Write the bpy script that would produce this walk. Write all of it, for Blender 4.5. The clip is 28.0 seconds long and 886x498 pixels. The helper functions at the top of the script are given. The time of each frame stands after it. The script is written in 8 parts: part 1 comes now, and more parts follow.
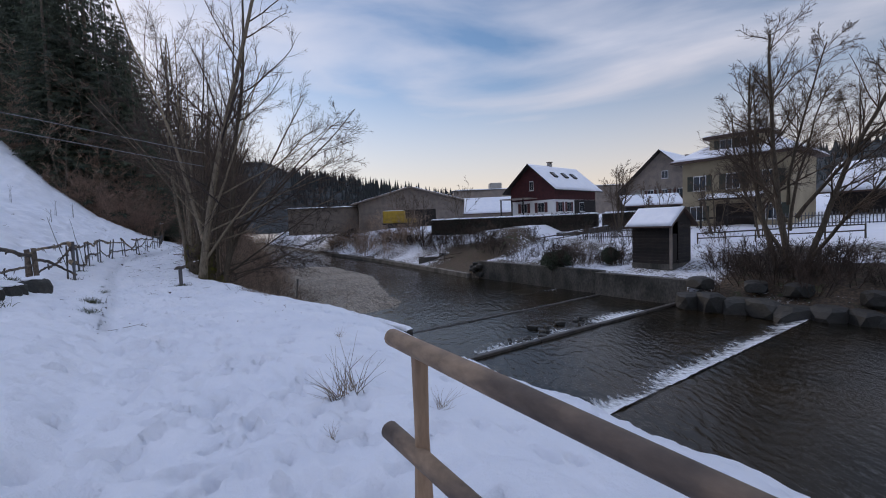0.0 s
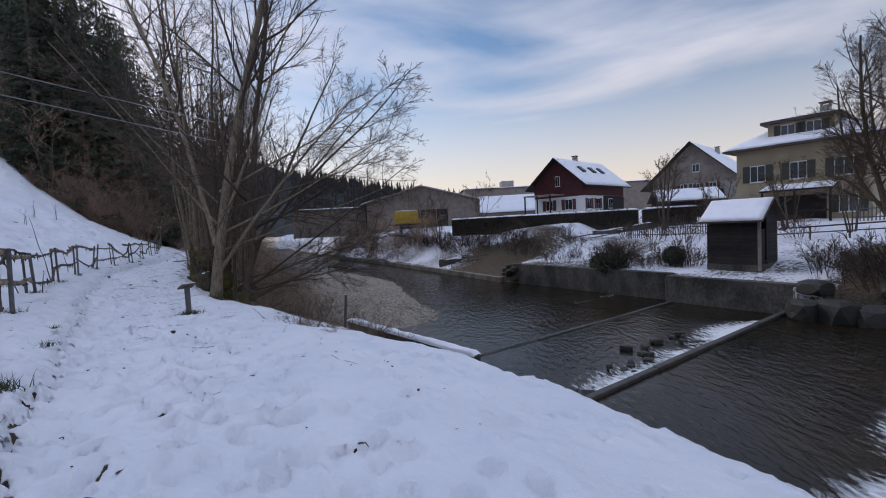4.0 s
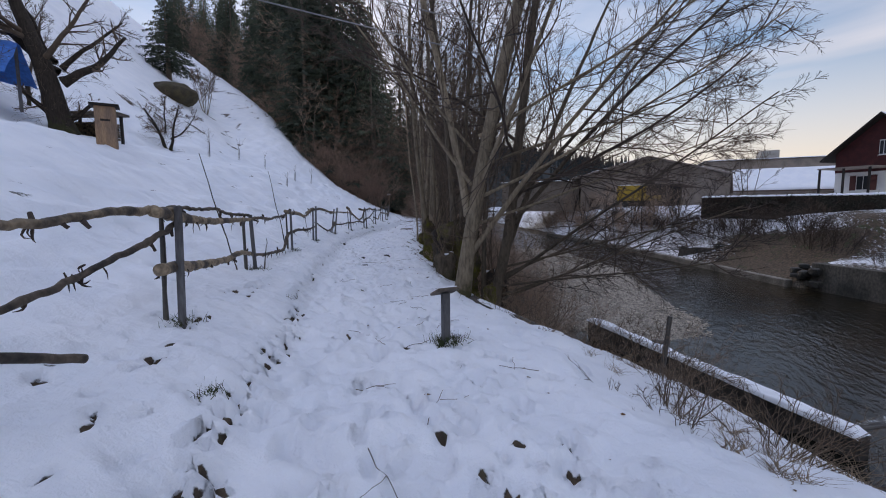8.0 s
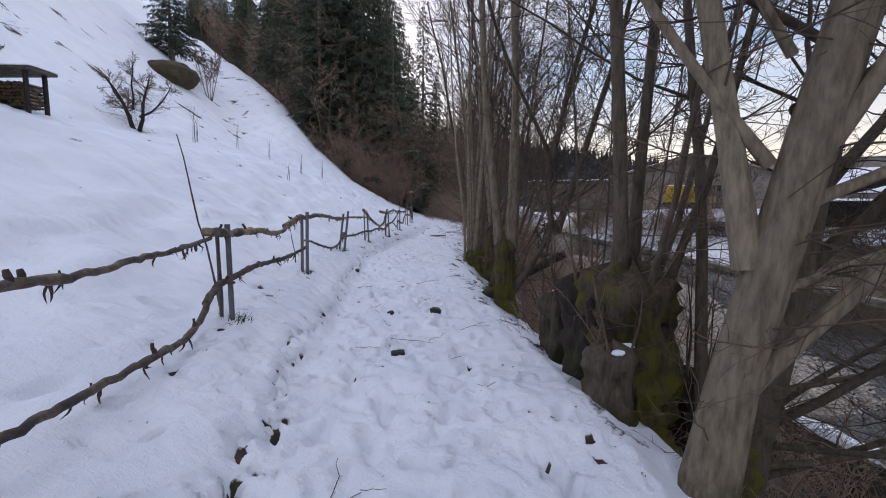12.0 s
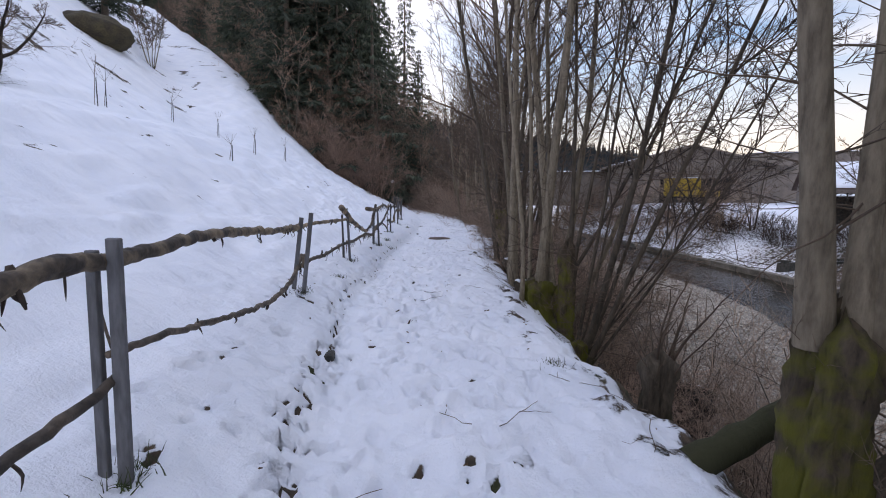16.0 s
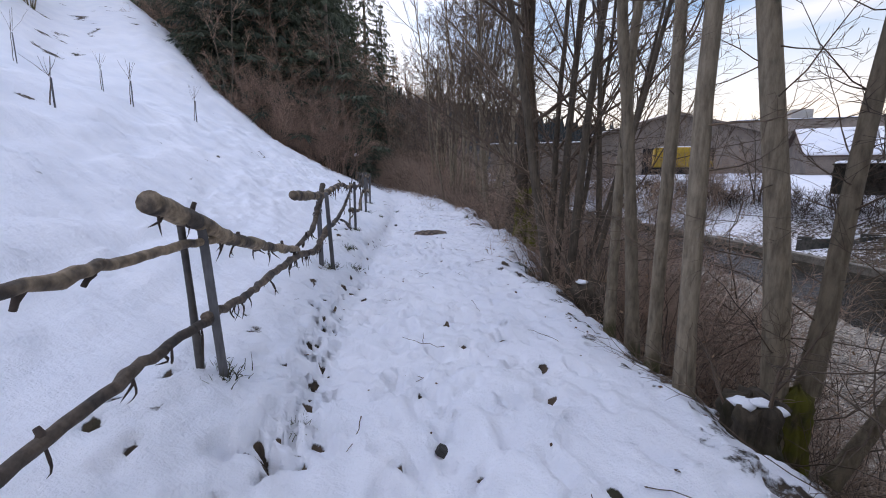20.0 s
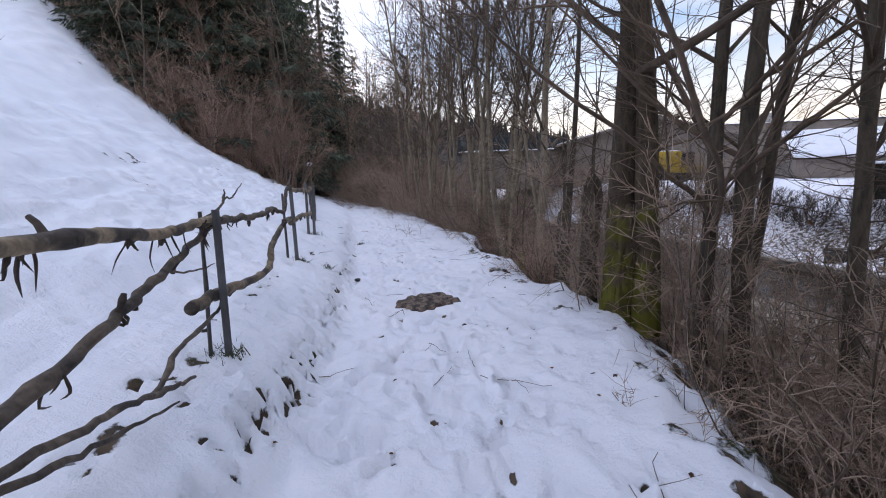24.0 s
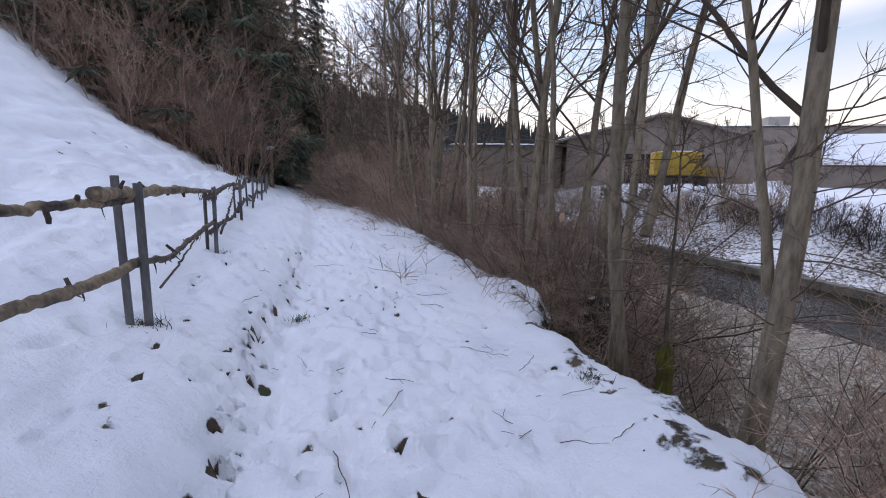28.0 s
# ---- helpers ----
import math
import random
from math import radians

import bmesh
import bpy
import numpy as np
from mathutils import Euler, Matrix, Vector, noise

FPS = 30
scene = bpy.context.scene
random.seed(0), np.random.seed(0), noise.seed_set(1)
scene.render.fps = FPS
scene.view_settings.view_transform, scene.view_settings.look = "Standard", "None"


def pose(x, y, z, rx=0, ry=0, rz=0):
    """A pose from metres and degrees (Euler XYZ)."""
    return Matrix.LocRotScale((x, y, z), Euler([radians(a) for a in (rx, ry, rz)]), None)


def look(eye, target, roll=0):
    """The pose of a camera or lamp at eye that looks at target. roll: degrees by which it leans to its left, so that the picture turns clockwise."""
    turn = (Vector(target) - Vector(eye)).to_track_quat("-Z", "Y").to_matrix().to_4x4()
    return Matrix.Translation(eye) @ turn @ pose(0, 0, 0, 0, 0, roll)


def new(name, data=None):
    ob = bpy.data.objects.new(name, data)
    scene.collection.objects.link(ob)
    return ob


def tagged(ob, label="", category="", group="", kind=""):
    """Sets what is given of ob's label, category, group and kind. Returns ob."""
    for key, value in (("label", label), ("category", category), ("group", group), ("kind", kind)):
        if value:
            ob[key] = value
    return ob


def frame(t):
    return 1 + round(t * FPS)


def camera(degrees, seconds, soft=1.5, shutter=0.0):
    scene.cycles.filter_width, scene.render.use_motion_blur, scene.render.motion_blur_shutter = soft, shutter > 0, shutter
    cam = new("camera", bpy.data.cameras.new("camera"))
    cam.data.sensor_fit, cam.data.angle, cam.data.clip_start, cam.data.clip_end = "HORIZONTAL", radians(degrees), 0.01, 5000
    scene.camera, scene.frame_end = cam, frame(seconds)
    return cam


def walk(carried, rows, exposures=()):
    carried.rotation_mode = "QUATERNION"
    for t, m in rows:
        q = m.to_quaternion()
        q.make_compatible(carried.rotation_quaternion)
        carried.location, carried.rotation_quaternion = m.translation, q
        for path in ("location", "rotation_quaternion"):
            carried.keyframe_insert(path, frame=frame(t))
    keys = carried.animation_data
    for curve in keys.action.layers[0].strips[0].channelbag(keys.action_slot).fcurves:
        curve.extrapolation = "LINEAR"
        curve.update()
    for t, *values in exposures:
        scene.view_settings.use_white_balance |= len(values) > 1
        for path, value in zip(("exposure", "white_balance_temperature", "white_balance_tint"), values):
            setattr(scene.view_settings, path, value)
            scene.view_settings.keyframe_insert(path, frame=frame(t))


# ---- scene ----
cam = camera(91.8, 28.0, soft=1.0)
METRES, EYE, TILT, LEAN, TURN = 40.0, 1.5, -3.4, 2.2, 0.0
ROWS = [
    (0.0, 0.0, 0.0, 0.0, 0.0, 0.0, -0.0),
    (0.5, -0.0099, 0.0133, 0.0014, 0.48, 0.55, -1.12),
    (1.0, -0.0203, 0.0262, 0.0024, 0.75, 0.31, -1.45),
    (1.5, -0.031, 0.04, 0.0035, 1.39, 0.34, -2.98),
    (2.0, -0.0411, 0.0521, 0.0039, 1.99, 2.16, 1.56),
    (2.5, -0.0502, 0.068, 0.0022, 2.13, 2.05, 0.09),
    (4.5, -0.0818, 0.1293, 0.0021, -0.57, -0.12, 0.93),
    (5.0, -0.0897, 0.1438, 0.002, -0.42, 0.32, 0.39),
    (5.5, -0.0994, 0.1577, 0.0017, 2.26, 0.02, -1.83),
    (6.0, -0.1108, 0.1708, 0.0019, 8.07, -1.21, -5.0),
    (6.5, -0.1218, 0.1828, 0.002, 11.86, -2.04, -4.36),
    (7.0, -0.1322, 0.1974, 0.0027, 15.93, -2.85, -3.92),
    (7.5, -0.1441, 0.2115, 0.0034, 18.89, -3.14, -4.22),
    (8.0, -0.1546, 0.2264, 0.0045, 25.71, -3.63, -2.96),
    (8.5, -0.1664, 0.2403, 0.0055, 26.98, -3.83, -3.01),
    (9.0, -0.177, 0.2553, 0.0063, 27.69, -4.1, -2.86),
    (9.5, -0.1896, 0.2687, 0.007, 28.31, -4.38, -3.97),
    (10.0, -0.2003, 0.2848, 0.0078, 28.4, -4.7, -1.57),
    (10.5, -0.2132, 0.2977, 0.0094, 28.91, -4.64, -3.99),
    (11.0, -0.2244, 0.3123, 0.01, 28.77, -4.42, -3.3),
    (11.5, -0.2351, 0.3261, 0.011, 28.77, -4.25, -3.8),
    (12.0, -0.2447, 0.3417, 0.012, 27.96, -4.01, -3.88),
    (12.5, -0.2556, 0.3564, 0.013, 27.71, -3.95, -3.92),
    (14.5, -0.2982, 0.4094, 0.0178, 26.63, -4.2, -3.09),
    (15.0, -0.3107, 0.4222, 0.0174, 25.83, -4.07, -3.59),
    (15.5, -0.3209, 0.4368, 0.0169, 25.53, -4.56, -3.5),
    (16.0, -0.3325, 0.4495, 0.0162, 24.7, -4.97, -4.33),
    (16.5, -0.3417, 0.4651, 0.017, 24.0, -5.68, -3.32),
    (17.0, -0.353, 0.4793, 0.0172, 23.6, -5.63, -4.47),
    (17.5, -0.3624, 0.4959, 0.0173, 22.96, -5.63, -2.48),
    (18.0, -0.3732, 0.5119, 0.0173, 22.27, -5.59, -3.47),
    (18.5, -0.3819, 0.528, 0.0172, 21.34, -6.23, -2.58),
    (19.0, -0.3921, 0.5423, 0.0173, 20.99, -6.75, -3.5),
    (19.5, -0.4006, 0.5572, 0.0172, 20.4, -7.19, -3.47),
    (20.0, -0.4082, 0.5726, 0.0177, 20.13, -7.81, -3.17),
    (20.5, -0.4155, 0.5881, 0.019, 18.56, -7.7, -1.86),
    (22.5, -0.444, 0.6518, 0.0203, 15.91, -6.71, -4.46),
    (23.0, -0.4523, 0.6694, 0.0209, 15.7, -6.58, -1.92),
    (23.5, -0.4628, 0.6854, 0.0218, 15.69, -6.34, -2.64),
    (24.0, -0.4705, 0.7022, 0.0216, 15.46, -6.16, -1.87),
    (24.5, -0.4794, 0.7182, 0.0219, 15.55, -6.21, -2.84),
    (25.0, -0.4852, 0.7354, 0.0222, 15.18, -6.39, -1.84),
    (25.5, -0.4937, 0.7516, 0.0227, 15.48, -6.46, -4.55),
    (26.0, -0.5006, 0.7684, 0.0236, 14.69, -6.01, -2.28),
    (26.5, -0.5083, 0.7858, 0.0245, 14.07, -6.07, -3.42),
    (27.0, -0.5141, 0.8049, 0.0257, 13.19, -6.05, -1.85),
    (27.5, -0.5207, 0.823, 0.0277, 13.33, -6.54, -3.07),
    (28.0, -0.5274, 0.8392, 0.0294, 13.08, -6.83, -3.91),
]
walk(cam, [(t, pose(0, 0, EYE, TILT, LEAN, TURN) @ pose(METRES * x, METRES * y, METRES * z, 90 + pitch, roll, yaw)) for t, x, y, z, yaw, pitch, roll in ROWS],
     exposures=[(0, 0.16, 6900, 17), (5, 0.26, 7000, 17), (8, 0.32, 7150, 17), (11, 0.6, 7600, 18), (17, 0.86, 7450, 18), (20, 0.92, 7400, 18), (25, 0.96, 7400, 18), (28, 0.93, 7300, 18)])

# ---- sky, sun, exposure ----
world = bpy.data.worlds.new("winter_sky")
scene.world = world
world.use_nodes = True
wn, wl = world.node_tree.nodes, world.node_tree.links
wn.clear()
SUN_AZ, SUN_EL = radians(-39.5), radians(19)
sky = wn.new("ShaderNodeTexSky")
sky.sky_type, sky.sun_disc = "NISHITA", False
sky.sun_elevation, sky.sun_rotation = SUN_EL, SUN_AZ
sky.air_density, sky.dust_density, sky.ozone_density = 1.0, 0.3, 2.5
wco = wn.new("ShaderNodeTexCoord")
wmap = wn.new("ShaderNodeMapping")
wmap.inputs["Scale"].default_value = (1.3, 2.2, 6.0)
wmap.inputs["Rotation"].default_value = (0, 0.25, 0.5)
wl.new(wco.outputs["Generated"], wmap.inputs["Vector"])
wnoise = wn.new("ShaderNodeTexNoise")
wnoise.inputs["Scale"].default_value = 1.1
wnoise.inputs["Detail"].default_value = 7
wnoise.inputs["Roughness"].default_value = 0.5
wnoise.inputs["Distortion"].default_value = 0.4
wl.new(wmap.outputs[0], wnoise.inputs["Vector"])
wramp = wn.new("ShaderNodeValToRGB")
wramp.color_ramp.elements[0].position, wramp.color_ramp.elements[0].color = 0.4, (0.05, 0.05, 0.05, 1)
wramp.color_ramp.elements[1].position, wramp.color_ramp.elements[1].color = 0.7, (0.75, 0.75, 0.75, 1)
wl.new(wnoise.outputs["Fac"], wramp.inputs["Fac"])
# thin high cloud, warmer and denser low over the valley
wsep = wn.new("ShaderNodeSeparateXYZ")
wl.new(wco.outputs["Generated"], wsep.inputs[0])
wlow = wn.new("ShaderNodeMapRange")
wlow.inputs["From Min"].default_value, wlow.inputs["From Max"].default_value = 0.0, 0.34
wlow.inputs["To Min"].default_value, wlow.inputs["To Max"].default_value = 1.0, 0.0
wl.new(wsep.outputs["Z"], wlow.inputs["Value"])
wcol = wn.new("ShaderNodeMix")
wcol.data_type = "RGBA"
wcol.inputs["A"].default_value = (7.0, 7.4, 8.4, 1)
wcol.inputs["B"].default_value = (7.3, 6.1, 4.9, 1)
wl.new(wlow.outputs[0], wcol.inputs["Factor"])
wfac = wn.new("ShaderNodeMath")
wfac.operation = "MAXIMUM"
wlow2 = wn.new("ShaderNodeMath")
wlow2.operation = "MULTIPLY"
wlow2.inputs[1].default_value = 0.96
wl.new(wlow.outputs[0], wlow2.inputs[0])
wl.new(wramp.outputs["Color"], wfac.inputs[0])
wl.new(wlow2.outputs[0], wfac.inputs[1])
wmix = wn.new("ShaderNodeMix")
wmix.data_type = "RGBA"
wl.new(wfac.outputs[0], wmix.inputs["Factor"])
wsat = wn.new("ShaderNodeHueSaturation")
wsat.inputs["Saturation"].default_value = 1.2
wl.new(sky.outputs[0], wsat.inputs["Color"])
wl.new(wsat.outputs[0], wmix.inputs["A"])
wl.new(wcol.outputs["Result"], wmix.inputs["B"])
# brighter veil overhead, as under thin high cloud
wzen = wn.new("ShaderNodeMapRange")
wzen.inputs["From Min"].default_value, wzen.inputs["From Max"].default_value = 0.45, 0.9
wzen.inputs["To Min"].default_value, wzen.inputs["To Max"].default_value = 1.0, 2.5
wl.new(wsep.outputs["Z"], wzen.inputs["Value"])
wbg = wn.new("ShaderNodeBackground")
wstr = wn.new("ShaderNodeMath")
wstr.operation = "MULTIPLY"
wstr.inputs[1].default_value = 0.1
wl.new(wzen.outputs[0], wstr.inputs[0])
wl.new(wstr.outputs[0], wbg.inputs["Strength"])
wl.new(wmix.outputs["Result"], wbg.inputs["Color"])
wout = wn.new("ShaderNodeOutputWorld")
wl.new(wbg.outputs[0], wout.inputs["Surface"])

sun_data = bpy.data.lights.new("sun", "SUN")
sun_data.energy, sun_data.angle, sun_data.color = 0.6, radians(12), (1.0, 0.93, 0.84)
sun = new("sun", sun_data)
sun.matrix_world = look((math.sin(SUN_AZ) * 60, math.cos(SUN_AZ) * 60, 60 * math.tan(SUN_EL)), (0, 0, 0))
scene.view_settings.exposure = 0.0

# ---- materials ----
def mat(name, base, rough=0.8, var=0.25, scale=3.0, fine=40.0, bump=0.3, dist=0.01, second=None, metal=0.0, thresh=(0.4, 0.65), per=0.0, stretch=(1, 1, 1), spec=0.5):
    """A surface of two colours mixed by coarse noise, with fine grain and relief."""
    m = bpy.data.materials.new(name)
    m.use_nodes = True
    n, l = m.node_tree.nodes, m.node_tree.links
    p = n["Principled BSDF"]
    co = n.new("ShaderNodeTexCoord")
    mp = n.new("ShaderNodeMapping")
    mp.inputs["Scale"].default_value = stretch
    l.new(co.outputs["Object"], mp.inputs[0])
    a = n.new("ShaderNodeTexNoise")
    a.inputs["Scale"].default_value, a.inputs["Detail"].default_value = scale, 6
    b = n.new("ShaderNodeTexNoise")
    b.inputs["Scale"].default_value, b.inputs["Detail"].default_value = fine, 4
    l.new(mp.outputs[0], a.inputs["Vector"]), l.new(mp.outputs[0], b.inputs["Vector"])
    r = n.new("ShaderNodeMapRange")
    r.inputs["From Min"].default_value, r.inputs["From Max"].default_value = thresh
    l.new(a.outputs["Fac"], r.inputs[0])
    mx = n.new("ShaderNodeMix")
    mx.data_type = "RGBA"
    sec = second or tuple(c * (1 - var) for c in base)
    mx.inputs["A"].default_value, mx.inputs["B"].default_value = (*base, 1), (*sec, 1)
    l.new(r.outputs[0], mx.inputs["Factor"])
    g = n.new("ShaderNodeMapRange")
    g.inputs["To Min"].default_value, g.inputs["To Max"].default_value = 1 - var, 1 + var
    g.inputs["From Min"].default_value, g.inputs["From Max"].default_value = 0.3, 0.7
    l.new(b.outputs["Fac"], g.inputs[0])
    h = n.new("ShaderNodeHueSaturation")
    l.new(mx.outputs["Result"], h.inputs["Color"])
    val = g.outputs[0]
    if per:
        oi = n.new("ShaderNodeObjectInfo")
        pr = n.new("ShaderNodeMapRange")
        pr.inputs["To Min"].default_value, pr.inputs["To Max"].default_value = 1 - per, 1 + per
        l.new(oi.outputs["Random"], pr.inputs[0])
        mu = n.new("ShaderNodeMath")
        mu.operation = "MULTIPLY"
        l.new(pr.outputs[0], mu.inputs[0]), l.new(g.outputs[0], mu.inputs[1])
        val = mu.outputs[0]
    l.new(val, h.inputs["Value"])
    l.new(h.outputs[0], p.inputs["Base Color"])
    p.inputs["Roughness"].default_value, p.inputs["Metallic"].default_value = rough, metal
    p.inputs["Specular IOR Level"].default_value = spec
    if bump:
        bu = n.new("ShaderNodeBump")
        bu.inputs["Strength"].default_value, bu.inputs["Distance"].default_value = bump, dist
        l.new(b.outputs["Fac"], bu.inputs["Height"])
        l.new(bu.outputs[0], p.inputs["Normal"])
    return m


M_SNOW = mat("snow", (0.86, 0.87, 0.9), 0.65, 0.03, 1.2, 60, 0.35, 0.006, (0.8, 0.82, 0.87), spec=0.3)
def bark_mat(name, base, dark, moss, foot, much=0.45):
    """Bark with vertical cracks, pale lichen spots and moss that climbs from the foot."""
    m = bpy.data.materials.new(name)
    m.use_nodes = True
    n, l = m.node_tree.nodes, m.node_tree.links
    p = n["Principled BSDF"]
    co, mp = n.new("ShaderNodeTexCoord"), n.new("ShaderNodeMapping")
    mp.inputs["Scale"].default_value = (1, 1, 0.22)
    l.new(co.outputs["Object"], mp.inputs[0])

    def noi(vec, s, d, r=0.55):
        a = n.new("ShaderNodeTexNoise")
        a.inputs["Scale"].default_value, a.inputs["Detail"].default_value, a.inputs["Roughness"].default_value = s, d, r
        l.new(vec, a.inputs["Vector"])
        return a.outputs["Fac"]

    def rng(v, a, b, c=0.0, d=1.0):
        r = n.new("ShaderNodeMapRange")
        for i, q in zip((1, 2, 3, 4), (a, b, c, d)):
            r.inputs[i].default_value = q
        l.new(v, r.inputs[0])
        return r.outputs[0]

    def mix(f, a, b):
        x = n.new("ShaderNodeMix")
        x.data_type = "RGBA"
        for s, v in (("A", a), ("B", b)):
            if isinstance(v, tuple):
                x.inputs[s].default_value = (*v, 1)
            else:
                l.new(v, x.inputs[s])
        l.new(f, x.inputs["Factor"])
        return x.outputs["Result"]

    crack = noi(mp.outputs[0], 22, 6, 0.65)
    col = mix(rng(crack, 0.32, 0.62), dark, base)
    col = mix(rng(noi(co.outputs["Object"], 6, 5), 0.56, 0.75, 0, 0.35), col, tuple(min(1, c * 1.3) for c in base))
    sep = n.new("ShaderNodeSeparateXYZ")
    l.new(co.outputs["Object"], sep.inputs[0])
    ad = n.new("ShaderNodeMath")
    ad.operation = "ADD"
    l.new(rng(sep.outputs["Z"], 0.0, foot, much, 0.0), ad.inputs[0]), l.new(noi(co.outputs["Object"], 4, 6), ad.inputs[1])
    col = mix(rng(ad.outputs[0], 0.72, 0.9, 0, 0.85), col, moss)
    oi = n.new("ShaderNodeObjectInfo")
    h = n.new("ShaderNodeHueSaturation")
    l.new(rng(oi.outputs["Random"], 0, 1, 0.75, 1.2), h.inputs["Value"])
    l.new(col, h.inputs["Color"]), l.new(h.outputs[0], p.inputs["Base Color"])
    p.inputs["Roughness"].default_value = 0.92
    p.inputs["Specular IOR Level"].default_value = 0.25
    bu = n.new("ShaderNodeBump")
    bu.inputs["Strength"].default_value, bu.inputs["Distance"].default_value = 0.9, 0.015
    l.new(crack, bu.inputs["Height"]), l.new(bu.outputs[0], p.inputs["Normal"])
    return m


M_BARK = mat("grey_brown_bark", (0.17, 0.135, 0.1), 0.9, 0.3, 2.0, 30, 0.6, 0.01, (0.09, 0.07, 0.055), per=0.15, stretch=(1, 1, 0.35))
M_BARK_PALE = bark_mat("pale_alder_bark", (0.27, 0.215, 0.15), (0.12, 0.093, 0.064), (0.06, 0.06, 0.02), 0.7)
M_BARK_DARK = bark_mat("dark_alder_bark", (0.125, 0.098, 0.07), (0.05, 0.039, 0.029), (0.05, 0.046, 0.018), 0.8)
M_TWIG = mat("brown_twigs", (0.13, 0.088, 0.058), 0.9, 0.25, 1.0, 9, 0, 0.01, (0.075, 0.052, 0.036), per=0.2)
M_DARKTWIG = mat("dark_brown_twigs", (0.075, 0.05, 0.036), 0.9, 0.25, 1.0, 9, 0, 0.01, (0.042, 0.03, 0.023), per=0.25)
M_BRUSH = mat("dry_brown_brush", (0.38, 0.27, 0.195), 0.9, 0.25, 0.8, 6, 0, 0.01, (0.23, 0.16, 0.118), per=0.25)
M_MOSS = bark_mat("mossy_bark", (0.11, 0.08, 0.052), (0.04, 0.03, 0.021), (0.125, 0.12, 0.014), 2.6, 0.46)
M_NEEDLE = mat("spruce_needles", (0.075, 0.09, 0.055), 0.8, 0.35, 0.5, 6, 0, 0.01, (0.042, 0.056, 0.036), per=0.35)
M_EDGE = mat("reddish_brown_twigs", (0.36, 0.235, 0.17), 0.9, 0.3, 0.6, 6, 0, 0.01, (0.2, 0.135, 0.1), per=0.35)
M_FENCE = mat("weathered_fence_wood", (0.125, 0.093, 0.068), 0.85, 0.4, 6.0, 32, 1.0, 0.012, (0.04, 0.033, 0.028), per=0.25)
M_FENCE_PALE = mat("peeled_fence_wood", (0.3, 0.21, 0.13), 0.8, 0.25, 4.0, 35, 0.6, 0.008, (0.12, 0.09, 0.065), per=0.15)
M_FENCE_LOG = mat("barked_branch_wood", (0.25, 0.185, 0.12), 0.85, 0.4, 5.0, 28, 1.0, 0.014, (0.06, 0.047, 0.037), per=0.2, thresh=(0.44, 0.6))
M_BARKSHRED = mat("hanging_bark_shreds", (0.06, 0.042, 0.032), 0.9, 0.3, 6, 40, 0.4, 0.005, per=0.2)
M_POST = mat("grey_post_wood", (0.125, 0.122, 0.125), 0.8, 0.25, 5.0, 45, 0.6, 0.006, (0.07, 0.065, 0.065), per=0.2, stretch=(1, 1, 0.25))
M_RAIL_OLD = mat("greyed_round_timber", (0.27, 0.18, 0.115), 0.7, 0.3, 4.0, 30, 0.6, 0.008, (0.1, 0.07, 0.052), stretch=(0.4, 0.4, 1.0), thresh=(0.42, 0.58))
M_RAIL = mat("turned_round_timber", (0.34, 0.21, 0.12), 0.7, 0.25, 5.0, 40, 0.5, 0.006, (0.2, 0.13, 0.09), stretch=(1, 1, 0.2))
M_CONC = mat("old_concrete", (0.105, 0.094, 0.078), 0.85, 0.4, 0.9, 9, 0.6, 0.03, (0.035, 0.033, 0.026), stretch=(1, 1, 0.6))
M_KERB = mat("pale_kerb_concrete", (0.2, 0.18, 0.155), 0.85, 0.3, 0.8, 9, 0.5, 0.02, (0.08, 0.075, 0.06))
M_MUD = mat("brown_bare_earth", (0.2, 0.145, 0.11), 0.9, 0.5, 9.0, 34, 1.0, 0.04, (0.055, 0.042, 0.034), thresh=(0.44, 0.56))
M_STONE = mat("wet_boulder", (0.034, 0.031, 0.026), 0.7, 0.3, 1.2, 12, 0.7, 0.03, (0.03, 0.03, 0.025), per=0.25)
M_PEBBLE = mat("river_pebbles", (0.44, 0.38, 0.31), 0.75, 0.4, 5.0, 9, 0.3, 0.01, (0.11, 0.092, 0.075))
M_BEAM = mat("wet_dark_timber", (0.07, 0.06, 0.05), 0.5, 0.3, 3.0, 25, 0.6, 0.01, (0.035, 0.03, 0.027))
M_RED = mat("dark_red_boards", (0.075, 0.014, 0.014), 0.75, 0.25, 2.0, 20, 0.3, 0.01, (0.05, 0.01, 0.011))
M_DKWOOD = mat("dark_stained_wood", (0.026, 0.019, 0.015), 0.85, 0.3, 2.0, 20, 0.4, 0.01, (0.014, 0.011, 0.009), per=0.3)
M_PLASTER = mat("white_plaster", (0.72, 0.71, 0.68), 0.9, 0.06, 0.8, 20, 0.3, 0.006)
M_CREAM = mat("cream_plaster", (0.38, 0.31, 0.2), 0.9, 0.1, 0.5, 18, 0.3, 0.006, (0.29, 0.235, 0.15))
M_GREYPL = mat("grey_plaster", (0.3, 0.28, 0.25), 0.9, 0.08, 0.7, 18, 0.3, 0.006, (0.34, 0.33, 0.3))
M_TILE = mat("brown_roof_tile", (0.11, 0.07, 0.055), 0.85, 0.25, 2.0, 20, 0.4, 0.01)
M_SHUTRED = mat("dark_red_shutter", (0.1, 0.03, 0.025), 0.7, 0.2, 3, 30, 0.2, 0.004)
M_SHUTGRN = mat("dark_green_shutter", (0.045, 0.05, 0.035), 0.7, 0.2, 3, 30, 0.2, 0.004)
M_FRAME = mat("white_window_frame", (0.75, 0.75, 0.73), 0.6, 0.05, 3, 30, 0, 0.004)
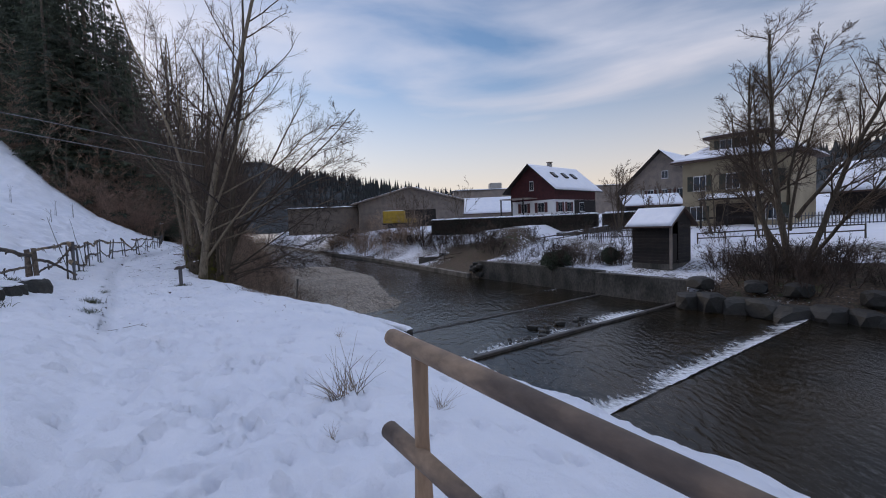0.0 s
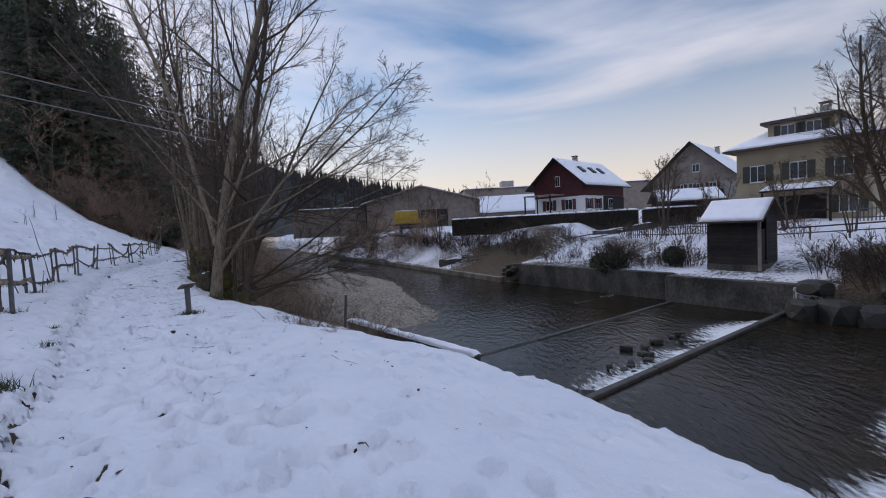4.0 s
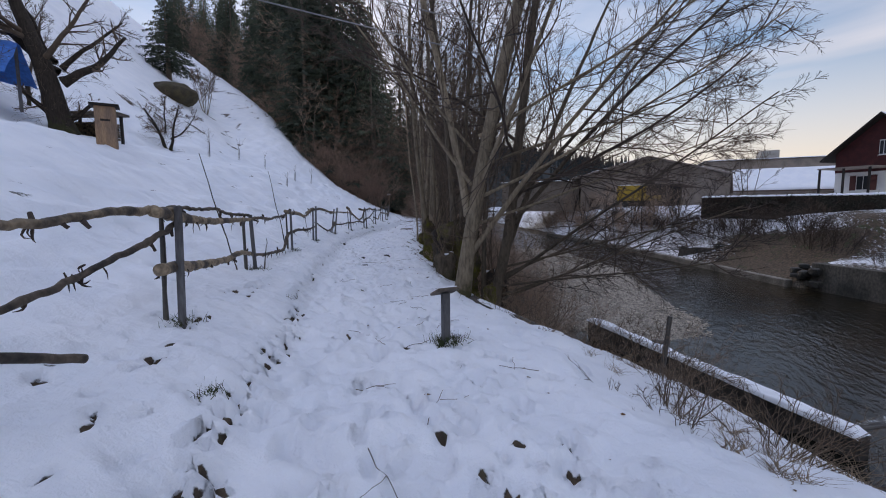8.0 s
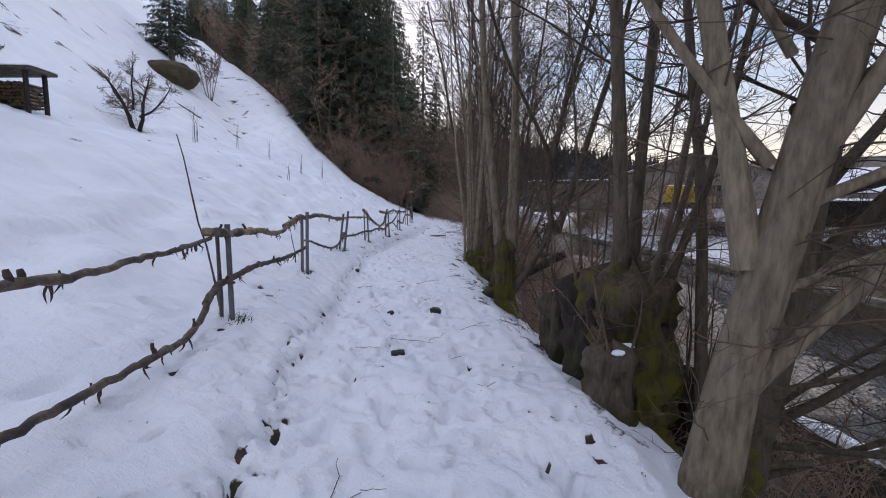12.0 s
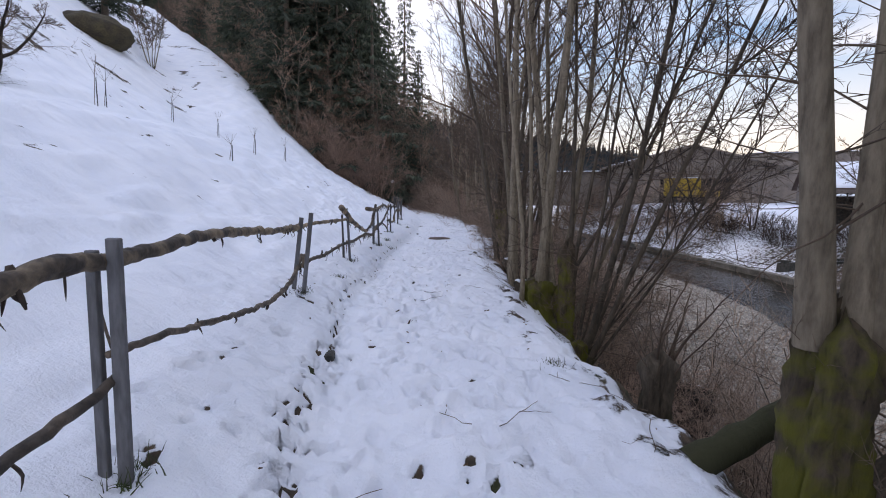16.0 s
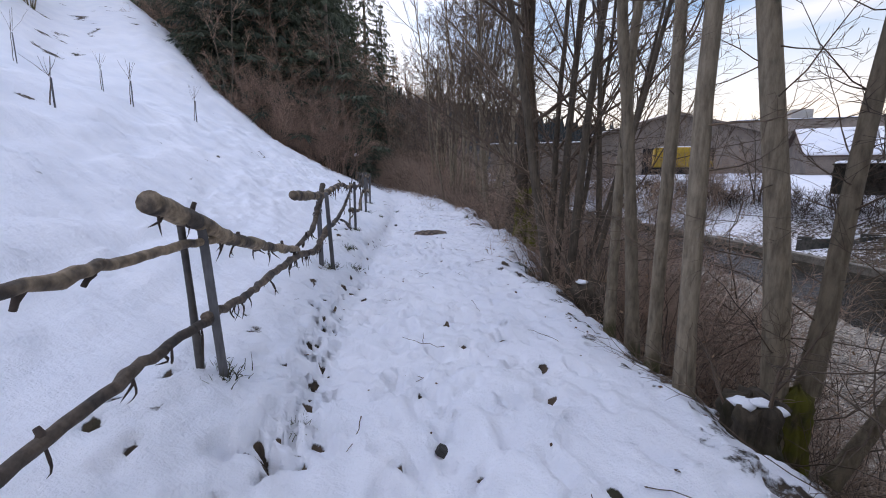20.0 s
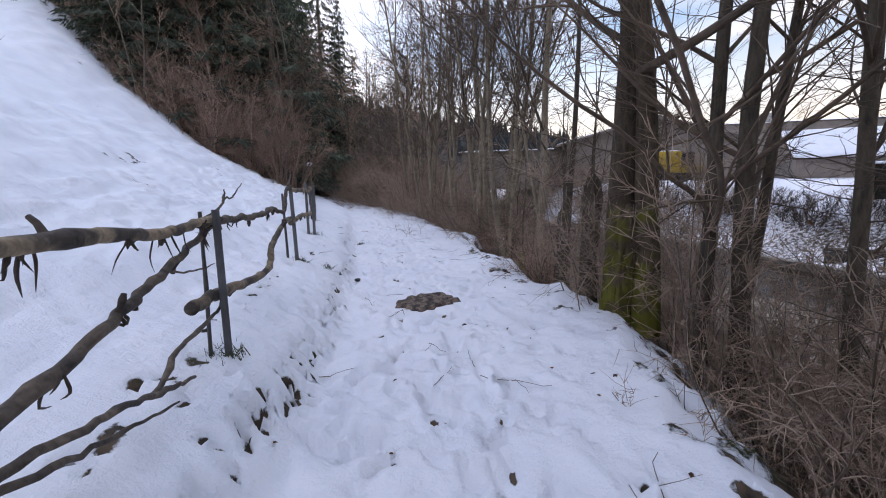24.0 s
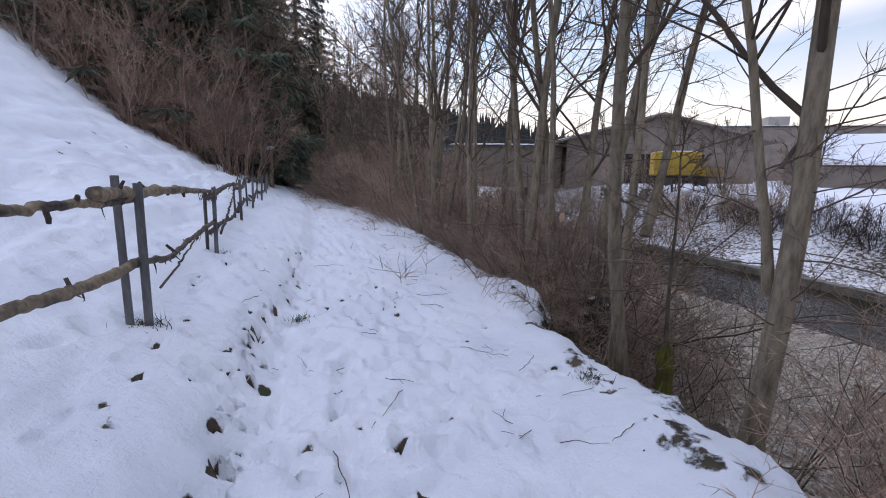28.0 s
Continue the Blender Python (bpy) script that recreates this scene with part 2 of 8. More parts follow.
M_HEDGE = mat("dark_hedge", (0.035, 0.032, 0.022), 0.9, 0.4, 1.0, 8, 0, 0.01, (0.05, 0.033, 0.024))
M_SHEDWALL = mat("weathered_shed_boards", (0.27, 0.22, 0.18), 0.85, 0.15, 1.0, 10, 0.3, 0.01, (0.2, 0.165, 0.14))
M_YELLOW = mat("yellow_tarpaulin", (0.52, 0.34, 0.04), 0.7, 0.2, 1.5, 10, 0.2, 0.01, (0.38, 0.24, 0.03))
M_BLUE = mat("blue_tarpaulin", (0.04, 0.2, 0.62), 0.5, 0.2, 2.0, 10, 0.4, 0.02, (0.03, 0.14, 0.48))
M_WIRE = mat("cable_grey", (0.2, 0.2, 0.21), 0.6, 0.1, 3, 30, 0)
M_TANLEAF = mat("withered_tan_leaf", (0.34, 0.22, 0.13), 0.85, 0.3, 5, 30, 0, per=0.3)
M_LEAF = mat("dead_brown_leaf", (0.16, 0.085, 0.045), 0.85, 0.35, 5, 30, 0, per=0.3)
M_GREEN = mat("grass_and_moss_tuft", (0.055, 0.075, 0.025), 0.9, 0.35, 5, 40, 0.4, 0.01, (0.05, 0.04, 0.025))
M_FARWOOD = mat("far_wooded_hill", (0.035, 0.04, 0.04), 0.95, 0.4, 0.02, 0.4, 0, 1, (0.06, 0.065, 0.065))


def glass_mat():
    m = bpy.data.materials.new("window_glass")
    m.use_nodes = True
    p = m.node_tree.nodes["Principled BSDF"]
    p.inputs["Base Color"].default_value = (0.03, 0.035, 0.04, 1)
    p.inputs["Roughness"].default_value = 0.08
    p.inputs["Specular IOR Level"].default_value = 0.8
    return m


M_GLASS = glass_mat()


def ground_mat():
    """Snow over soil, litter and gravel: the attribute 'bare' says how thin the snow lies and which pits are painted
    dark, 'gravel' where the river bed is.
    """
    m = bpy.data.materials.new("snowy_ground")
    m.use_nodes = True
    n, l = m.node_tree.nodes, m.node_tree.links
    p = n["Principled BSDF"]
    co = n.new("ShaderNodeTexCoord")

    def noi(s, d=5, r=0.55):
        a = n.new("ShaderNodeTexNoise")
        a.inputs["Scale"].default_value, a.inputs["Detail"].default_value, a.inputs["Roughness"].default_value = s, d, r
        l.new(co.outputs["Object"], a.inputs["Vector"])
        return a.outputs["Fac"]

    def rng(v, a, b, c=0.0, d=1.0):
        r = n.new("ShaderNodeMapRange")
        for i, q in zip((1, 2, 3, 4), (a, b, c, d)):
            r.inputs[i].default_value = q
        l.new(v, r.inputs[0])
        return r.outputs[0]

    def mix(f, a, b):
        x = n.new("ShaderNodeMix")
        x.data_type = "RGBA"
        for s, v in (("A", a), ("B", b)):
            if isinstance(v, tuple):
                x.inputs[s].default_value = (*v, 1)
            else:
                l.new(v, x.inputs[s])
        l.new(f, x.inputs["Factor"])
        return x.outputs["Result"]

    def mth(op, a, b):
        x = n.new("ShaderNodeMath")
        x.operation = op
        for i, v in enumerate((a, b)):
            if isinstance(v, (int, float)):
                x.inputs[i].default_value = v
            else:
                l.new(v, x.inputs[i])
        return x.outputs[0]

    snow = mix(rng(noi(0.9), 0.35, 0.65), (0.86, 0.87, 0.905), (0.79, 0.81, 0.86))
    soil = mix(rng(noi(7, 8), 0.4, 0.62), (0.05, 0.038, 0.028), (0.12, 0.085, 0.058))
    soil = mix(rng(noi(1.7), 0.56, 0.66), soil, (0.05, 0.055, 0.025))
    grav = mix(rng(noi(13, 6, 0.75), 0.42, 0.58), (0.08, 0.068, 0.055), (0.44, 0.38, 0.31))
    grav = mix(rng(noi(0.8, 4), 0.45, 0.62), grav, mix(rng(noi(13, 6, 0.75), 0.42, 0.58), (0.055, 0.047, 0.038), (0.32, 0.275, 0.225)))
    at1, at2 = n.new("ShaderNodeAttribute"), n.new("ShaderNodeAttribute")
    at1.attribute_name, at2.attribute_name = "bare", "gravel"
    under = mix(at2.outputs["Fac"], soil, grav)
    edge = mth("ADD", mth("MULTIPLY", noi(5, 9, 0.68), 0.7), mth("MULTIPLY", noi(28, 6, 0.6), 0.3))
    bare = rng(mth("ADD", at1.outputs["Fac"], mth("SUBTRACT", edge, 0.5)), 0.46, 0.54)
    l.new(mix(bare, snow, under), p.inputs["Base Color"])
    l.new(rng(bare, 0, 1, 0.6, 0.92), p.inputs["Roughness"])
    p.inputs["Specular IOR Level"].default_value = 0.3
    bu = n.new("ShaderNodeBump")
    bu.inputs["Strength"].default_value, bu.inputs["Distance"].default_value = 0.8, 0.04
    hh = mth("ADD", mth("MULTIPLY", noi(17, 7, 0.65), 0.75), mth("ADD", mth("MULTIPLY", noi(90, 3), 0.2), mth("MULTIPLY", bare, -0.8)))
    l.new(hh, bu.inputs["Height"])
    l.new(bu.outputs[0], p.inputs["Normal"])
    return m


def water_mat(name, base, rough, scale, strength):
    m = bpy.data.materials.new(name)
    m.use_nodes = True
    n, l = m.node_tree.nodes, m.node_tree.links
    p = n["Principled BSDF"]
    co, mp = n.new("ShaderNodeTexCoord"), n.new("ShaderNodeMapping")
    mp.inputs["Rotation"].default_value = (0, 0, radians(-34.8))
    mp.inputs["Scale"].default_value = (1.6, 0.7, 1)
    l.new(co.outputs["Object"], mp.inputs[0])
    a, b = n.new("ShaderNodeTexNoise"), n.new("ShaderNodeTexNoise")
    a.inputs["Scale"].default_value, a.inputs["Detail"].default_value = scale, 5
    b.inputs["Scale"].default_value, b.inputs["Detail"].default_value = 0.22, 3
    l.new(mp.outputs[0], a.inputs["Vector"]), l.new(co.outputs["Object"], b.inputs["Vector"])
    mx = n.new("ShaderNodeMix")
    mx.data_type = "RGBA"
    mx.inputs["A"].default_value, mx.inputs["B"].default_value = (*base, 1), (base[0] * 2.2, base[1] * 1.6, base[2] * 1.1, 1)
    r = n.new("ShaderNodeMapRange")
    r.inputs[1].default_value, r.inputs[2].default_value = 0.4, 0.65
    l.new(b.outputs["Fac"], r.inputs[0]), l.new(r.outputs[0], mx.inputs["Factor"])
    l.new(mx.outputs["Result"], p.inputs["Base Color"])
    p.inputs["Roughness"].default_value = rough
    p.inputs["IOR"].default_value = 1.33
    p.inputs["Specular IOR Level"].default_value = 0.5
    bu = n.new("ShaderNodeBump")
    bu.inputs["Strength"].default_value, bu.inputs["Distance"].default_value = strength, 0.15
    l.new(a.outputs["Fac"], bu.inputs["Height"]), l.new(bu.outputs[0], p.inputs["Normal"])
    return m


M_WATER = water_mat("dark_river_water", (0.011, 0.01, 0.007), 0.05, 2.6, 0.42)


def foam_mat():
    """White water in streaks along the flow, clear between."""
    m = bpy.data.materials.new("white_water")
    m.use_nodes = True
    n, l = m.node_tree.nodes, m.node_tree.links
    p, out = n["Principled BSDF"], n["Material Output"]
    at1 = n.new("ShaderNodeAttribute")
    at1.attribute_name = "foam"
    co, mp = n.new("ShaderNodeTexCoord"), n.new("ShaderNodeMapping")
    mp.inputs["Rotation"].default_value = (0, 0, radians(-34.8))
    mp.inputs["Scale"].default_value = (3.2, 0.8, 1)
    l.new(co.outputs["Object"], mp.inputs[0])
    a = n.new("ShaderNodeTexNoise")
    a.inputs["Scale"].default_value, a.inputs["Detail"].default_value, a.inputs["Roughness"].default_value = 2.6, 7, 0.65
    l.new(mp.outputs[0], a.inputs["Vector"])
    ad = n.new("ShaderNodeMath")
    ad.operation = "ADD"
    l.new(at1.outputs["Fac"], ad.inputs[0]), l.new(a.outputs["Fac"], ad.inputs[1])
    r = n.new("ShaderNodeMapRange")
    r.inputs[1].default_value, r.inputs[2].default_value = 0.9, 1.25
    l.new(ad.outputs[0], r.inputs[0])
    tr, mx = n.new("ShaderNodeBsdfTransparent"), n.new("ShaderNodeMixShader")
    p.inputs["Base Color"].default_value, p.inputs["Roughness"].default_value = (0.75, 0.78, 0.8, 1), 0.5
    l.new(r.outputs[0], mx.inputs[0]), l.new(tr.outputs[0], mx.inputs[1]), l.new(p.outputs[0], mx.inputs[2])
    l.new(mx.outputs[0], out.inputs["Surface"])
    return m


M_FOAM = foam_mat()

M_BARK_BLACK = bark_mat("old_fruit_tree_bark", (0.045, 0.034, 0.026), (0.018, 0.015, 0.012), (0.04, 0.04, 0.018), 1.2)
M_GRASSMOUND = mat("olive_matted_grass", (0.075, 0.06, 0.03), 0.95, 0.35, 1.5, 14, 0.8, 0.05, (0.045, 0.035, 0.022))

# ---- mesh helpers ----
CU, SU = 0.8211, 0.5708


def W(u, v, z=0.0):
    """Valley coordinates (u along the river, v across it towards the village) to the world."""
    return (-SU * u + CU * v, CU * u + SU * v, z)


VALLEY = Matrix(((-SU, CU, 0, 0), (CU, SU, 0, 0), (0, 0, 1, 0), (0, 0, 0, 1)))


def raw_mesh(name, verts, faces, material, smooth=True):
    """verts (n,3); faces (m,4) or (m,3) int arrays, or a list of such."""
    faces = faces if isinstance(faces, list) else [faces]
    me = bpy.data.meshes.new(name)
    me.vertices.add(len(verts))
    me.vertices.foreach_set("co", np.asarray(verts, np.float32).ravel())
    flat = np.concatenate([f.ravel() for f in faces]).astype(np.int32)
    size = np.concatenate([np.full(len(f), f.shape[1]) for f in faces]).astype(np.int32)
    start = np.concatenate([[0], np.cumsum(size)[:-1]]).astype(np.int32)
    me.loops.add(len(flat))
    me.loops.foreach_set("vertex_index", flat)
    me.polygons.add(len(size))
    me.polygons.foreach_set("loop_start", start)
    me.polygons.foreach_set("use_smooth", np.full(len(size), smooth))
    me.update(calc_edges=True)
    me.materials.append(material)
    return me


def child(ob, parent):
    if parent is not None:
        ob.parent = parent
    return ob


def part(name, bm, material, parent, label=""):
    me = bpy.data.meshes.new(name)
    bm.to_mesh(me)
    bm.free()
    me.materials.append(material)
    ob = child(new(name, me), parent)
    return tagged(ob, label) if label else ob


def piece(name, me, parent, m=None, label=""):
    ob = child(new(name, me), parent)
    if m is not None:
        ob.matrix_local = m
    return tagged(ob, label) if label else ob


def thing(name, label, category, m=None, group="", kind=""):
    ob = new(name)
    ob.empty_display_size = 0.2
    if m is not None:
        ob.matrix_world = m
    return tagged(ob, label, category, group, kind)


def box(bm, x0, x1, y0, y1, z0, z1, bev=0.0, m=None):
    """Adds a box, with bevelled edges if asked."""
    r = bmesh.ops.create_cube(bm, size=1)
    vs = r["verts"]
    t = Matrix.LocRotScale(((x0 + x1) / 2, (y0 + y1) / 2, (z0 + z1) / 2), None, (x1 - x0, y1 - y0, z1 - z0))
    bmesh.ops.transform(bm, matrix=(m @ t if m is not None else t), verts=vs)
    if bev:
        es = list({e for v in vs for e in v.link_edges})
        bmesh.ops.bevel(bm, geom=es, offset=bev, segments=1, affect="EDGES", profile=0.5)
    return bm


def boxed(x0, x1, y0, y1, z0, z1, bev=0.0, m=None):
    return box(bmesh.new(), x0, x1, y0, y1, z0, z1, bev, m)


def prism(poly, axis, a, b):
    """A solid of a 2D outline drawn out along an axis ('x' or 'y'); outline in (other axis, z)."""
    bm = bmesh.new()
    def vert(p, q):
        return bm.verts.new((q, p[0], p[1]) if axis == "x" else (p[0], q, p[1]))
    lo, hi = [vert(p, a) for p in poly], [vert(p, b) for p in poly]
    bm.faces.new(lo), bm.faces.new(hi[::-1])
    for i in range(len(poly)):
        j = (i + 1) % len(poly)
        bm.faces.new((lo[i], hi[i], hi[j], lo[j]))
    bmesh.ops.recalc_face_normals(bm, faces=bm.faces)
    return bm


def tubes(levels, sides):
    """levels: list of (points (B,N,3), radii (B,N)); sides: ring size for each. Returns vertices and quads."""
    V, F, base = [], [], 0
    for (P, R), k in zip(levels, sides):
        B, N, _ = P.shape
        if not B:
            continue
        T = np.gradient(P, axis=1)
        T /= np.linalg.norm(T, axis=2, keepdims=True) + 1e-9
        ref = np.where(np.abs(T[:, :1, 2:3]) > 0.8, np.array([1.0, 0, 0]), np.array([0, 0, 1.0]))
        A = np.cross(T, np.broadcast_to(ref, T.shape))
        A /= np.linalg.norm(A, axis=2, keepdims=True) + 1e-9
        Bn = np.cross(T, A)
        ang = np.arange(k) * 2 * np.pi / k
        ring = P[:, :, None, :] + R[:, :, None, None] * (np.cos(ang)[None, None, :, None] * A[:, :, None, :] + np.sin(ang)[None, None, :, None] * Bn[:, :, None, :])
        V.append(ring.reshape(-1, 3))
        idx = base + np.arange(B * N * k).reshape(B, N, k)
        nx = np.roll(idx, -1, axis=2)
        F.append(np.stack([idx[:, :-1], nx[:, :-1], nx[:, 1:], idx[:, 1:]], axis=-1).reshape(-1, 4))
        if k > 4:
            top = idx[:, -1]
            F.append(np.stack([top[:, 0], top[:, k // 4], top[:, k // 2], top[:, (3 * k) // 4]], axis=-1).reshape(-1, 4))
        base += B * N * k
    return np.concatenate(V), [np.concatenate(F)]


def grow(rng, P, D, L, R, levels, tip=0.25):
    """Branches, level by level. P, D: (B,3); L, R: (B,). Each level: children a branch, angle, length and radius ratios, points, wiggle, lift, first child at."""
    out = []
    for lv in levels:
        N, wig, lift = lv["N"], lv["wig"], lv["lift"]
        B = len(P)
        pts = np.zeros((B, N, 3))
        pts[:, 0] = P
        d = D / (np.linalg.norm(D, axis=1, keepdims=True) + 1e-9)
        for i in range(1, N):
            d = d + rng.normal(0, wig, (B, 3)) + np.array([0, 0, lift])
            d /= np.linalg.norm(d, axis=1, keepdims=True)
            pts[:, i] = pts[:, i - 1] + d * (L / (N - 1))[:, None]
        tt = np.linspace(0, 1, N)
        rad = R[:, None] * (1 - (1 - tip) * tt[None, :] ** 0.9)
        out.append((pts, rad))
        if "kids" not in lv:
            break
        k = lv["kids"]
        f = lv.get("first", 0.2)
        t = rng.uniform(f, 1.0, (B, k)) ** lv.get("pow", 0.8)
        x = t * (N - 1)
        i0 = np.minimum(x.astype(int), N - 2)
        w = (x - i0)[..., None]
        bi = np.arange(B)[:, None]
        q = pts[bi, i0] * (1 - w) + pts[bi, i0 + 1] * w
        tg = pts[bi, i0 + 1] - pts[bi, i0]
        tg /= np.linalg.norm(tg, axis=2, keepdims=True) + 1e-9
        rd = rng.normal(0, 1, tg.shape)
        rd -= (rd * tg).sum(2, keepdims=True) * tg
        rd /= np.linalg.norm(rd, axis=2, keepdims=True) + 1e-9
        a = np.radians(rng.normal(lv["ang"], lv["ang"] * 0.25, (B, k)))[..., None]
        D = (tg * np.cos(a) + rd * np.sin(a)).reshape(-1, 3)
        P = q.reshape(-1, 3)
        rr = (rad[bi, i0] * (1 - w[..., 0]) + rad[bi, i0 + 1] * w[..., 0])
        L = (L[:, None] * lv["len"] * (1.15 - 0.75 * t) * rng.uniform(0.6, 1.25, (B, k))).reshape(-1)
        R = np.maximum(rr * lv["rad"], lv.get("rmin", 0.003)).reshape(-1)
    return out


def vnoise(x, y, seed=0):
    """Smooth value noise in 0..1 on arrays."""
    xi, yi = np.floor(x).astype(np.int64), np.floor(y).astype(np.int64)
    fx, fy = x - xi, y - yi
    fx, fy = fx * fx * (3 - 2 * fx), fy * fy * (3 - 2 * fy)
    def h(a, b):
        n = (a * 374761393 + b * 668265263 + seed * 974634777) & 0xFFFFFFFF
        n = ((n ^ (n >> 13)) * 1274126177) & 0xFFFFFFFF
        return ((n ^ (n >> 16)) & 0xFFFF) / 65535.0
    return (h(xi, yi) * (1 - fx) + h(xi + 1, yi) * fx) * (1 - fy) + (h(xi, yi + 1) * (1 - fx) + h(xi + 1, yi + 1) * fx) * fy


def fbm(x, y, seed=0, octaves=4):
    s, a, t = 0.0, 0.5, 0.0
    for i in range(octaves):
        s = s + a * vnoise(x * 2 ** i, y * 2 ** i, seed + i)
        t += a
        a *= 0.5
    return s / t

# ---- ground ----
PATH_U = (-80, 0, 11, 20.3, 28.1, 35.2, 39.6, 48.3, 58.2, 70.8, 86.2, 130)
PATH_V = (-2, 0, 0.1, -0.4, -0.3, 0.86, 1.86, 3.17, 3.92, 4.17, 3.9, 2.0)
LEFT_D = (-700, -250, -70, -42, -30, -22, -16, -12, -10, -7.6, -4, -1.9, -1.2, -0.88, -0.62, 0)
LEFT_Z = (330, 150, 50, 29, 18.8, 11.6, 6.9, 4.5, 3.9, 3.3, 1.4, 0.5, 0.33, 0.2, 0.02, 0)
STEEP_D = (-700, -250, -70, -42, -30, -22, -18, -15, -12, -10, -8, -4, -1.9, -1.2, -0.88, -0.62, 0)
STEEP_Z = (340, 160, 56, 34.5, 24, 17.6, 14.0, 10.7, 7.2, 5.4, 3.6, 1.4, 0.5, 0.33, 0.2, 0.02, 0)
NEAR_D = (0, 2, 4, 5, 6.5, 9.0, 10.0, 11)
NEAR_Z = (0, -0.12, -0.6, -1.2, -2.1, -3.7, -4.6, -5.0)
DOWN_D = (0, 1.7, 2.2, 2.9, 4.2, 6.2, 7.6, 9)
DOWN_Z = (0, -0.06, -0.28, -1.0, -2.2, -3.7, -4.4, -4.5)
MID_Z = (0, -0.2, -1.0, -1.48, -2.3, -3.8, -4.6, -5.0)
RIGHT_U = (-200, 0, 8, 13.0, 13.6, 19.4, 20.0, 35.2, 36.2, 47.5, 65.7, 86, 200)
RIGHT_V = (26, 26, 26, 27.0, 28.0, 27.8, 29.3, 29.5, 28.8, 30.1, 32.0, 33.0, 40)


def smooth(a, b, x):
    t = np.clip((x - a) / (b - a), 0, 1)
    return t * t * (3 - 2 * t)


def path_v(u):
    return np.interp(u, PATH_U, PATH_V)


def level(u, v):
    """Height of the ground without fine relief."""
    u, v = np.asarray(u, float), np.asarray(v, float)
    d = v - path_v(u)
    c = 54 + np.clip(-d - 12, 0, 40) * 1.7
    h = smooth(-8, 8, u - c)
    d0 = d
    d = d - 0.32 * smooth(34, 38, u) * smooth(0.8, 1.6, d)
    d = d + smooth(1.2, 2.0, d) * (1 - smooth(4, 7, d)) * (0.9 * (fbm(u * 0.55, v * 0.1, 14) - 0.5) + 0.4 * (fbm(u * 2.1, v * 1.2, 15) - 0.5))
    left = np.interp(d, LEFT_D, LEFT_Z) * (1 - h) + np.interp(d, STEEP_D, STEEP_Z) * h
    k = smooth(16.5, 20.5, u)
    k1 = smooth(10.5, 15, u)
    near = (np.interp(d, NEAR_D, NEAR_Z) * (1 - k1) + np.interp(d, NEAR_D, MID_Z) * k1) * (1 - k) + np.interp(d, DOWN_D, DOWN_Z) * k
    bar = smooth(22, 31, u) * (1 - smooth(60, 75, u)) * (1 - smooth(14.2, 20.0, d - 2.2 * smooth(36, 46, u) + 1.6 * (fbm(u * 0.25, v * 0.1, 17) - 0.5))) * (1 - 0.42 * np.exp(-((d - 9.2) / 1.2) ** 2) * (1 - smooth(27, 33, u)))
    bed = -5.0 + 0.8 * bar
    s2 = smooth(6.6, 9, d)
    near = near * (1 - s2) + bed * s2
    rv = np.interp(u, RIGHT_U, RIGHT_V)
    e = v - rv
    up = smooth(35, 37.5, u)
    stone = 1 - smooth(12.0, 13.5, u)
    wall = np.interp(e, (0, 0.6, 4, 8, 14, 30, 60, 300), (-2.65, -2.6, -2.3, -1.2, -0.2, 0.9, 2.2, 12))
    low = np.interp(e, (0, 0.5, 2.2, 4.5, 7, 12, 30, 60, 300), (-4.0, -3.9, -3.2, -1.5, 0.3, 0.8, 1.4, 2.4, 12))
    rock = np.interp(e, (0, 0.8, 2.5, 6, 14, 30, 60, 300), (-4.6, -3.3, -2.4, -1.6, -0.3, 0.8, 2.0, 12))
    bank = wall * (1 - up) * (1 - stone) + low * up + rock * stone * (1 - up)
    r = smooth(-0.05, 0.1, e)
    z = np.where(d < 0, left, near)
    z = z - 0.1 * smooth(30, 36, u) * (1 - smooth(43, 50, u)) * smooth(-1.1, -0.5, d0) * (1 - smooth(1.4, 2.2, d0))
    return z * (1 - r) + bank * r


def relief(u, v):
    d = v - path_v(u)
    onpath = np.exp(-((d - 0.2) / 1.5) ** 2)
    rough = 0.07 * (fbm(u * 0.9, v * 0.9, 3) - 0.5) + 0.12 * (fbm(u * 0.25, v * 0.25, 9) - 0.5)
    tramp = (0.13 * (fbm(u * 3.1, v * 3.6, 21, 4) - 0.5) + 0.05 * (vnoise(u * 9, v * 9, 27) - 0.5) + 0.026 * (vnoise(u * 19, v * 21, 28) - 0.5)) * (0.3 + 0.85 * onpath)
    hump = 0.12 * (fbm(u * 2.2, v * 3.2, 34) - 0.5) * smooth(-1.2, -2.2, d) + 0.4 * (fbm(u * 0.6, v * 1.9, 33) - 0.5) * smooth(-1.5, -3, d)
    big = 1.6 * (fbm(u * 0.05, v * 0.07, 50) - 0.5) * smooth(-13, -30, d)
    bank = (0.5 * (fbm(u * 0.8, v * 0.8, 61) - 0.5) + 0.3 * (fbm(u * 3.3, v * 3.3, 62) - 0.5)) * smooth(1.5, 2.6, d) * (1 - smooth(7.5, 9, d)) * smooth(15, 20, u)
    far = 0.5 * (fbm(u * 0.15, v * 0.15, 71) - 0.5) * smooth(30, 33, v)
    return rough + tramp + hump + big + bank + far


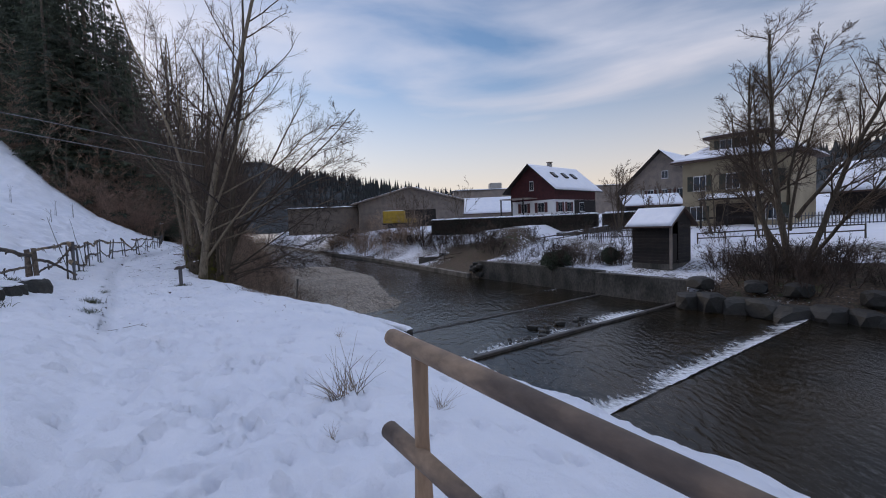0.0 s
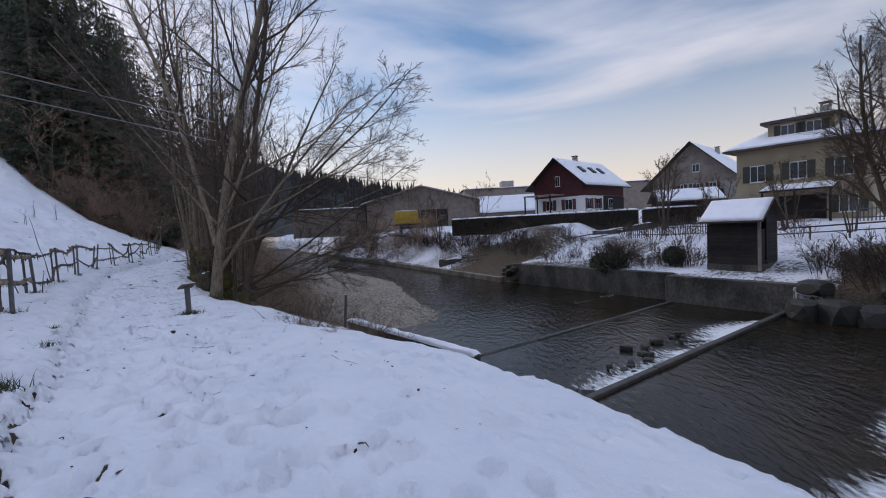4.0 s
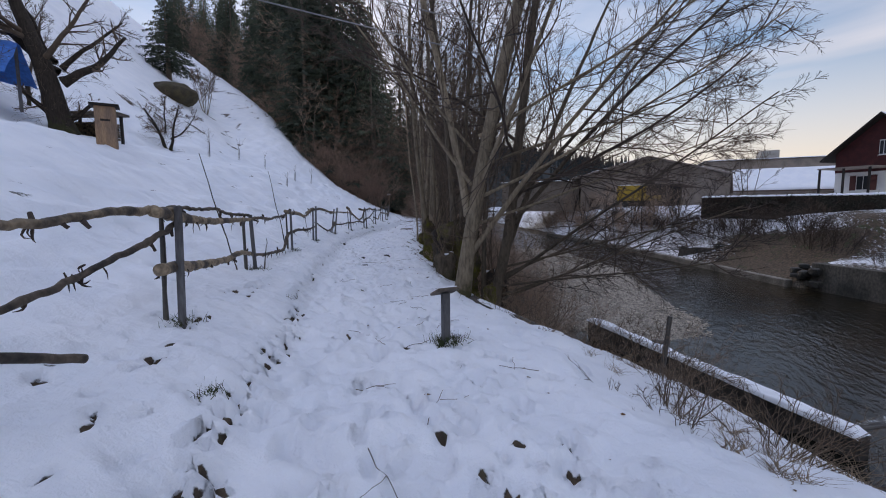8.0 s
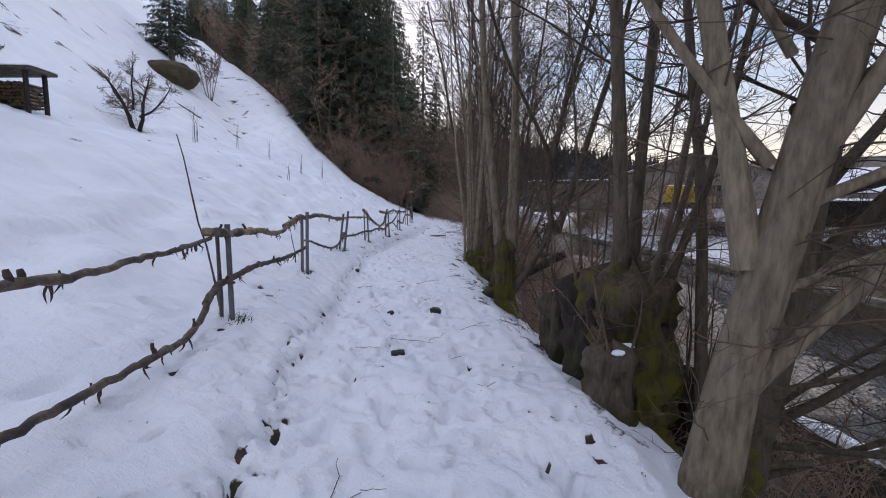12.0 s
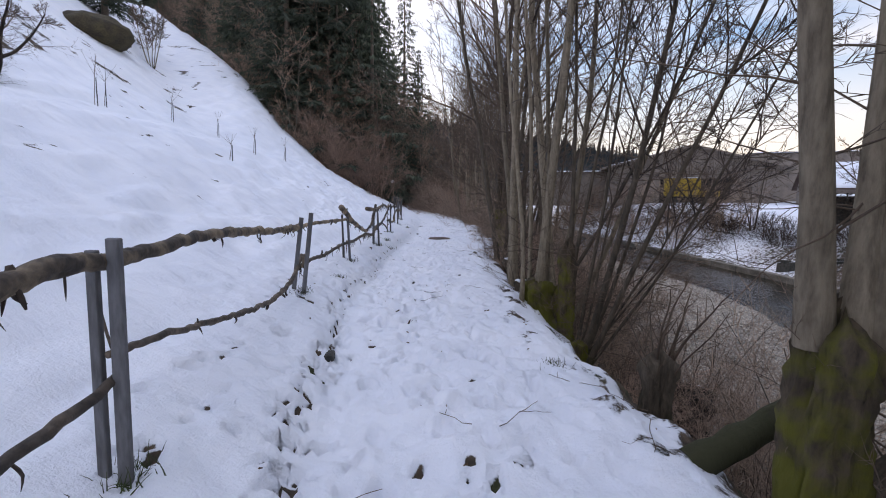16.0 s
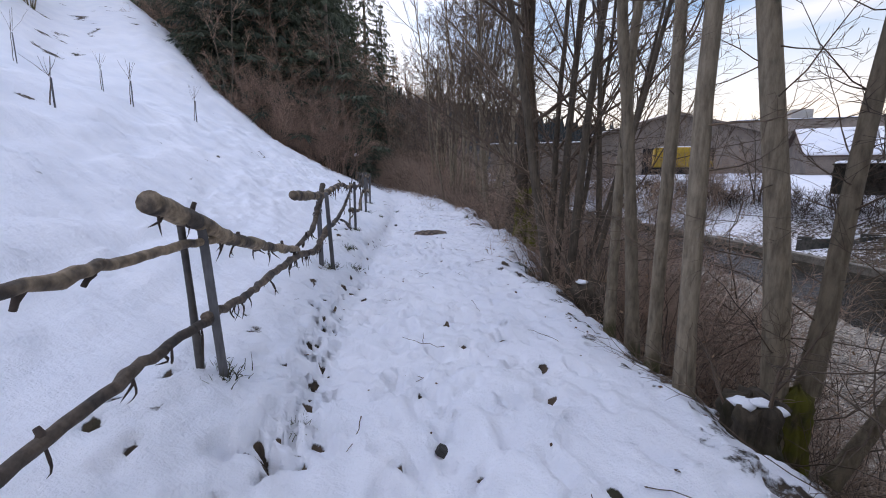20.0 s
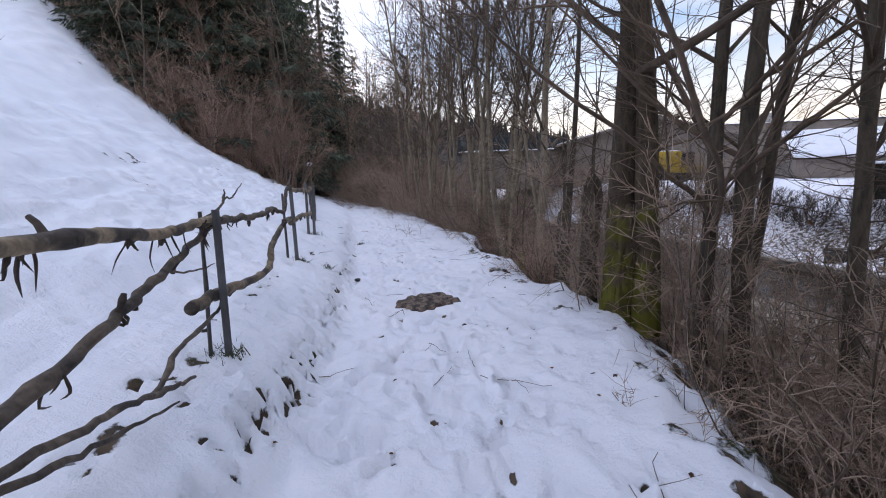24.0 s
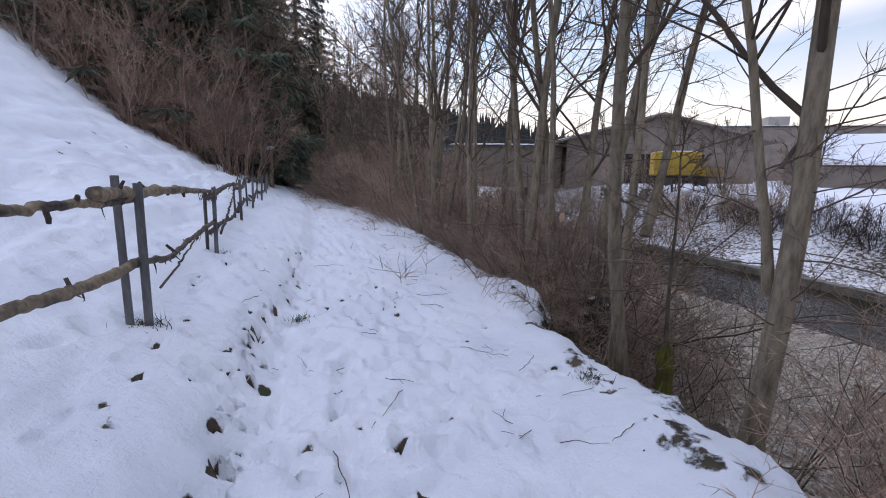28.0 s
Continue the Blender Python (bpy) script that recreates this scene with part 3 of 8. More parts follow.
def footprints(u, v, z):
    """Presses soles, paws and clods into the snow of the path; some pits get soil colour, part dirt, part painted
    shade.
    """
    rng = np.random.default_rng(5)
    prints = []
    for lane, drift, n in ((-0.35, 0.25, 100), (0.35, 0.3, 100), (0.05, 0.4, 100), (0.8, 0.35, 80), (1.2, 0.3, 60)):
        uu = -3.0 + rng.uniform(0, 0.5)
        for i in range(n):
            uu += rng.uniform(0.5, 0.75)
            side = 0.1 if i % 2 else -0.1
            prints.append((uu, lane + side + drift * rng.normal() * 0.45, rng.normal(0, 0.2), 0.13 * rng.uniform(0.85, 1.1), 0.05, rng.uniform(0.02, 0.045), 0.06))
    for i in range(2600):
        prints.append((rng.uniform(-3, 64), rng.normal(0.25, 0.85), rng.uniform(0, 3), rng.uniform(0.035, 0.085), rng.uniform(0.03, 0.05), rng.uniform(0.018, 0.045), 0.13))
    for i in range(520):
        prints.append((rng.uniform(-2, 18.5), rng.uniform(-1.9, 4.6), rng.uniform(0, 3), rng.uniform(0.06, 0.13), rng.uniform(0.045, 0.08), rng.uniform(0.02, 0.055), 0.02))
    # a line of deep dark holes along the trodden edge, and the broken ledge under the fence
    for i in range(1700):
        c = 8 + 54 * rng.uniform()
        prints.append((c, -0.76 + 0.06 * math.sin(c * 1.7) + rng.normal(0, 0.06), rng.normal(0, 0.35), rng.uniform(0.02, 0.045), rng.uniform(0.018, 0.03), rng.uniform(0.03, 0.05), 0.75))
    for i in range(260):
        c = 9 + 50 * rng.uniform() ** 1.2
        prints.append((c, -1.36 + 0.07 * math.sin(c * 1.1) + rng.normal(0, 0.06), rng.normal(0, 0.2), rng.uniform(0.03, 0.075), rng.uniform(0.018, 0.032), rng.uniform(0.015, 0.035), 0.7))
    for i in range(420):
        prints.append((rng.uniform(9, 62), rng.normal(0.3, 0.75), rng.uniform(0, 3), rng.uniform(0.03, 0.06), rng.uniform(0.022, 0.04), rng.uniform(0.02, 0.04), 0.5))
    for i in range(260):
        prints.append((rng.uniform(8, 62), rng.uniform(-4.5, -1.5), rng.uniform(0, 3), rng.uniform(0.06, 0.14), rng.uniform(0.05, 0.09), rng.uniform(0.015, 0.04), 0.0))
    us, vs = u[:, 0], v[0, :]
    earth = np.zeros_like(z)
    for pu, pd, a, lx, ly, dep, dark in prints:
        pv = pd + float(path_v(pu))
        w = lx * 2.3
        i0, i1 = np.searchsorted(us, (pu - w, pu + w))
        j0, j1 = np.searchsorted(vs, (pv - w, pv + w))
        if i1 - i0 < 2 or j1 - j0 < 2:
            continue
        du, dv = u[i0:i1, j0:j1] - pu, v[i0:i1, j0:j1] - pv
        x, y = du * math.cos(a) + dv * math.sin(a), -du * math.sin(a) + dv * math.cos(a)
        q = (x / lx) ** 2 + (y / ly) ** 2
        z[i0:i1, j0:j1] += -2.4 * dep * np.exp(-(0.85 * q) ** 2) + 0.35 * dep * np.exp(-((np.sqrt(q) - 1.5) / 0.35) ** 2)
        # soil colour in small pits: bare earth, and the shade inside them painted in
        if pu > 7 and (lx < 0.07 or pd < -1.15) and rng.uniform() < dark:
            earth[i0:i1, j0:j1] = np.maximum(earth[i0:i1, j0:j1], rng.uniform(0.6, 1.0) * np.exp(-(q * 1.1) ** 2))
    return z, earth


def geo(a, b, first, grow_by):
    out, x, s = [], a, first
    while x < b:
        out.append(x)
        x += s
        s *= grow_by
    return np.array(out + [b])


gu = np.unique(np.round(np.concatenate([-geo(3, 900, 0.4, 1.13), np.arange(-3, 44, 0.045), np.arange(44, 48, 0.09), np.arange(48, 70, 0.25), geo(70, 1500, 0.5, 1.1)]), 4))
gv = np.unique(np.round(np.concatenate([-geo(13, 700, 0.35, 1.1), np.arange(-13, -7, 0.22), np.arange(-7, -4.5, 0.16), np.arange(-4.5, -2.3, 0.09), np.arange(-2.3, 3.6, 0.036), np.arange(3.6, 5.6, 0.06), np.arange(5.6, 13, 0.22), np.arange(13, 25.5, 0.8), np.arange(25.5, 31, 0.1), geo(31, 900, 0.35, 1.1)]), 4))
GU, GV = np.meshgrid(gu, gv, indexing="ij")
GZ, EARTH_SHADE = footprints(GU, GV, level(GU, GV) + relief(GU, GV))
GD = GV - path_v(GU)
# level bed of the bare slab in the path
near_slab = np.exp(-(((GU - 38.98) / 0.5) ** 2 + ((GV - 2.12) / 0.6) ** 2) ** 3)
GZ = GZ * (1 - near_slab) + near_slab * float(np.median(GZ[near_slab > 0.5]))
EARTH_SHADE = EARTH_SHADE * (1 - near_slab)


def ground_z(u, v):
    """Height of the finished ground at one spot."""
    i = int(np.clip(np.searchsorted(gu, u) - 1, 0, len(gu) - 2))
    j = int(np.clip(np.searchsorted(gv, v) - 1, 0, len(gv) - 2))
    a, b = (u - gu[i]) / (gu[i + 1] - gu[i]), (v - gv[j]) / (gv[j + 1] - gv[j])
    return float((GZ[i, j] * (1 - a) + GZ[i + 1, j] * a) * (1 - b) + (GZ[i, j + 1] * (1 - a) + GZ[i + 1, j + 1] * a) * b)


def build_ground():
    nu, nv = GU.shape
    verts = np.stack([-SU * GU + CU * GV, CU * GU + SU * GV, GZ], -1).reshape(-1, 3)
    idx = np.arange(nu * nv).reshape(nu, nv)
    quads = np.stack([idx[:-1, :-1], idx[:-1, 1:], idx[1:, 1:], idx[1:, :-1]], -1).reshape(-1, 4)
    me = raw_mesh("ground", verts, quads, ground_mat())
    rv = np.interp(GU, RIGHT_U, RIGHT_V)
    e = GV - rv
    bed = (GD > 7.3) * (e < 0.05)
    gd = GD - 0.32 * smooth(34, 38, GU) + 0.9 * (fbm(GU * 0.55, GV * 0.1, 14) - 0.5) + 0.4 * (fbm(GU * 2.1, GV * 1.2, 15) - 0.5)
    slope = smooth(1.8, 2.5, gd) * smooth(18.6, 20.4, GU) * (e < 0) + 0.1 * smooth(4.0, 5.2, gd) * smooth(11.5, 14, GU) * (1 - smooth(18.0, 20.0, GU)) * (e < 0)
    bare = 0.1 + 0.62 * slope + 0.9 * bed + EARTH_SHADE
    # clods and litter where the snow breaks off at the bank
    bare += 0.42 * np.exp(-((gd - 1.75) / 0.35) ** 2) * smooth(0.47, 0.6, fbm(GU * 4.6, GV * 4.6, 87)) * smooth(17.5, 20, GU) * (e < 0)
    bare -= 0.3 * slope * smooth(0.52, 0.66, fbm(GU * 1.3, GV * 1.3, 88)) * (gd < 4.5)
    # thin snow along the fence
    bare += 0.2 * np.exp(-((GD + 1.55) / 0.22) ** 2) * (0.3 + 1.1 * fbm(GU * 0.6, GV * 0.6, 80)) * smooth(8, 12, GU)
    bare += 0.46 * np.exp(-((GD + 1.17 + 0.1 * np.sin(GU * 0.9)) / 0.09) ** 2) * smooth(0.5, 0.64, fbm(GU * 1.1, GV * 0.4, 89)) * smooth(0.45, 0.6, fbm(GU * 7, GV * 7, 92)) * smooth(9, 13, GU) * (1 - smooth(44, 50, GU))
    # grass showing on the steep upper meadow
    bare += (0.08 + 0.4 * smooth(0.6, 0.76, fbm(GU * 1.0, GV * 1.5, 83))) * smooth(-12, -16, GD)
    # the wood's edge: litter under the trees
    wood = smooth(-2, 2, GU - WOOD_U(GD)) * smooth(-3.5, -5, GD)
    bare += (0.3 + 0.6 * fbm(GU * 0.5, GV * 0.5, 84)) * wood
    # scattered grass showing on the meadow
    bare += 0.42 * smooth(0.72, 0.82, fbm(GU * 1.9, GV * 2.1, 85)) * smooth(-2.5, -4, GD) * (GD > -14)
    # village bank: rough grass and stones in the snow, dark ground under the hedge and along the walls
    bare += (e > 0) * (1 - 0.5 * smooth(40, 46, GU)) * (0.2 + 0.42 * fbm(GU * 0.3, GV * 0.3, 90) * (1 - smooth(8, 14, e))) * (e < 40)
    bare += (e > 0) * (1 - smooth(4.2, 6.0, e)) * smooth(35.5, 37, GU) * (0.3 - 0.13 * smooth(44, 50, GU))
    bare += (e > 0) * (1 - smooth(11, 12.8, GU)) * (e < 6) * 0.22
    for name, val in (("bare", bare), ("gravel", (GD > 6.8) * (e < 0.05) * 1.0)):
        at = me.attributes.new(name, "FLOAT", "POINT")
        at.data.foreach_set("value", np.asarray(val, np.float32).ravel())
    return tagged(new("ground", me), "snow-covered valley ground with trodden path and gravel river bed", "ground", kind="structure")


def WOOD_U(d):
    """Where the wood begins on the hillside, along the valley, d metres from the path."""
    return np.interp(d, (-200, -60, -42, -30, -20, -16, -12, -6, -3), (190, 165, 138, 112, 86, 75, 65, 63, 62))


build_ground()

# ---- river: water, sills, walls ----
POOLS = ((-400, 6.75, -3.75), (6.75, 13.45, -4.0), (13.45, 19.55, -4.25), (19.55, 600, -4.46))


def water_sheet(name, u0, u1, z, label):
    us = np.unique(np.concatenate([np.clip(np.arange(max(u0, -12), min(u1, 75) + 0.01, 0.5), u0, u1), [u0, u1]]))
    vs = np.arange(2.0, 60, 0.5)
    U, V = np.meshgrid(us, vs, indexing="ij")
    Z = z + 0.035 * (fbm(U * 0.9, V * 1.3, 7) - 0.5) + 0.02 * (fbm(U * 2.6, V * 2.2, 8) - 0.5)
    keep = (V[:-1, :-1] > 5) & (V[:-1, :-1] < np.interp(U[:-1, :-1], RIGHT_U, RIGHT_V) + 1.0)
    idx = np.arange(U.size).reshape(U.shape)
    q = np.stack([idx[:-1, :-1], idx[:-1, 1:], idx[1:, 1:], idx[1:, :-1]], -1)[keep]
    me = raw_mesh(name, np.stack([-SU * U + CU * V, CU * U + SU * V, Z], -1).reshape(-1, 3), q, M_WATER)
    tagged(new(name, me), label, "water", kind="structure")


for (u0, u1, z), lb in zip(POOLS, ("dark calm river water above the weir", "dark rippled river pool between two weirs", "dark rippled river pool above the low sill", "dark shallow river flowing past a gravel bar")):
    water_sheet("water", u0, u1, z, lb)


def foam_strip(u0, u1, v0, v1, z0, z1, seed, power, label):
    """Broken water that falls over a sill and fades out downstream."""
    us, vs = np.linspace(u0, u1, 30), np.arange(v0, v1, 0.12)
    U, V = np.meshgrid(us, vs, indexing="ij")
    t = (U - u0) / (u1 - u0)
    Z = z0 + (z1 - z0) * np.clip(t * 3.0, 0, 1) + 0.03 + 0.09 * (fbm(U * 3, V * 4, seed) - 0.4) * np.exp(-t * 3) + 0.01
    idx = np.arange(U.size).reshape(U.shape)
    q = np.stack([idx[:-1, :-1], idx[:-1, 1:], idx[1:, 1:], idx[1:, :-1]], -1).reshape(-1, 4)
    me = raw_mesh("foam", np.stack([-SU * U + CU * V, CU * U + SU * V, Z], -1).reshape(-1, 3), q, M_FOAM)
    at = me.attributes.new("foam", "FLOAT", "POINT")
    f = power * (1 - t) ** 0.8 * (0.55 + 0.9 * fbm(V * 0.5, U * 0, seed + 3))
    at.data.foreach_set("value", np.asarray(f - 0.12, np.float32).ravel())
    tagged(new("foam", me), label, "white water", kind="structure")


foam_strip(6.72, 9.0, 8.6, 25.8, -3.76, -3.99, 1, 0.8, "white water falling over the upper weir")
foam_strip(13.4, 16.4, 11.5, 24.5, -4.0, -4.24, 2, 1.05, "white water tumbling below the timber weir")
foam_strip(19.5, 20.6, 11.5, 26.5, -4.24, -4.45, 3, 0.9, "thin white water over the low concrete sill")
foam_strip(24.0, 27.0, 24.0, 28.6, -4.44, -4.44, 4, 0.5, "ripples along a shoal by the river wall")


def sill(name, u, v0, v1, z, w, material, label):
    t = thing(name, label, "weir", VALLEY, kind="structure")
    n = max(2, int((v1 - v0) / 3.6))
    for i in range(n):
        a, b = v0 + (v1 - v0) * i / n, v0 + (v1 - v0) * (i + 1) / n - 0.02
        part("beam", boxed(u - w / 2, u + w / 2, a, b, z - 0.9, z + 0.02 * (i % 2), 0.03), material, t)
    return t


sill("weir_sill", 6.72, 9.0, 26.2, -3.78, 0.3, M_BEAM, "dark wet timber sill of the upper weir")
sill("weir_beam", 13.35, 10.0, 27.4, -3.88, 0.26, M_BEAM, "heavy dark timber beam across the river")
sill("low_sill", 19.5, 10.8, 27.9, -4.21, 0.24, M_BEAM, "low dark timber sill across the river")


def rock_mesh(seed, rough=0.28):
    rng = np.random.default_rng(seed)
    bm = bmesh.new()
    bmesh.ops.create_icosphere(bm, subdivisions=2, radius=0.5)
    off = rng.uniform(0, 50)
    for v in bm.verts:
        k = 1 + 1.6 * rough * noise.noise(v.co * 2.2 + Vector((off, 0, 0))) + 0.2 * noise.noise(v.co * 6 + Vector((0, off, 0)))
        v.co *= k
        v.co = Vector([max(-0.36, min(0.36, c)) for c in v.co])
    me = bpy.data.meshes.new("rock")
    bm.to_mesh(me)
    bm.free()
    me.materials.append(M_STONE)
    for p in me.polygons:
        p.use_smooth = False
    return me


ROCKS = [rock_mesh(s) for s in range(5)]


def at_uv(u, v, z=None, turn=0.0, scale=1.0):
    """A pose standing on the ground at a spot of the valley."""
    z = ground_z(u, v) if z is None else z
    return Matrix.Translation(W(u, v, z)) @ Matrix.Rotation(math.atan2(CU, -SU) - math.pi / 2 + radians(turn), 4, "Z") @ Matrix.Scale(scale, 4)


def rock(u, v, z, sx, sy, sz, i, label, name="boulder", turn=0.0, group=""):
    ob = new(name, ROCKS[i % 5])
    ob.matrix_world = Matrix.Translation(W(u, v, z)) @ Matrix.Rotation(radians(turn), 4, "Z") @ Matrix.Diagonal((sx, sy, sz, 1))
    return tagged(ob, label, "boulder" if name == "boulder" else "stone", group)


rr = random.Random(3)
for i in range(16):
    u = 12.4 - i * 1.25
    rock(u, 26.0 + rr.uniform(-0.1, 0.4), -3.75 + rr.uniform(0, 0.2), rr.uniform(1.7, 2.6), rr.uniform(1.4, 2.0), rr.uniform(1.0, 1.7), i, "large dark wet bank boulder at the water's edge", turn=rr.uniform(0, 180), group="bank boulders")
for i in range(7):
    u = 11.8 - i * 2.4 + rr.uniform(-0.6, 0.6)
    rock(u, 27.0 + rr.uniform(-0.1, 0.5), -2.75 + rr.uniform(0, 0.25), rr.uniform(1.4, 1.9), rr.uniform(1.1, 1.6), rr.uniform(0.8, 1.2), i + 2, "dark bank boulder in the upper course of the bank", turn=rr.uniform(0, 180), group="bank boulders")
# stones in the white water below the timber weir
for i in range(26):
    rock(14.2 + rr.uniform(-0.5, 1.6), 13.2 + rr.uniform(0, 7.5), -4.28 + rr.uniform(0, 0.1), rr.uniform(0.25, 0.75), rr.uniform(0.25, 0.6), rr.uniform(0.25, 0.45), i, "dark wet stone breaking the white water below the weir", "stone", rr.uniform(0, 180), "weir stones")
for i in range(22):
    rock(35.2 - 0.3 + rr.uniform(-0.6, 1.6), 29.0 + rr.uniform(-0.8, 1.0), -4.3 + rr.uniform(0, 1.6), rr.uniform(0.5, 1.0), rr.uniform(0.5, 0.9), rr.uniform(0.4, 0.7), i, "rough stone at the broken end of the river wall", "stone", rr.uniform(0, 180), "wall end stones")


def river_wall(name, u0, u1, v, zt, thick, label, zb=-5.3):
    """A concrete wall in bays, with a slight batter and a worn top."""
    t = thing(name, label, "wall", VALLEY, kind="structure")
    n = max(1, int((u1 - u0) / 4.2))
    for i in range(n):
        a, b = u0 + (u1 - u0) * i / n, u0 + (u1 - u0) * (i + 1) / n - 0.012
        bm = boxed(a, b, v, v + thick, zb, zt, 0.03)
        part("bay", bm, M_CONC, t)
    return t


river_wall("river_wall", 20.2, 35.3, 28.9, -2.62, 0.6, "stained old concrete river wall on the far bank")
river_wall("river_wall", 13.2, 19.9, 27.5, -2.6, 0.6, "stained concrete river wall below the hut")
bmw = boxed(19.45, 19.95, 27.6, 29.3, -5.3, -2.62, 0.03)
ob = part("river_wall", bmw, M_CONC, None)
ob.matrix_world = VALLEY
tagged(ob, "short return of the concrete river wall", "wall", kind="structure")
for (u0, v0), (u1, v1) in (((36.5, 28.6), (47.5, 29.9)), ((47.5, 29.9), (65.7, 31.8)), ((65.7, 31.8), (90, 33.2))):
    a, b = Vector(W(u0, v0, -5.2)), Vector(W(u1, v1, -5.2))
    t = thing("bank_kerb", "low old concrete kerb at the foot of the far bank", "kerb", kind="structure")
    d = (b - a)
    n = int(d.length / 2.8)
    for i in range(n):
        m = Matrix.Translation(a + d * (i / n)) @ Matrix.Rotation(math.atan2(d.y, d.x), 4, "Z") @ pose(0, 0, 0, 0, rr.uniform(-0.6, 0.6), rr.uniform(-0.8, 0.8))
        part("slab", boxed(0, d.length / n - 0.03, -0.25, 0.3, 0, 1.22, 0.04, m), M_KERB, t)

# quay beam on the near bank, under snow
t = thing("quay_beam", "dark timber quay edge under a cushion of snow", "quay", kind="structure")
a, b = Vector(W(18.3, 10.5, -4.9)), Vector(W(28.5, 9.5, -4.9))
d = b - a
mq = Matrix.Translation(a) @ Matrix.Rotation(math.atan2(d.y, d.x), 4, "Z")
for i in range(3):
    part("timber", boxed(d.length * i / 3, d.length * (i + 1) / 3 - 0.03, -0.16, 0.16, 0, 1.15, 0.02, mq), M_BEAM, t)


def snow_cushion(length, width, thick, seed, m):
    n, k = max(4, int(length / 0.12)), 9
    x, a = np.linspace(0, length, n), np.linspace(0, math.pi, k)
    X, A = np.meshgrid(x, a, indexing="ij")
    nz = fbm(X * 1.7, A, seed)
    endf = np.clip(np.minimum(X, length - X) / 0.25, 0.15, 1) ** 0.5
    w = width / 2 * (0.9 + 0.25 * nz)
    Y, Z = -np.cos(A) * w, np.sin(A) ** 0.6 * thick * (0.6 + 0.8 * nz) * endf
    V = np.stack([X, Y, Z], -1).reshape(-1, 3)
    V = np.concatenate([V, np.ones((len(V), 1))], 1) @ np.array(m).T
    idx = np.arange(X.size).reshape(X.shape)
    q = np.stack([idx[:-1, :-1], idx[1:, :-1], idx[1:, 1:], idx[:-1, 1:]], -1).reshape(-1, 4)
    return raw_mesh("snow", V[:, :3], q, M_SNOW)


piece("snow", snow_cushion(d.length, 0.42, 0.2, 3, mq @ Matrix.Translation((0, 0, 1.14))), t, None, "cushion of white snow")

# ---- fence along the path ----
# stations of the fence: place (u, v), height of the snow at the stakes' foot
STATIONS = ((8.2, -2.35, 0.68), (11.86, -1.9, 0.58), (14.96, -1.65, 0.43), (18.09, -1.84, 0.33), (21.15, -1.82, 0.38), (24.27, -1.71, 0.42), (27.9, -1.52, 0.39), (30.7, -1.03, 0.3), (33.75, -0.43, 0.25), (36.82, 0.05, 0.25), (40.1, 0.56, 0.43), (43.19, 0.92, 0.4), (45.9, 1.1, 0.36), (48.9, 1.22, 0.36), (52.0, 1.3, 0.38), (55.2, 1.45, 0.4), (58.6, 1.55, 0.42), (62.0, 1.6, 0.45))


def spline(points, n):
    """Smooth run of places through the given ones."""
    P = np.array(points, float)
    d = np.concatenate([[0], np.cumsum(np.linalg.norm(np.diff(P, axis=0), axis=1))])
    P = np.concatenate([[2 * P[0] - P[1]], P, [2 * P[-1] - P[-2]]])
    out = []
    for x in np.linspace(0, d[-1], n):
        i = min(int(np.searchsorted(d, x, side="right")) - 1, len(d) - 2)
        t = (x - d[i]) / (d[i + 1] - d[i] + 1e-9)
        a, b, c, e = P[i], P[i + 1], P[i + 2], P[i + 3]
        out.append(0.5 * (2 * b + (c - a) * t + (2 * a - 5 * b + 4 * c - e) * t * t + (3 * b - a - 3 * c + e) * t ** 3))
    return np.array(out)


def rod(p, q, r0, r1, rng, wig=0.03, n=9, sides=7):
    """A crooked stick between two places."""
    p, q = np.array(p, float), np.array(q, float)
    tt = np.linspace(0, 1, n)[:, None]
    L = np.linalg.norm(q - p)
    off = np.cumsum(rng.normal(0, wig * L / n ** 0.5, (n, 3)), axis=0)
    off -= tt * off[-1]
    pts = p + (q - p) * tt + off
    rad = (r0 + (r1 - r0) * tt[:, 0]) * rng.uniform(0.82, 1.2, n)
    return (pts[None], rad[None]), sides


def stick_mesh(name, sticks, material):
    v, f = tubes([s[0] for s in sticks], [s[1] for s in sticks])
    return raw_mesh(name, v, f, material)


def bough(points, r0, r1, rng, sides=12, knots=4):
    """A grown branch through the given places: swellings at its knots, both ends cut."""
    L = sum(np.linalg.norm(np.subtract(a, b)) for a, b in zip(points, points[1:]))
    n = max(10, int(L / 0.06))
    P = spline(points, n)
    P[1:-1] += rng.normal(0, 0.005, (n - 2, 3))
    tt = np.linspace(0, 1, n)
    R = 0.72 * (r0 + (r1 - r0) * tt) * (1 + 0.1 * (vnoise(tt * L * 7, np.zeros(n), int(rng.integers(1, 999))) - 0.5) + rng.normal(0, 0.03, n))
    for k in range(knots):
        R *= 1 + rng.uniform(0.08, 0.3) * np.exp(-((tt - rng.uniform(0.1, 0.9)) * L / 0.05) ** 2)
    P = np.concatenate([P[:1], P, P[-1:]])
    R = np.concatenate([[0.004], R, [0.004]])
    return (P[None], R[None]), sides


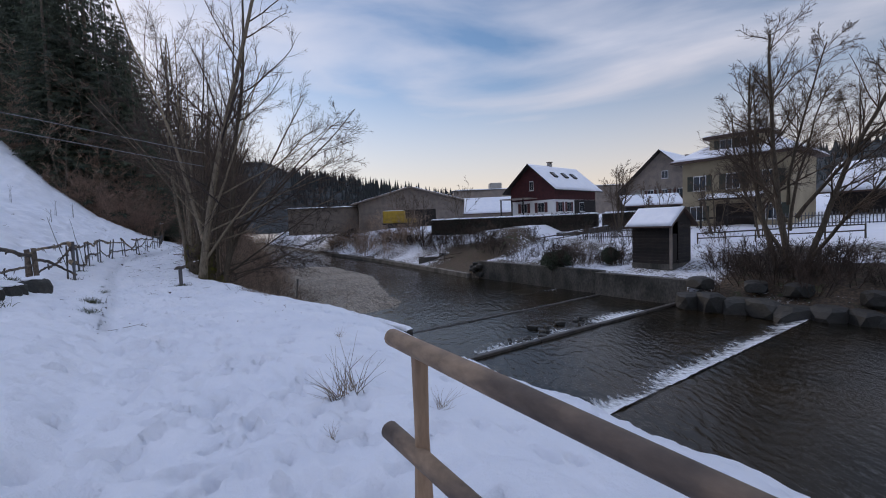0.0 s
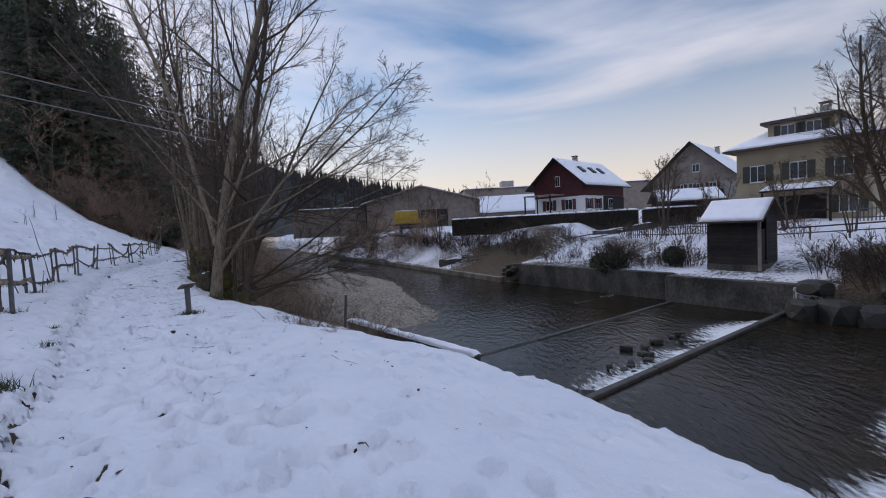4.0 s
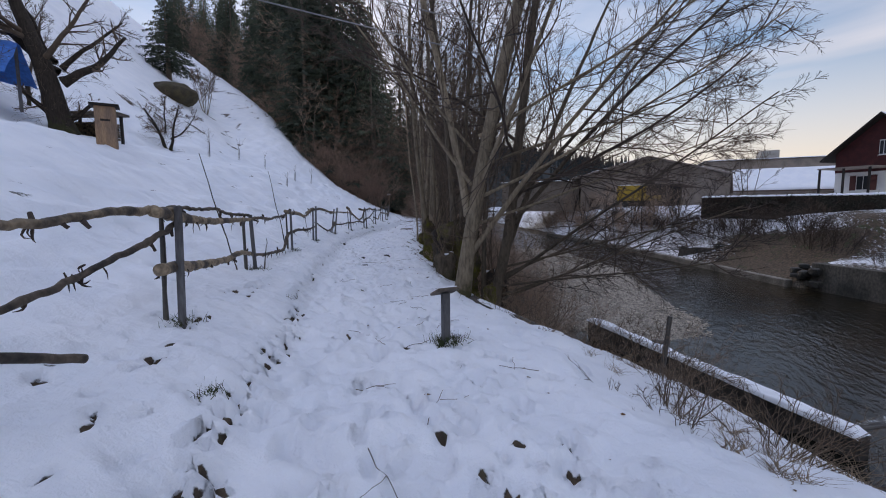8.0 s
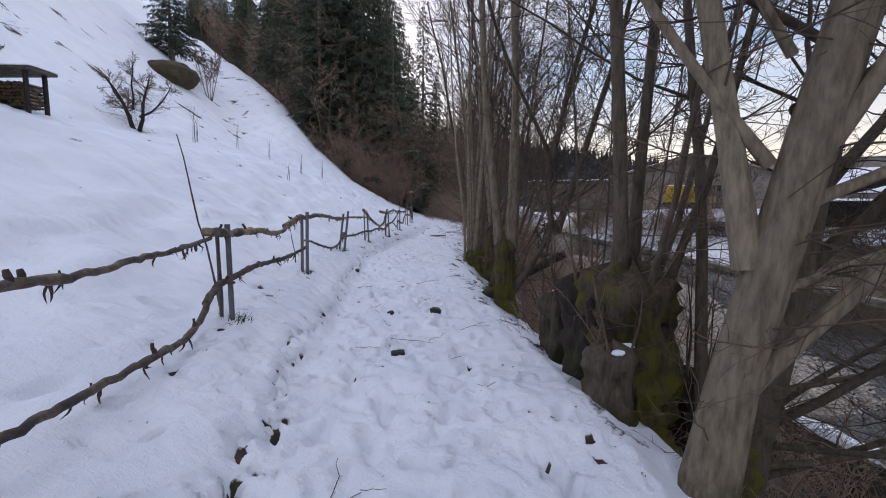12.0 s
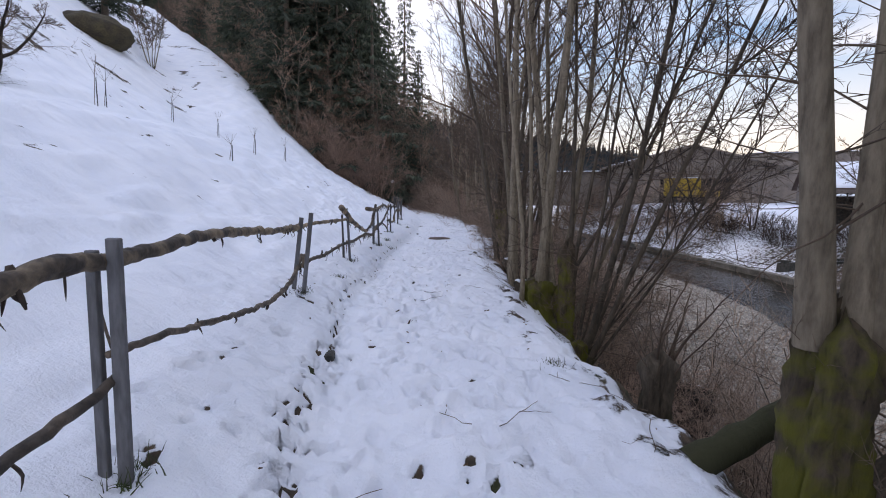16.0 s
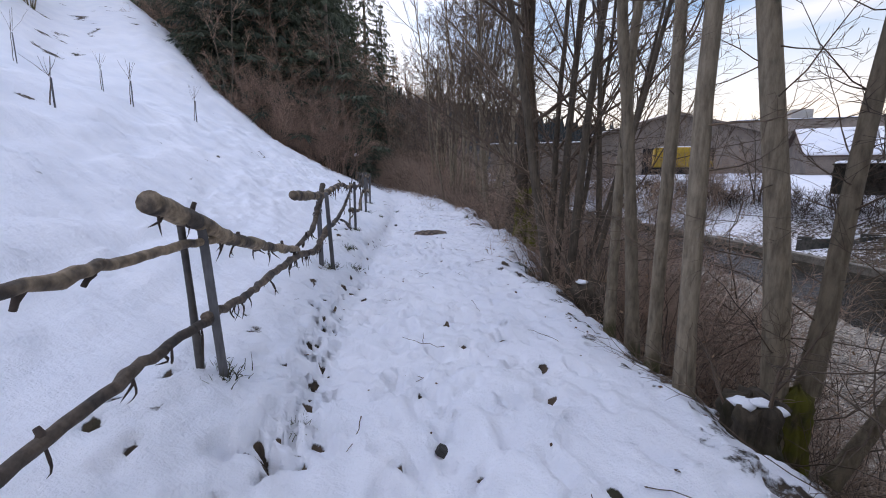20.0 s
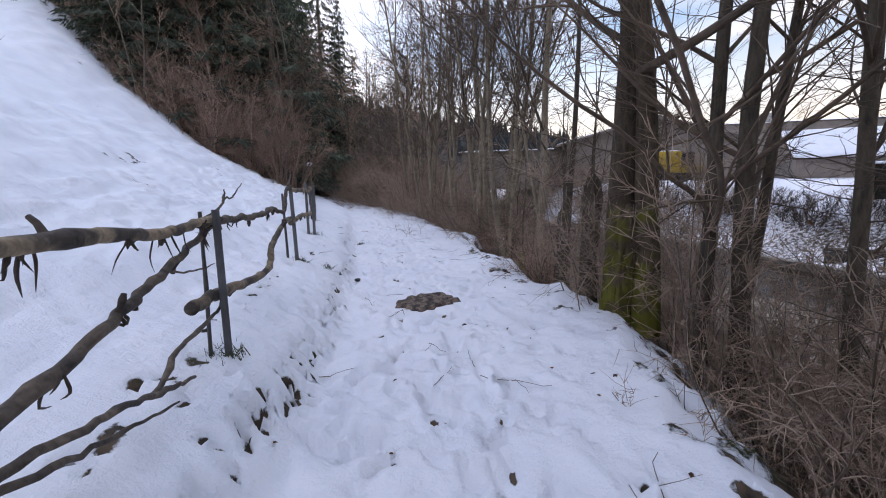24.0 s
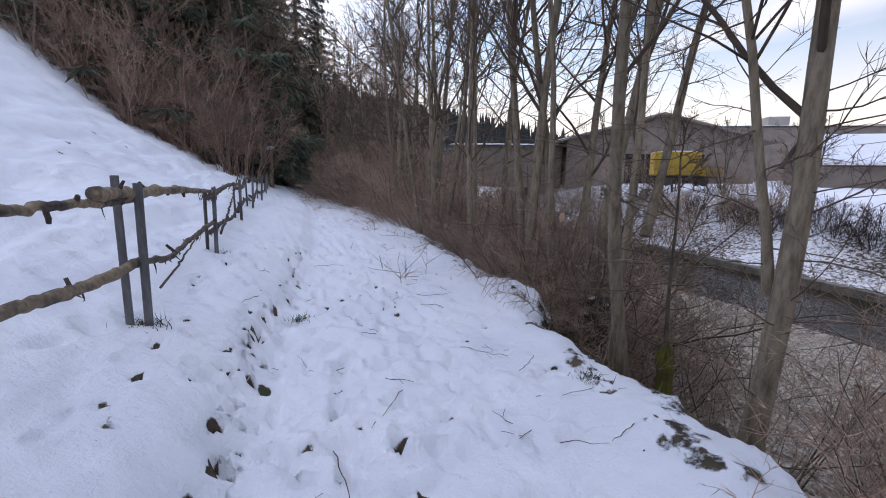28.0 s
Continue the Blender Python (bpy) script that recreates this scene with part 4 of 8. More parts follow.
def build_fence():
    rng = np.random.default_rng(11)
    t = thing("fence", "rustic fence of crooked weathered branches between paired grey stakes", "fence")
    LOG, OLD, PEELED = M_FENCE_LOG, M_FENCE, M_FENCE_PALE

    def at(i, s, h, side=0.0):
        (u0, v0, z0), (u1, v1, z1) = STATIONS[i], STATIONS[i + 1]
        return W(u0 + (u1 - u0) * s, v0 + (v1 - v0) * s + side, z0 + (z1 - z0) * s + h)

    def plank(i, foot, head, w, th, material, deep=0.45):
        """A sawn stake: foot and head as (offset across, height)."""
        u, v, z = STATIONS[i]
        a, b = Vector(W(u, v + foot[0], z - deep)), Vector(W(u + rng.uniform(-0.03, 0.03), v + head[0], z + head[1]))
        d = b - a
        m = Matrix.Translation(a) @ Vector((0, 0, 1)).rotation_difference(d).to_matrix().to_4x4() @ Matrix.Rotation(math.atan2(CU, -SU) + rng.uniform(-0.25, 0.25), 4, "Z")
        part("stake", boxed(-th / 2, th / 2, -w / 2, w / 2, 0, d.length, 0.004, m), material, t)

    def pole(i, foot, head, r, material):
        u, v, z = STATIONS[i]
        piece("stake", stick_mesh("stake", [rod(W(u, v + foot[0], z - 0.4), W(u, v + head[0], z + head[1]), r, r * 0.9, rng, 0.004, 7, 8)], material), t)

    def rail(i, r0, r1, material, *run, side=0.0, shreds=6, longest=0.12, name="rail"):
        """A branch laid in one bay: its run as (share of the bay, height over the snow)."""
        P = [at(i, s, h, side) for s, h in run]
        rl = piece(name, stick_mesh(name, [bough(P, r0, r1, rng)], material), t)
        if shreds:
            q, S = spline(P, 40), []
            for k in range(shreds):
                c = q[int(rng.integers(1, 39))] + np.array([0, 0, -0.6 * min(r0, r1)])
                for j in range(int(rng.integers(1, 4))):
                    l = longest * rng.uniform(0.15, 0.85)
                    e = c + np.array([rng.normal(0, 0.02), rng.normal(0, 0.02), -l])
                    pts = spline([c + np.array([0, 0, 0.02]), (c + e) / 2 + rng.normal(0, 0.016, 3), e + rng.normal(0, 0.014, 3)], 6)
                    S.append(((pts[None], (np.array([0.7, 1, 1.1, 0.9, 0.6, 0.15]) * rng.uniform(0.004, 0.009))[None]), 4))
                    c = c + rng.normal(0, 0.02, 3)
            for k in range(4):
                c = q[int(rng.integers(2, 38))]
                S.append(rod(c, c + np.array([rng.normal(0, 0.03), rng.normal(0, 0.03), rng.choice([-1, 1]) * rng.uniform(0.04, 0.09)]), 0.018, 0.011, rng, 0.1, 4, 6))
            tagged(piece("bark_shred", stick_mesh("bark_shred", S, M_BARKSHRED), rl), kind="stuff")
        return rl

    # stakes, station by station: thin dark pole on the slope's side, grey plank on the path's side
    for i in (0, 1):
        pole(i, (-0.05, 0), (-0.07, 0.72), 0.05, OLD), pole(i, (0.06, 0), (0.03, 0.74), 0.052, OLD)
    pole(2, (-0.1, 0), (-0.07, 0.87), 0.022, M_BEAM), plank(2, (0.03, 0), (0.07, 0.97), 0.055, 0.04, M_POST)
    pole(3, (-0.09, 0), (-0.12, 0.87), 0.026, M_BEAM), plank(3, (0.05, 0), (0.0, 0.94), 0.05, 0.035, M_POST)
    pole(4, (-0.08, 0), (-0.09, 0.92), 0.022, M_BEAM), plank(4, (0.02, 0), (0.01, 0.96), 0.045, 0.03, M_POST)
    plank(5, (-0.06, 0), (-0.04, 0.93), 0.045, 0.03, M_POST), plank(5, (0.02, 0), (0.05, 0.98), 0.05, 0.035, M_POST)
    plank(6, (-0.11, 0), (0.06, 0.9), 0.05, 0.03, M_POST), plank(6, (0.02, 0), (0.18, 0.96), 0.052, 0.03, M_POST)
    pole(7, (-0.07, 0), (-0.1, 0.9), 0.024, M_BEAM), plank(7, (0.06, 0), (0.0, 0.92), 0.045, 0.03, M_POST)
    plank(8, (-0.07, 0), (-0.07, 0.86), 0.055, 0.035, M_POST), plank(8, (0.09, 0), (0.03, 0.97), 0.05, 0.035, M_POST)
    pole(9, (-0.06, 0), (-0.03, 1.02), 0.013, M_BEAM), plank(9, (0.05, 0), (0.06, 1.03), 0.045, 0.03, M_POST)
    pole(10, (-0.1, 0), (-0.12, 0.88), 0.018, M_BEAM), plank(10, (0.02, 0), (-0.01, 0.98), 0.05, 0.03, M_POST)
    plank(11, (-0.08, 0), (-0.08, 1.06), 0.05, 0.03, M_POST), plank(11, (0.03, 0), (0.05, 1.01), 0.055, 0.03, M_POST)
    pole(12, (-0.09, 0), (-0.07, 0.9), 0.02, M_BEAM), plank(12, (0.01, 0), (0.03, 0.94), 0.045, 0.03, M_POST)
    for i in range(13, len(STATIONS)):
        pole(i, (-0.08, 0), (-0.08 + rng.normal(0, 0.03), 0.95), 0.022, M_BEAM), plank(i, (0.03, 0), (0.03 + rng.normal(0, 0.03), 1.0), 0.05, 0.03, M_POST)

    # rails, bay by bay
    rail(0, 0.05, 0.045, OLD, (0.0, 0.7), (0.4, 0.74), (0.72, 0.7), (0.85, 0.62), (1.04, 0.6))
    rail(0, 0.03, 0.03, OLD, (0.0, 0.35), (0.5, 0.32), (1.03, 0.4))
    rail(1, 0.034, 0.042, LOG, (-0.03, 0.63), (0.12, 0.72), (0.4, 0.78), (0.6, 0.82), (0.8, 0.9), (1.03, 0.93))
    rail(1, 0.026, 0.034, OLD, (0.05, 0.2), (0.26, 0.32), (0.45, 0.36), (0.6, 0.44), (0.76, 0.57), (0.9, 0.68), (1.05, 0.84))
    piece("branch", stick_mesh("branch", [bough([W(11.8, -1.86, 1.08), W(12.3, -1.74, 1.02), W(12.8, -1.58, 0.84), W(13.35, -1.4, 0.62)], 0.04, 0.032, rng)], OLD), t)
    rail(2, 0.062, 0.034, LOG, (-0.1, 0.92), (0.1, 0.87), (0.34, 0.84), (0.68, 0.85), (1.06, 0.87), shreds=5, longest=0.16)
    rail(2, 0.022, 0.028, OLD, (-0.04, 0.94), (0.12, 0.97), (0.29, 0.96), (0.46, 0.99), (0.65, 0.94), (1.04, 0.93), side=-0.05, shreds=3)
    rail(2, 0.068, 0.036, LOG, (-0.09, 0.45), (0.05, 0.43), (0.2, 0.4), (0.4, 0.37), (0.6, 0.365), (0.7, 0.4), (0.85, 0.37), (1.06, 0.3))
    rail(3, 0.035, 0.024, OLD, (-0.03, 0.88), (0.15, 0.87), (0.37, 0.82), (0.5, 0.83), (0.7, 0.83), (0.88, 0.86), shreds=8)
    rail(3, 0.03, 0.036, OLD, (0.0, 0.3), (0.2, 0.24), (0.38, 0.19), (0.55, 0.16), (0.7, 0.14), (0.8, 0.22), (0.87, 0.38))
    rail(4, 0.055, 0.028, LOG, (-0.14, 0.92), (0.08, 0.86), (0.3, 0.83), (0.45, 0.76), (0.55, 0.75), (0.75, 0.82), (0.9, 0.88), (1.06, 0.87), shreds=12, longest=0.11)
    rail(4, 0.045, 0.03, OLD, (-0.16, 0.3), (-0.08, 0.41), (0.05, 0.43), (0.24, 0.44), (0.42, 0.4), (0.6, 0.37), (0.77, 0.36), (1.03, 0.38), shreds=8)
    rail(5, 0.055, 0.036, LOG, (-0.3, 0.79), (-0.08, 0.9), (0.04, 0.88), (0.26, 0.91), (0.5, 0.87), (0.72, 0.81), (0.9, 0.8), (1.08, 0.78), shreds=5)
    rail(5, 0.024, 0.036, OLD, (0.0, 0.5), (0.16, 0.42), (0.36, 0.29), (0.6, 0.17), (0.76, 0.14), (0.88, 0.17), (0.97, 0.25), (1.07, 0.4), shreds=3)
    rail(6, 0.038, 0.03, LOG, (-0.15, 0.75), (0.1, 0.79), (0.41, 0.81), (0.75, 0.81), (0.95, 0.81), (1.12, 0.76), shreds=4)
    rail(6, 0.034, 0.034, OLD, (0.02, 0.27), (0.2, 0.31), (0.5, 0.31), (0.75, 0.36), (1.0, 0.37), shreds=8, longest=0.16)
    rail(6, 0.02, 0.012, PEELED, (0.0, 0.28), (0.04, 0.4), (0.09, 0.5), side=0.05, shreds=0)
    rail(7, 0.07, 0.034, LOG, (-0.14, 1.04), (-0.08, 0.98), (-0.01, 0.91), (0.1, 0.78), (0.25, 0.67), (0.4, 0.56), (0.58, 0.46), shreds=7, longest=0.16)
    rail(7, 0.026, 0.05, OLD, (0.55, 0.46), (0.78, 0.54), (0.87, 0.64), (0.92, 0.78), (0.98, 0.88), (1.035, 1.06), side=-0.03, shreds=8, longest=0.14)
    rail(7, 0.034, 0.045, OLD, (-0.02, 0.39), (0.1, 0.36), (0.25, 0.37), (0.4, 0.39), (0.6, 0.39), (0.78, 0.33), (0.86, 0.36), (0.92, 0.42), (1.03, 0.44), shreds=16, longest=0.2)
    rail(8, 0.062, 0.055, LOG, (-0.5, 1.02), (-0.3, 0.98), (-0.05, 0.93), shreds=0)
    rail(8, 0.052, 0.034, LOG, (-0.01, 0.93), (0.15, 0.97), (0.38, 1.01), (0.52, 1.02), (0.68, 0.99), (0.8, 0.95), (1.06, 0.97), shreds=12, longest=0.2)
    rail(8, 0.05, 0.022, OLD, (-0.04, 0.44), (0.02, 0.5), (0.14, 0.5), (0.31, 0.52), (0.45, 0.57), (0.55, 0.61), (0.65, 0.67), (0.78, 0.76), (0.92, 0.85), (1.05, 0.93), shreds=5, name="branch")
    rail(8, 0.026, 0.014, OLD, (0.36, 0.5), (0.5, 0.43), (0.62, 0.35), (0.73, 0.25), (0.83, 0.17), side=0.04, shreds=0, name="branch")
    rail(8, 0.018, 0.006, OLD, (0.42, 0.46), (0.54, 0.34), (0.64, 0.25), (0.74, 0.17), side=0.07, shreds=0, name="branch")
    rail(8, 0.018, 0.014, OLD, (0.7, 0.28), (0.75, 0.3), (0.78, 0.37), (0.93, 0.38), (1.04, 0.42), side=0.03, shreds=0, name="branch")
    rail(8, 0.008, 0.005, OLD, (0.79, 0.78), (0.9, 0.7), (1.02, 0.68), shreds=0, name="branch")
    rail(9, 0.036, 0.03, OLD, (-0.04, 0.96), (0.1, 0.92), (0.3, 0.86), (0.45, 0.82), (0.6, 0.81), (0.72, 0.74), (0.81, 0.71), (0.84, 0.82), (0.87, 0.94), (0.98, 0.97), shreds=7, longest=0.08)
    rail(9, 0.052, 0.034, LOG, (-0.11, 0.52), (0.07, 0.45), (0.22, 0.36), (0.38, 0.28), (0.48, 0.27), (0.52, 0.34), (0.54, 0.45), (0.65, 0.52), (0.76, 0.56), (0.89, 0.58), (1.03, 0.5), shreds=2)
    rail(9, 0.016, 0.005, OLD, (0.02, 0.97), (0.1, 0.99), (0.15, 1.05), (0.22, 1.05), (0.3, 1.14), side=-0.03, shreds=0, name="branch")
    rail(9, 0.008, 0.004, OLD, (0.14, 1.04), (0.16, 1.12), side=-0.03, shreds=0, name="branch")
    rail(9, 0.014, 0.006, OLD, (0.92, 1.0), (0.98, 1.05), (1.03, 1.15), (1.02, 1.2), shreds=0, name="branch")
    rail(10, 0.036, 0.036, LOG, (-0.05, 0.93), (0.3, 0.92), (0.6, 0.91), (1.05, 0.89), shreds=3)
    rail(10, 0.04, 0.048, LOG, (-0.12, 0.5), (0.14, 0.51), (0.42, 0.51), (0.67, 0.47), (0.82, 0.44), (1.03, 0.45), shreds=2, longest=0.08)
    rail(11, 0.058, 0.03, LOG, (-0.2, 0.95), (0.08, 0.94), (0.45, 0.94), (0.74, 0.91), (1.04, 0.88), shreds=5)
    rail(11, 0.034, 0.03, OLD, (-0.05, 0.46), (0.15, 0.4), (0.3, 0.36), (0.5, 0.41), (0.8, 0.46), (1.05, 0.5), shreds=5)
    rail(11, 0.014, 0.008, OLD, (0.1, 0.2), (0.4, 0.34), (0.7, 0.52), side=0.05, shreds=0, name="branch")
    for i in range(12, len(STATIONS) - 1):
        for h, r in ((0.9, 0.038), (0.45, 0.034)):
            k = [h + rng.uniform(-0.1, 0.1) for j in range(4)]
            rail(i, r * 1.2, r * 0.8, OLD, (-0.08, k[0]), (0.3, k[1]), (0.65, k[2]), (1.08, k[3]), shreds=4)
        if i % 2 == 0:
            rail(i, 0.024, 0.012, OLD, (0.1, 0.3), (0.5, 0.62), (0.95, 1.1), side=0.04, shreds=0, name="branch")
    # tall thin rods stuck beside the stakes, and dry sticks leaning on the old stakes
    for u, v, h, lean in ((18.0, -2.02, 1.75, -0.42), (21.4, -1.98, 1.75, -0.3), (24.9, -2.0, 0.75, -0.1), (11.2, -2.4, 1.5, 0.05), (18.35, -1.75, 0.5, 0.06)):
        z = ground_z(u, v)
        piece("rod", stick_mesh("rod", [rod(W(u, v, z - 0.15), W(u + lean * 0.4, v + lean, z + h), 0.014, 0.005, rng, 0.02, 10, 5)], M_FENCE), t)
    return t


build_fence()


def build_railing():
    """Round-timber railing beside the start of the walk."""
    rng = np.random.default_rng(4)
    t = thing("railing", "round turned timber railing above the river, snow behind", "railing")
    p0 = Vector((-0.13, 1.77, 0))
    d = Vector((0.75, -1.18, 0)).normalized()
    for s in (0.0, 2.3, 4.6):
        c = p0 + d * s
        piece("post", stick_mesh("post", [rod((c.x, c.y, -0.4), (c.x + 0.01, c.y, 0.97), 0.036, 0.034, rng, 0.002, 5, 12)], M_RAIL), t)
    for z, back in ((0.99, 0.2), (0.53, 0.27)):
        a, b = p0 - d * back, p0 + d * 5.0
        n = Vector((d.y, -d.x, 0)) * 0.08
        piece("rail", stick_mesh("rail", [rod((a + n * 0.2) + Vector((0, 0, z)), (b + n * 0.2) + Vector((0, 0, z - 0.02)), 0.038, 0.04, rng, 0.001, 8, 14)], M_RAIL_OLD), t)


build_railing()

# ---- trees and brush ----
def unit(a):
    return a / (np.linalg.norm(a, axis=-1, keepdims=True) + 1e-9)


def tree_parts(t, lv, mats):
    """Each trunk a part of its own, then the limbs of the crown; mats may name a second bark for the stems from a number on."""
    P, R = lv[0]
    for i in range(len(P)):
        bark = mats[4] if len(mats) > 3 and i >= mats[3] else mats[0]
        piece("trunk", raw_mesh("trunk", *tubes([(P[i:i + 1], R[i:i + 1])], [10]), bark), t)
    tagged(piece("crown", raw_mesh("crown", *tubes(lv[1:], [6, 4, 3, 3][:len(lv) - 1]), mats[2]), t), kind="stuff")


LEVELS = dict(kids=9, twigs=10, fine=6, first=0.25, lift=0.03, limb=0.42, ang=42, wig=0.03, fat=1.0)


def crown_levels(o):
    return [
        dict(N=14, wig=o["wig"], lift=o["lift"], kids=o["kids"], ang=o["ang"], len=o["limb"], rad=0.42, first=o["first"], rmin=0.01 * o["fat"]),
        dict(N=9, wig=0.075, lift=0.03, kids=o["twigs"], ang=38, len=0.45, rad=0.5, first=0.1, rmin=0.006 * o["fat"]),
        dict(N=5, wig=0.1, lift=0.02, kids=o["fine"], ang=36, len=0.5, rad=0.65, first=0.12, rmin=0.0045 * o["fat"]),
        dict(N=3, wig=0.12, lift=0.0)]


def bole_mesh(seed, r, h, flare=1.5, head=0.0, lean=(0.0, 0.0)):
    """A rough short trunk: ridged bark, root flare, broken top with burls."""
    n, m = 44, max(14, int(h * 16))
    A, T = np.meshgrid(np.arange(n) * 2 * np.pi / n, np.linspace(0, 1, m), indexing="ij")
    V = np.zeros((n, m, 3))
    for i in range(n):
        for j in range(m):
            a, t = A[i, j], T[i, j]
            c = Vector((math.cos(a), math.sin(a), 0))
            k = 1 + 0.38 * noise.noise(c * 1.3 + Vector((seed, 0, t * h * 1.9))) + 0.7 * (0.22 - abs(noise.noise(c * 2.3 + Vector((0, seed, t * h * 3.2))))) + 0.35 * (0.2 - abs(noise.noise(c * 5 + Vector((seed, 3, t * h * 7))))) + 0.05 * noise.noise(c * 17 + Vector((0, 0, t * h * 12)))
            q = 1 + (flare - 1) * math.exp(-t * h / 0.16) * (0.7 + 0.6 * noise.noise(c * 2.2 + Vector((seed, 9, 0)))) + head * math.exp(-((t - 0.86) / 0.14) ** 2)
            q *= (1 - 0.22 * t) * max(0.02, 1 - max(0.0, (t - 0.9) / 0.1) ** 2.2)
            V[i, j] = (c.x * r * k * q + lean[0] * t * h, c.y * r * k * q + lean[1] * t * h, t * h * (1 + 0.12 * noise.noise(c * 2 + Vector((seed, 0, 5)))) - 0.05)
    idx = np.arange(n * m).reshape(n, m)
    nx = np.roll(idx, -1, axis=0)
    f = np.stack([idx[:, :-1], nx[:, :-1], nx[:, 1:], idx[:, 1:]], -1).reshape(-1, 4)
    return V.reshape(-1, 3), f


def stemmed_tree(u, v, stems_uv, label, seed, mats=None, stool=None, z=None, **opt):
    """A tree of given stems: (du, dv, dz, lean along, lean across, length, radius)."""
    o = dict(LEVELS, **opt)
    rng = np.random.default_rng(seed)
    z = ground_z(u, v) - 0.12 if z is None else z
    t = thing("tree", label, "tree", Matrix.Translation(W(u, v, z)))
    S = np.array(stems_uv, float)
    P = np.stack([-SU * S[:, 0] + CU * S[:, 1], CU * S[:, 0] + SU * S[:, 1], S[:, 2]], 1)
    D = np.stack([-SU * S[:, 3] + CU * S[:, 4], CU * S[:, 3] + SU * S[:, 4], np.ones(len(S))], 1)
    lv = grow(rng, P, unit(D), S[:, 5], S[:, 6], crown_levels(o), 0.3)
    # short twigs sprouting from the lower trunks
    ns = o.get("sprouts", 13)
    if ns and o["fat"] < 1.5:
        P0, R0 = lv[0]
        bi, ti = np.repeat(np.arange(len(P0)), ns), rng.uniform(0.02, 0.5, len(P0) * ns) * 13
        i0 = ti.astype(int)
        Q = P0[bi, i0] + (P0[bi, i0 + 1] - P0[bi, i0]) * (ti - i0)[:, None]
        az = rng.uniform(0, 6.28, len(Q))
        DQ = unit(np.stack([np.cos(az), np.sin(az), rng.normal(0.25, 0.35, len(Q))], 1))
        ex = grow(rng, Q, DQ, rng.uniform(0.4, 1.5, len(Q)), rng.uniform(0.004, 0.009, len(Q)), [
            dict(N=7, wig=0.13, lift=0.03, kids=6, ang=38, len=0.5, rad=0.6, first=0.15, rmin=0.0028),
            dict(N=4, wig=0.14, lift=0.02, kids=3, ang=40, len=0.5, rad=0.7, first=0.2, rmin=0.0022), dict(N=3, wig=0.12, lift=0.0)])
        sprouts = raw_mesh("shoot_growth", *tubes(ex, [4, 3, 3]), M_TWIG)
        tagged(piece("shoot_growth", sprouts, t), kind="stuff")
    # root flare
    lv[0][1][:, 0] *= 1.22
    tree_parts(t, lv, mats or (M_BARK_PALE, M_BARK, M_TWIG))
    if stool:
        piece("root_stool", raw_mesh("root_stool", *bole_mesh(seed, stool[0] * 0.7, *stool[1:]), o.get("stool_bark", M_MOSS)), t, None, "gnarled root stool")
    return t


def clump(seed, n, spread, lean, L, R, off=(0, 0)):
    """Stems of a many-stemmed tree spreading evenly."""
    rng = random.Random(seed)
    out = []
    for i in range(n):
        a = i * 2.4 + rng.uniform(-0.4, 0.4)
        k = rng.uniform(0.4, 1)
        out.append((math.cos(a) * spread * k, math.sin(a) * spread * k, 0, math.cos(a) * lean * k + off[0], math.sin(a) * lean * k + off[1], L * rng.uniform(0.75, 1.1), R * rng.uniform(0.55, 1.15)))
    return out


DARK = (M_BARK_DARK, M_BARK, M_TWIG)
LB = "bare grey-brown river alder with several stems on the snowy bank"
# the large alder by the path's bend
stemmed_tree(19.2, 1.75, [(0, 0, 0, -0.07, 0.1, 12.5, 0.15), (-0.06, 0.09, 0.75, -0.4, 0.66, 6.5, 0.058), (-0.08, 0.12, 1.6, 0.08, -0.16, 10.0, 0.075), (-0.1, 0.15, 1.7, -0.3, 0.36, 7.0, 0.055), (-0.13, 0.19, 1.9, -0.5, 2.2, 6.5, 0.036), (-0.17, 0.25, 2.5, 0.3, 2.6, 6.5, 0.034), (-0.2, 0.3, 3.1, -1.0, 1.9, 6.0, 0.032), (-0.1, 0.14, 1.4, -0.2, 3.4, 5.5, 0.03), (-0.12, 0.17, 2.2, 0.3, -0.6, 6.0, 0.034), (-0.15, 0.22, 2.8, -0.1, -0.9, 5.0, 0.026)], "large bare alder with a pale main trunk spreading over the river", 1, (M_BARK_PALE, M_BARK, M_DARKTWIG), first=0.16, limb=0.42, twigs=12, kids=13, lift=0.012, ang=46, wig=0.028)
stemmed_tree(19.75, 2.5, [(0, 0, 0, 0.05, 0.2, 12.0, 0.125), (0.1, 0.3, 1.4, 0.1, 0.5, 9.5, 0.07), (0.1, 0.42, 2.1, -0.3, 0.9, 8.0, 0.055), (0.15, 0.55, 2.7, 0.2, 1.2, 7.0, 0.05), (0.2, -0.1, 0, 0.2, 0.05, 10.0, 0.06), (0.05, 0.2, 0.9, -0.45, 1.5, 6.5, 0.04), (0.0, 0.1, 0.5, -0.6, 3.2, 5.0, 0.03), (0.02, 0.12, 0.6, -1.6, 3.0, 5.0, 0.028), (0.05, 0.2, 1.0, 0.8, 4.0, 5.0, 0.028), (0.0, 0.15, 0.8, -2.6, 3.4, 4.5, 0.026), (0.05, 0.25, 1.2, -0.9, 4.5, 5.2, 0.026)], "bare dark alder leaning far out over the river", 2, (M_BARK_DARK, M_BARK, M_DARKTWIG), stool=(0.24, 0.9), first=0.14, limb=0.45, twigs=10, kids=9, lift=0.01, ang=46, wig=0.03)
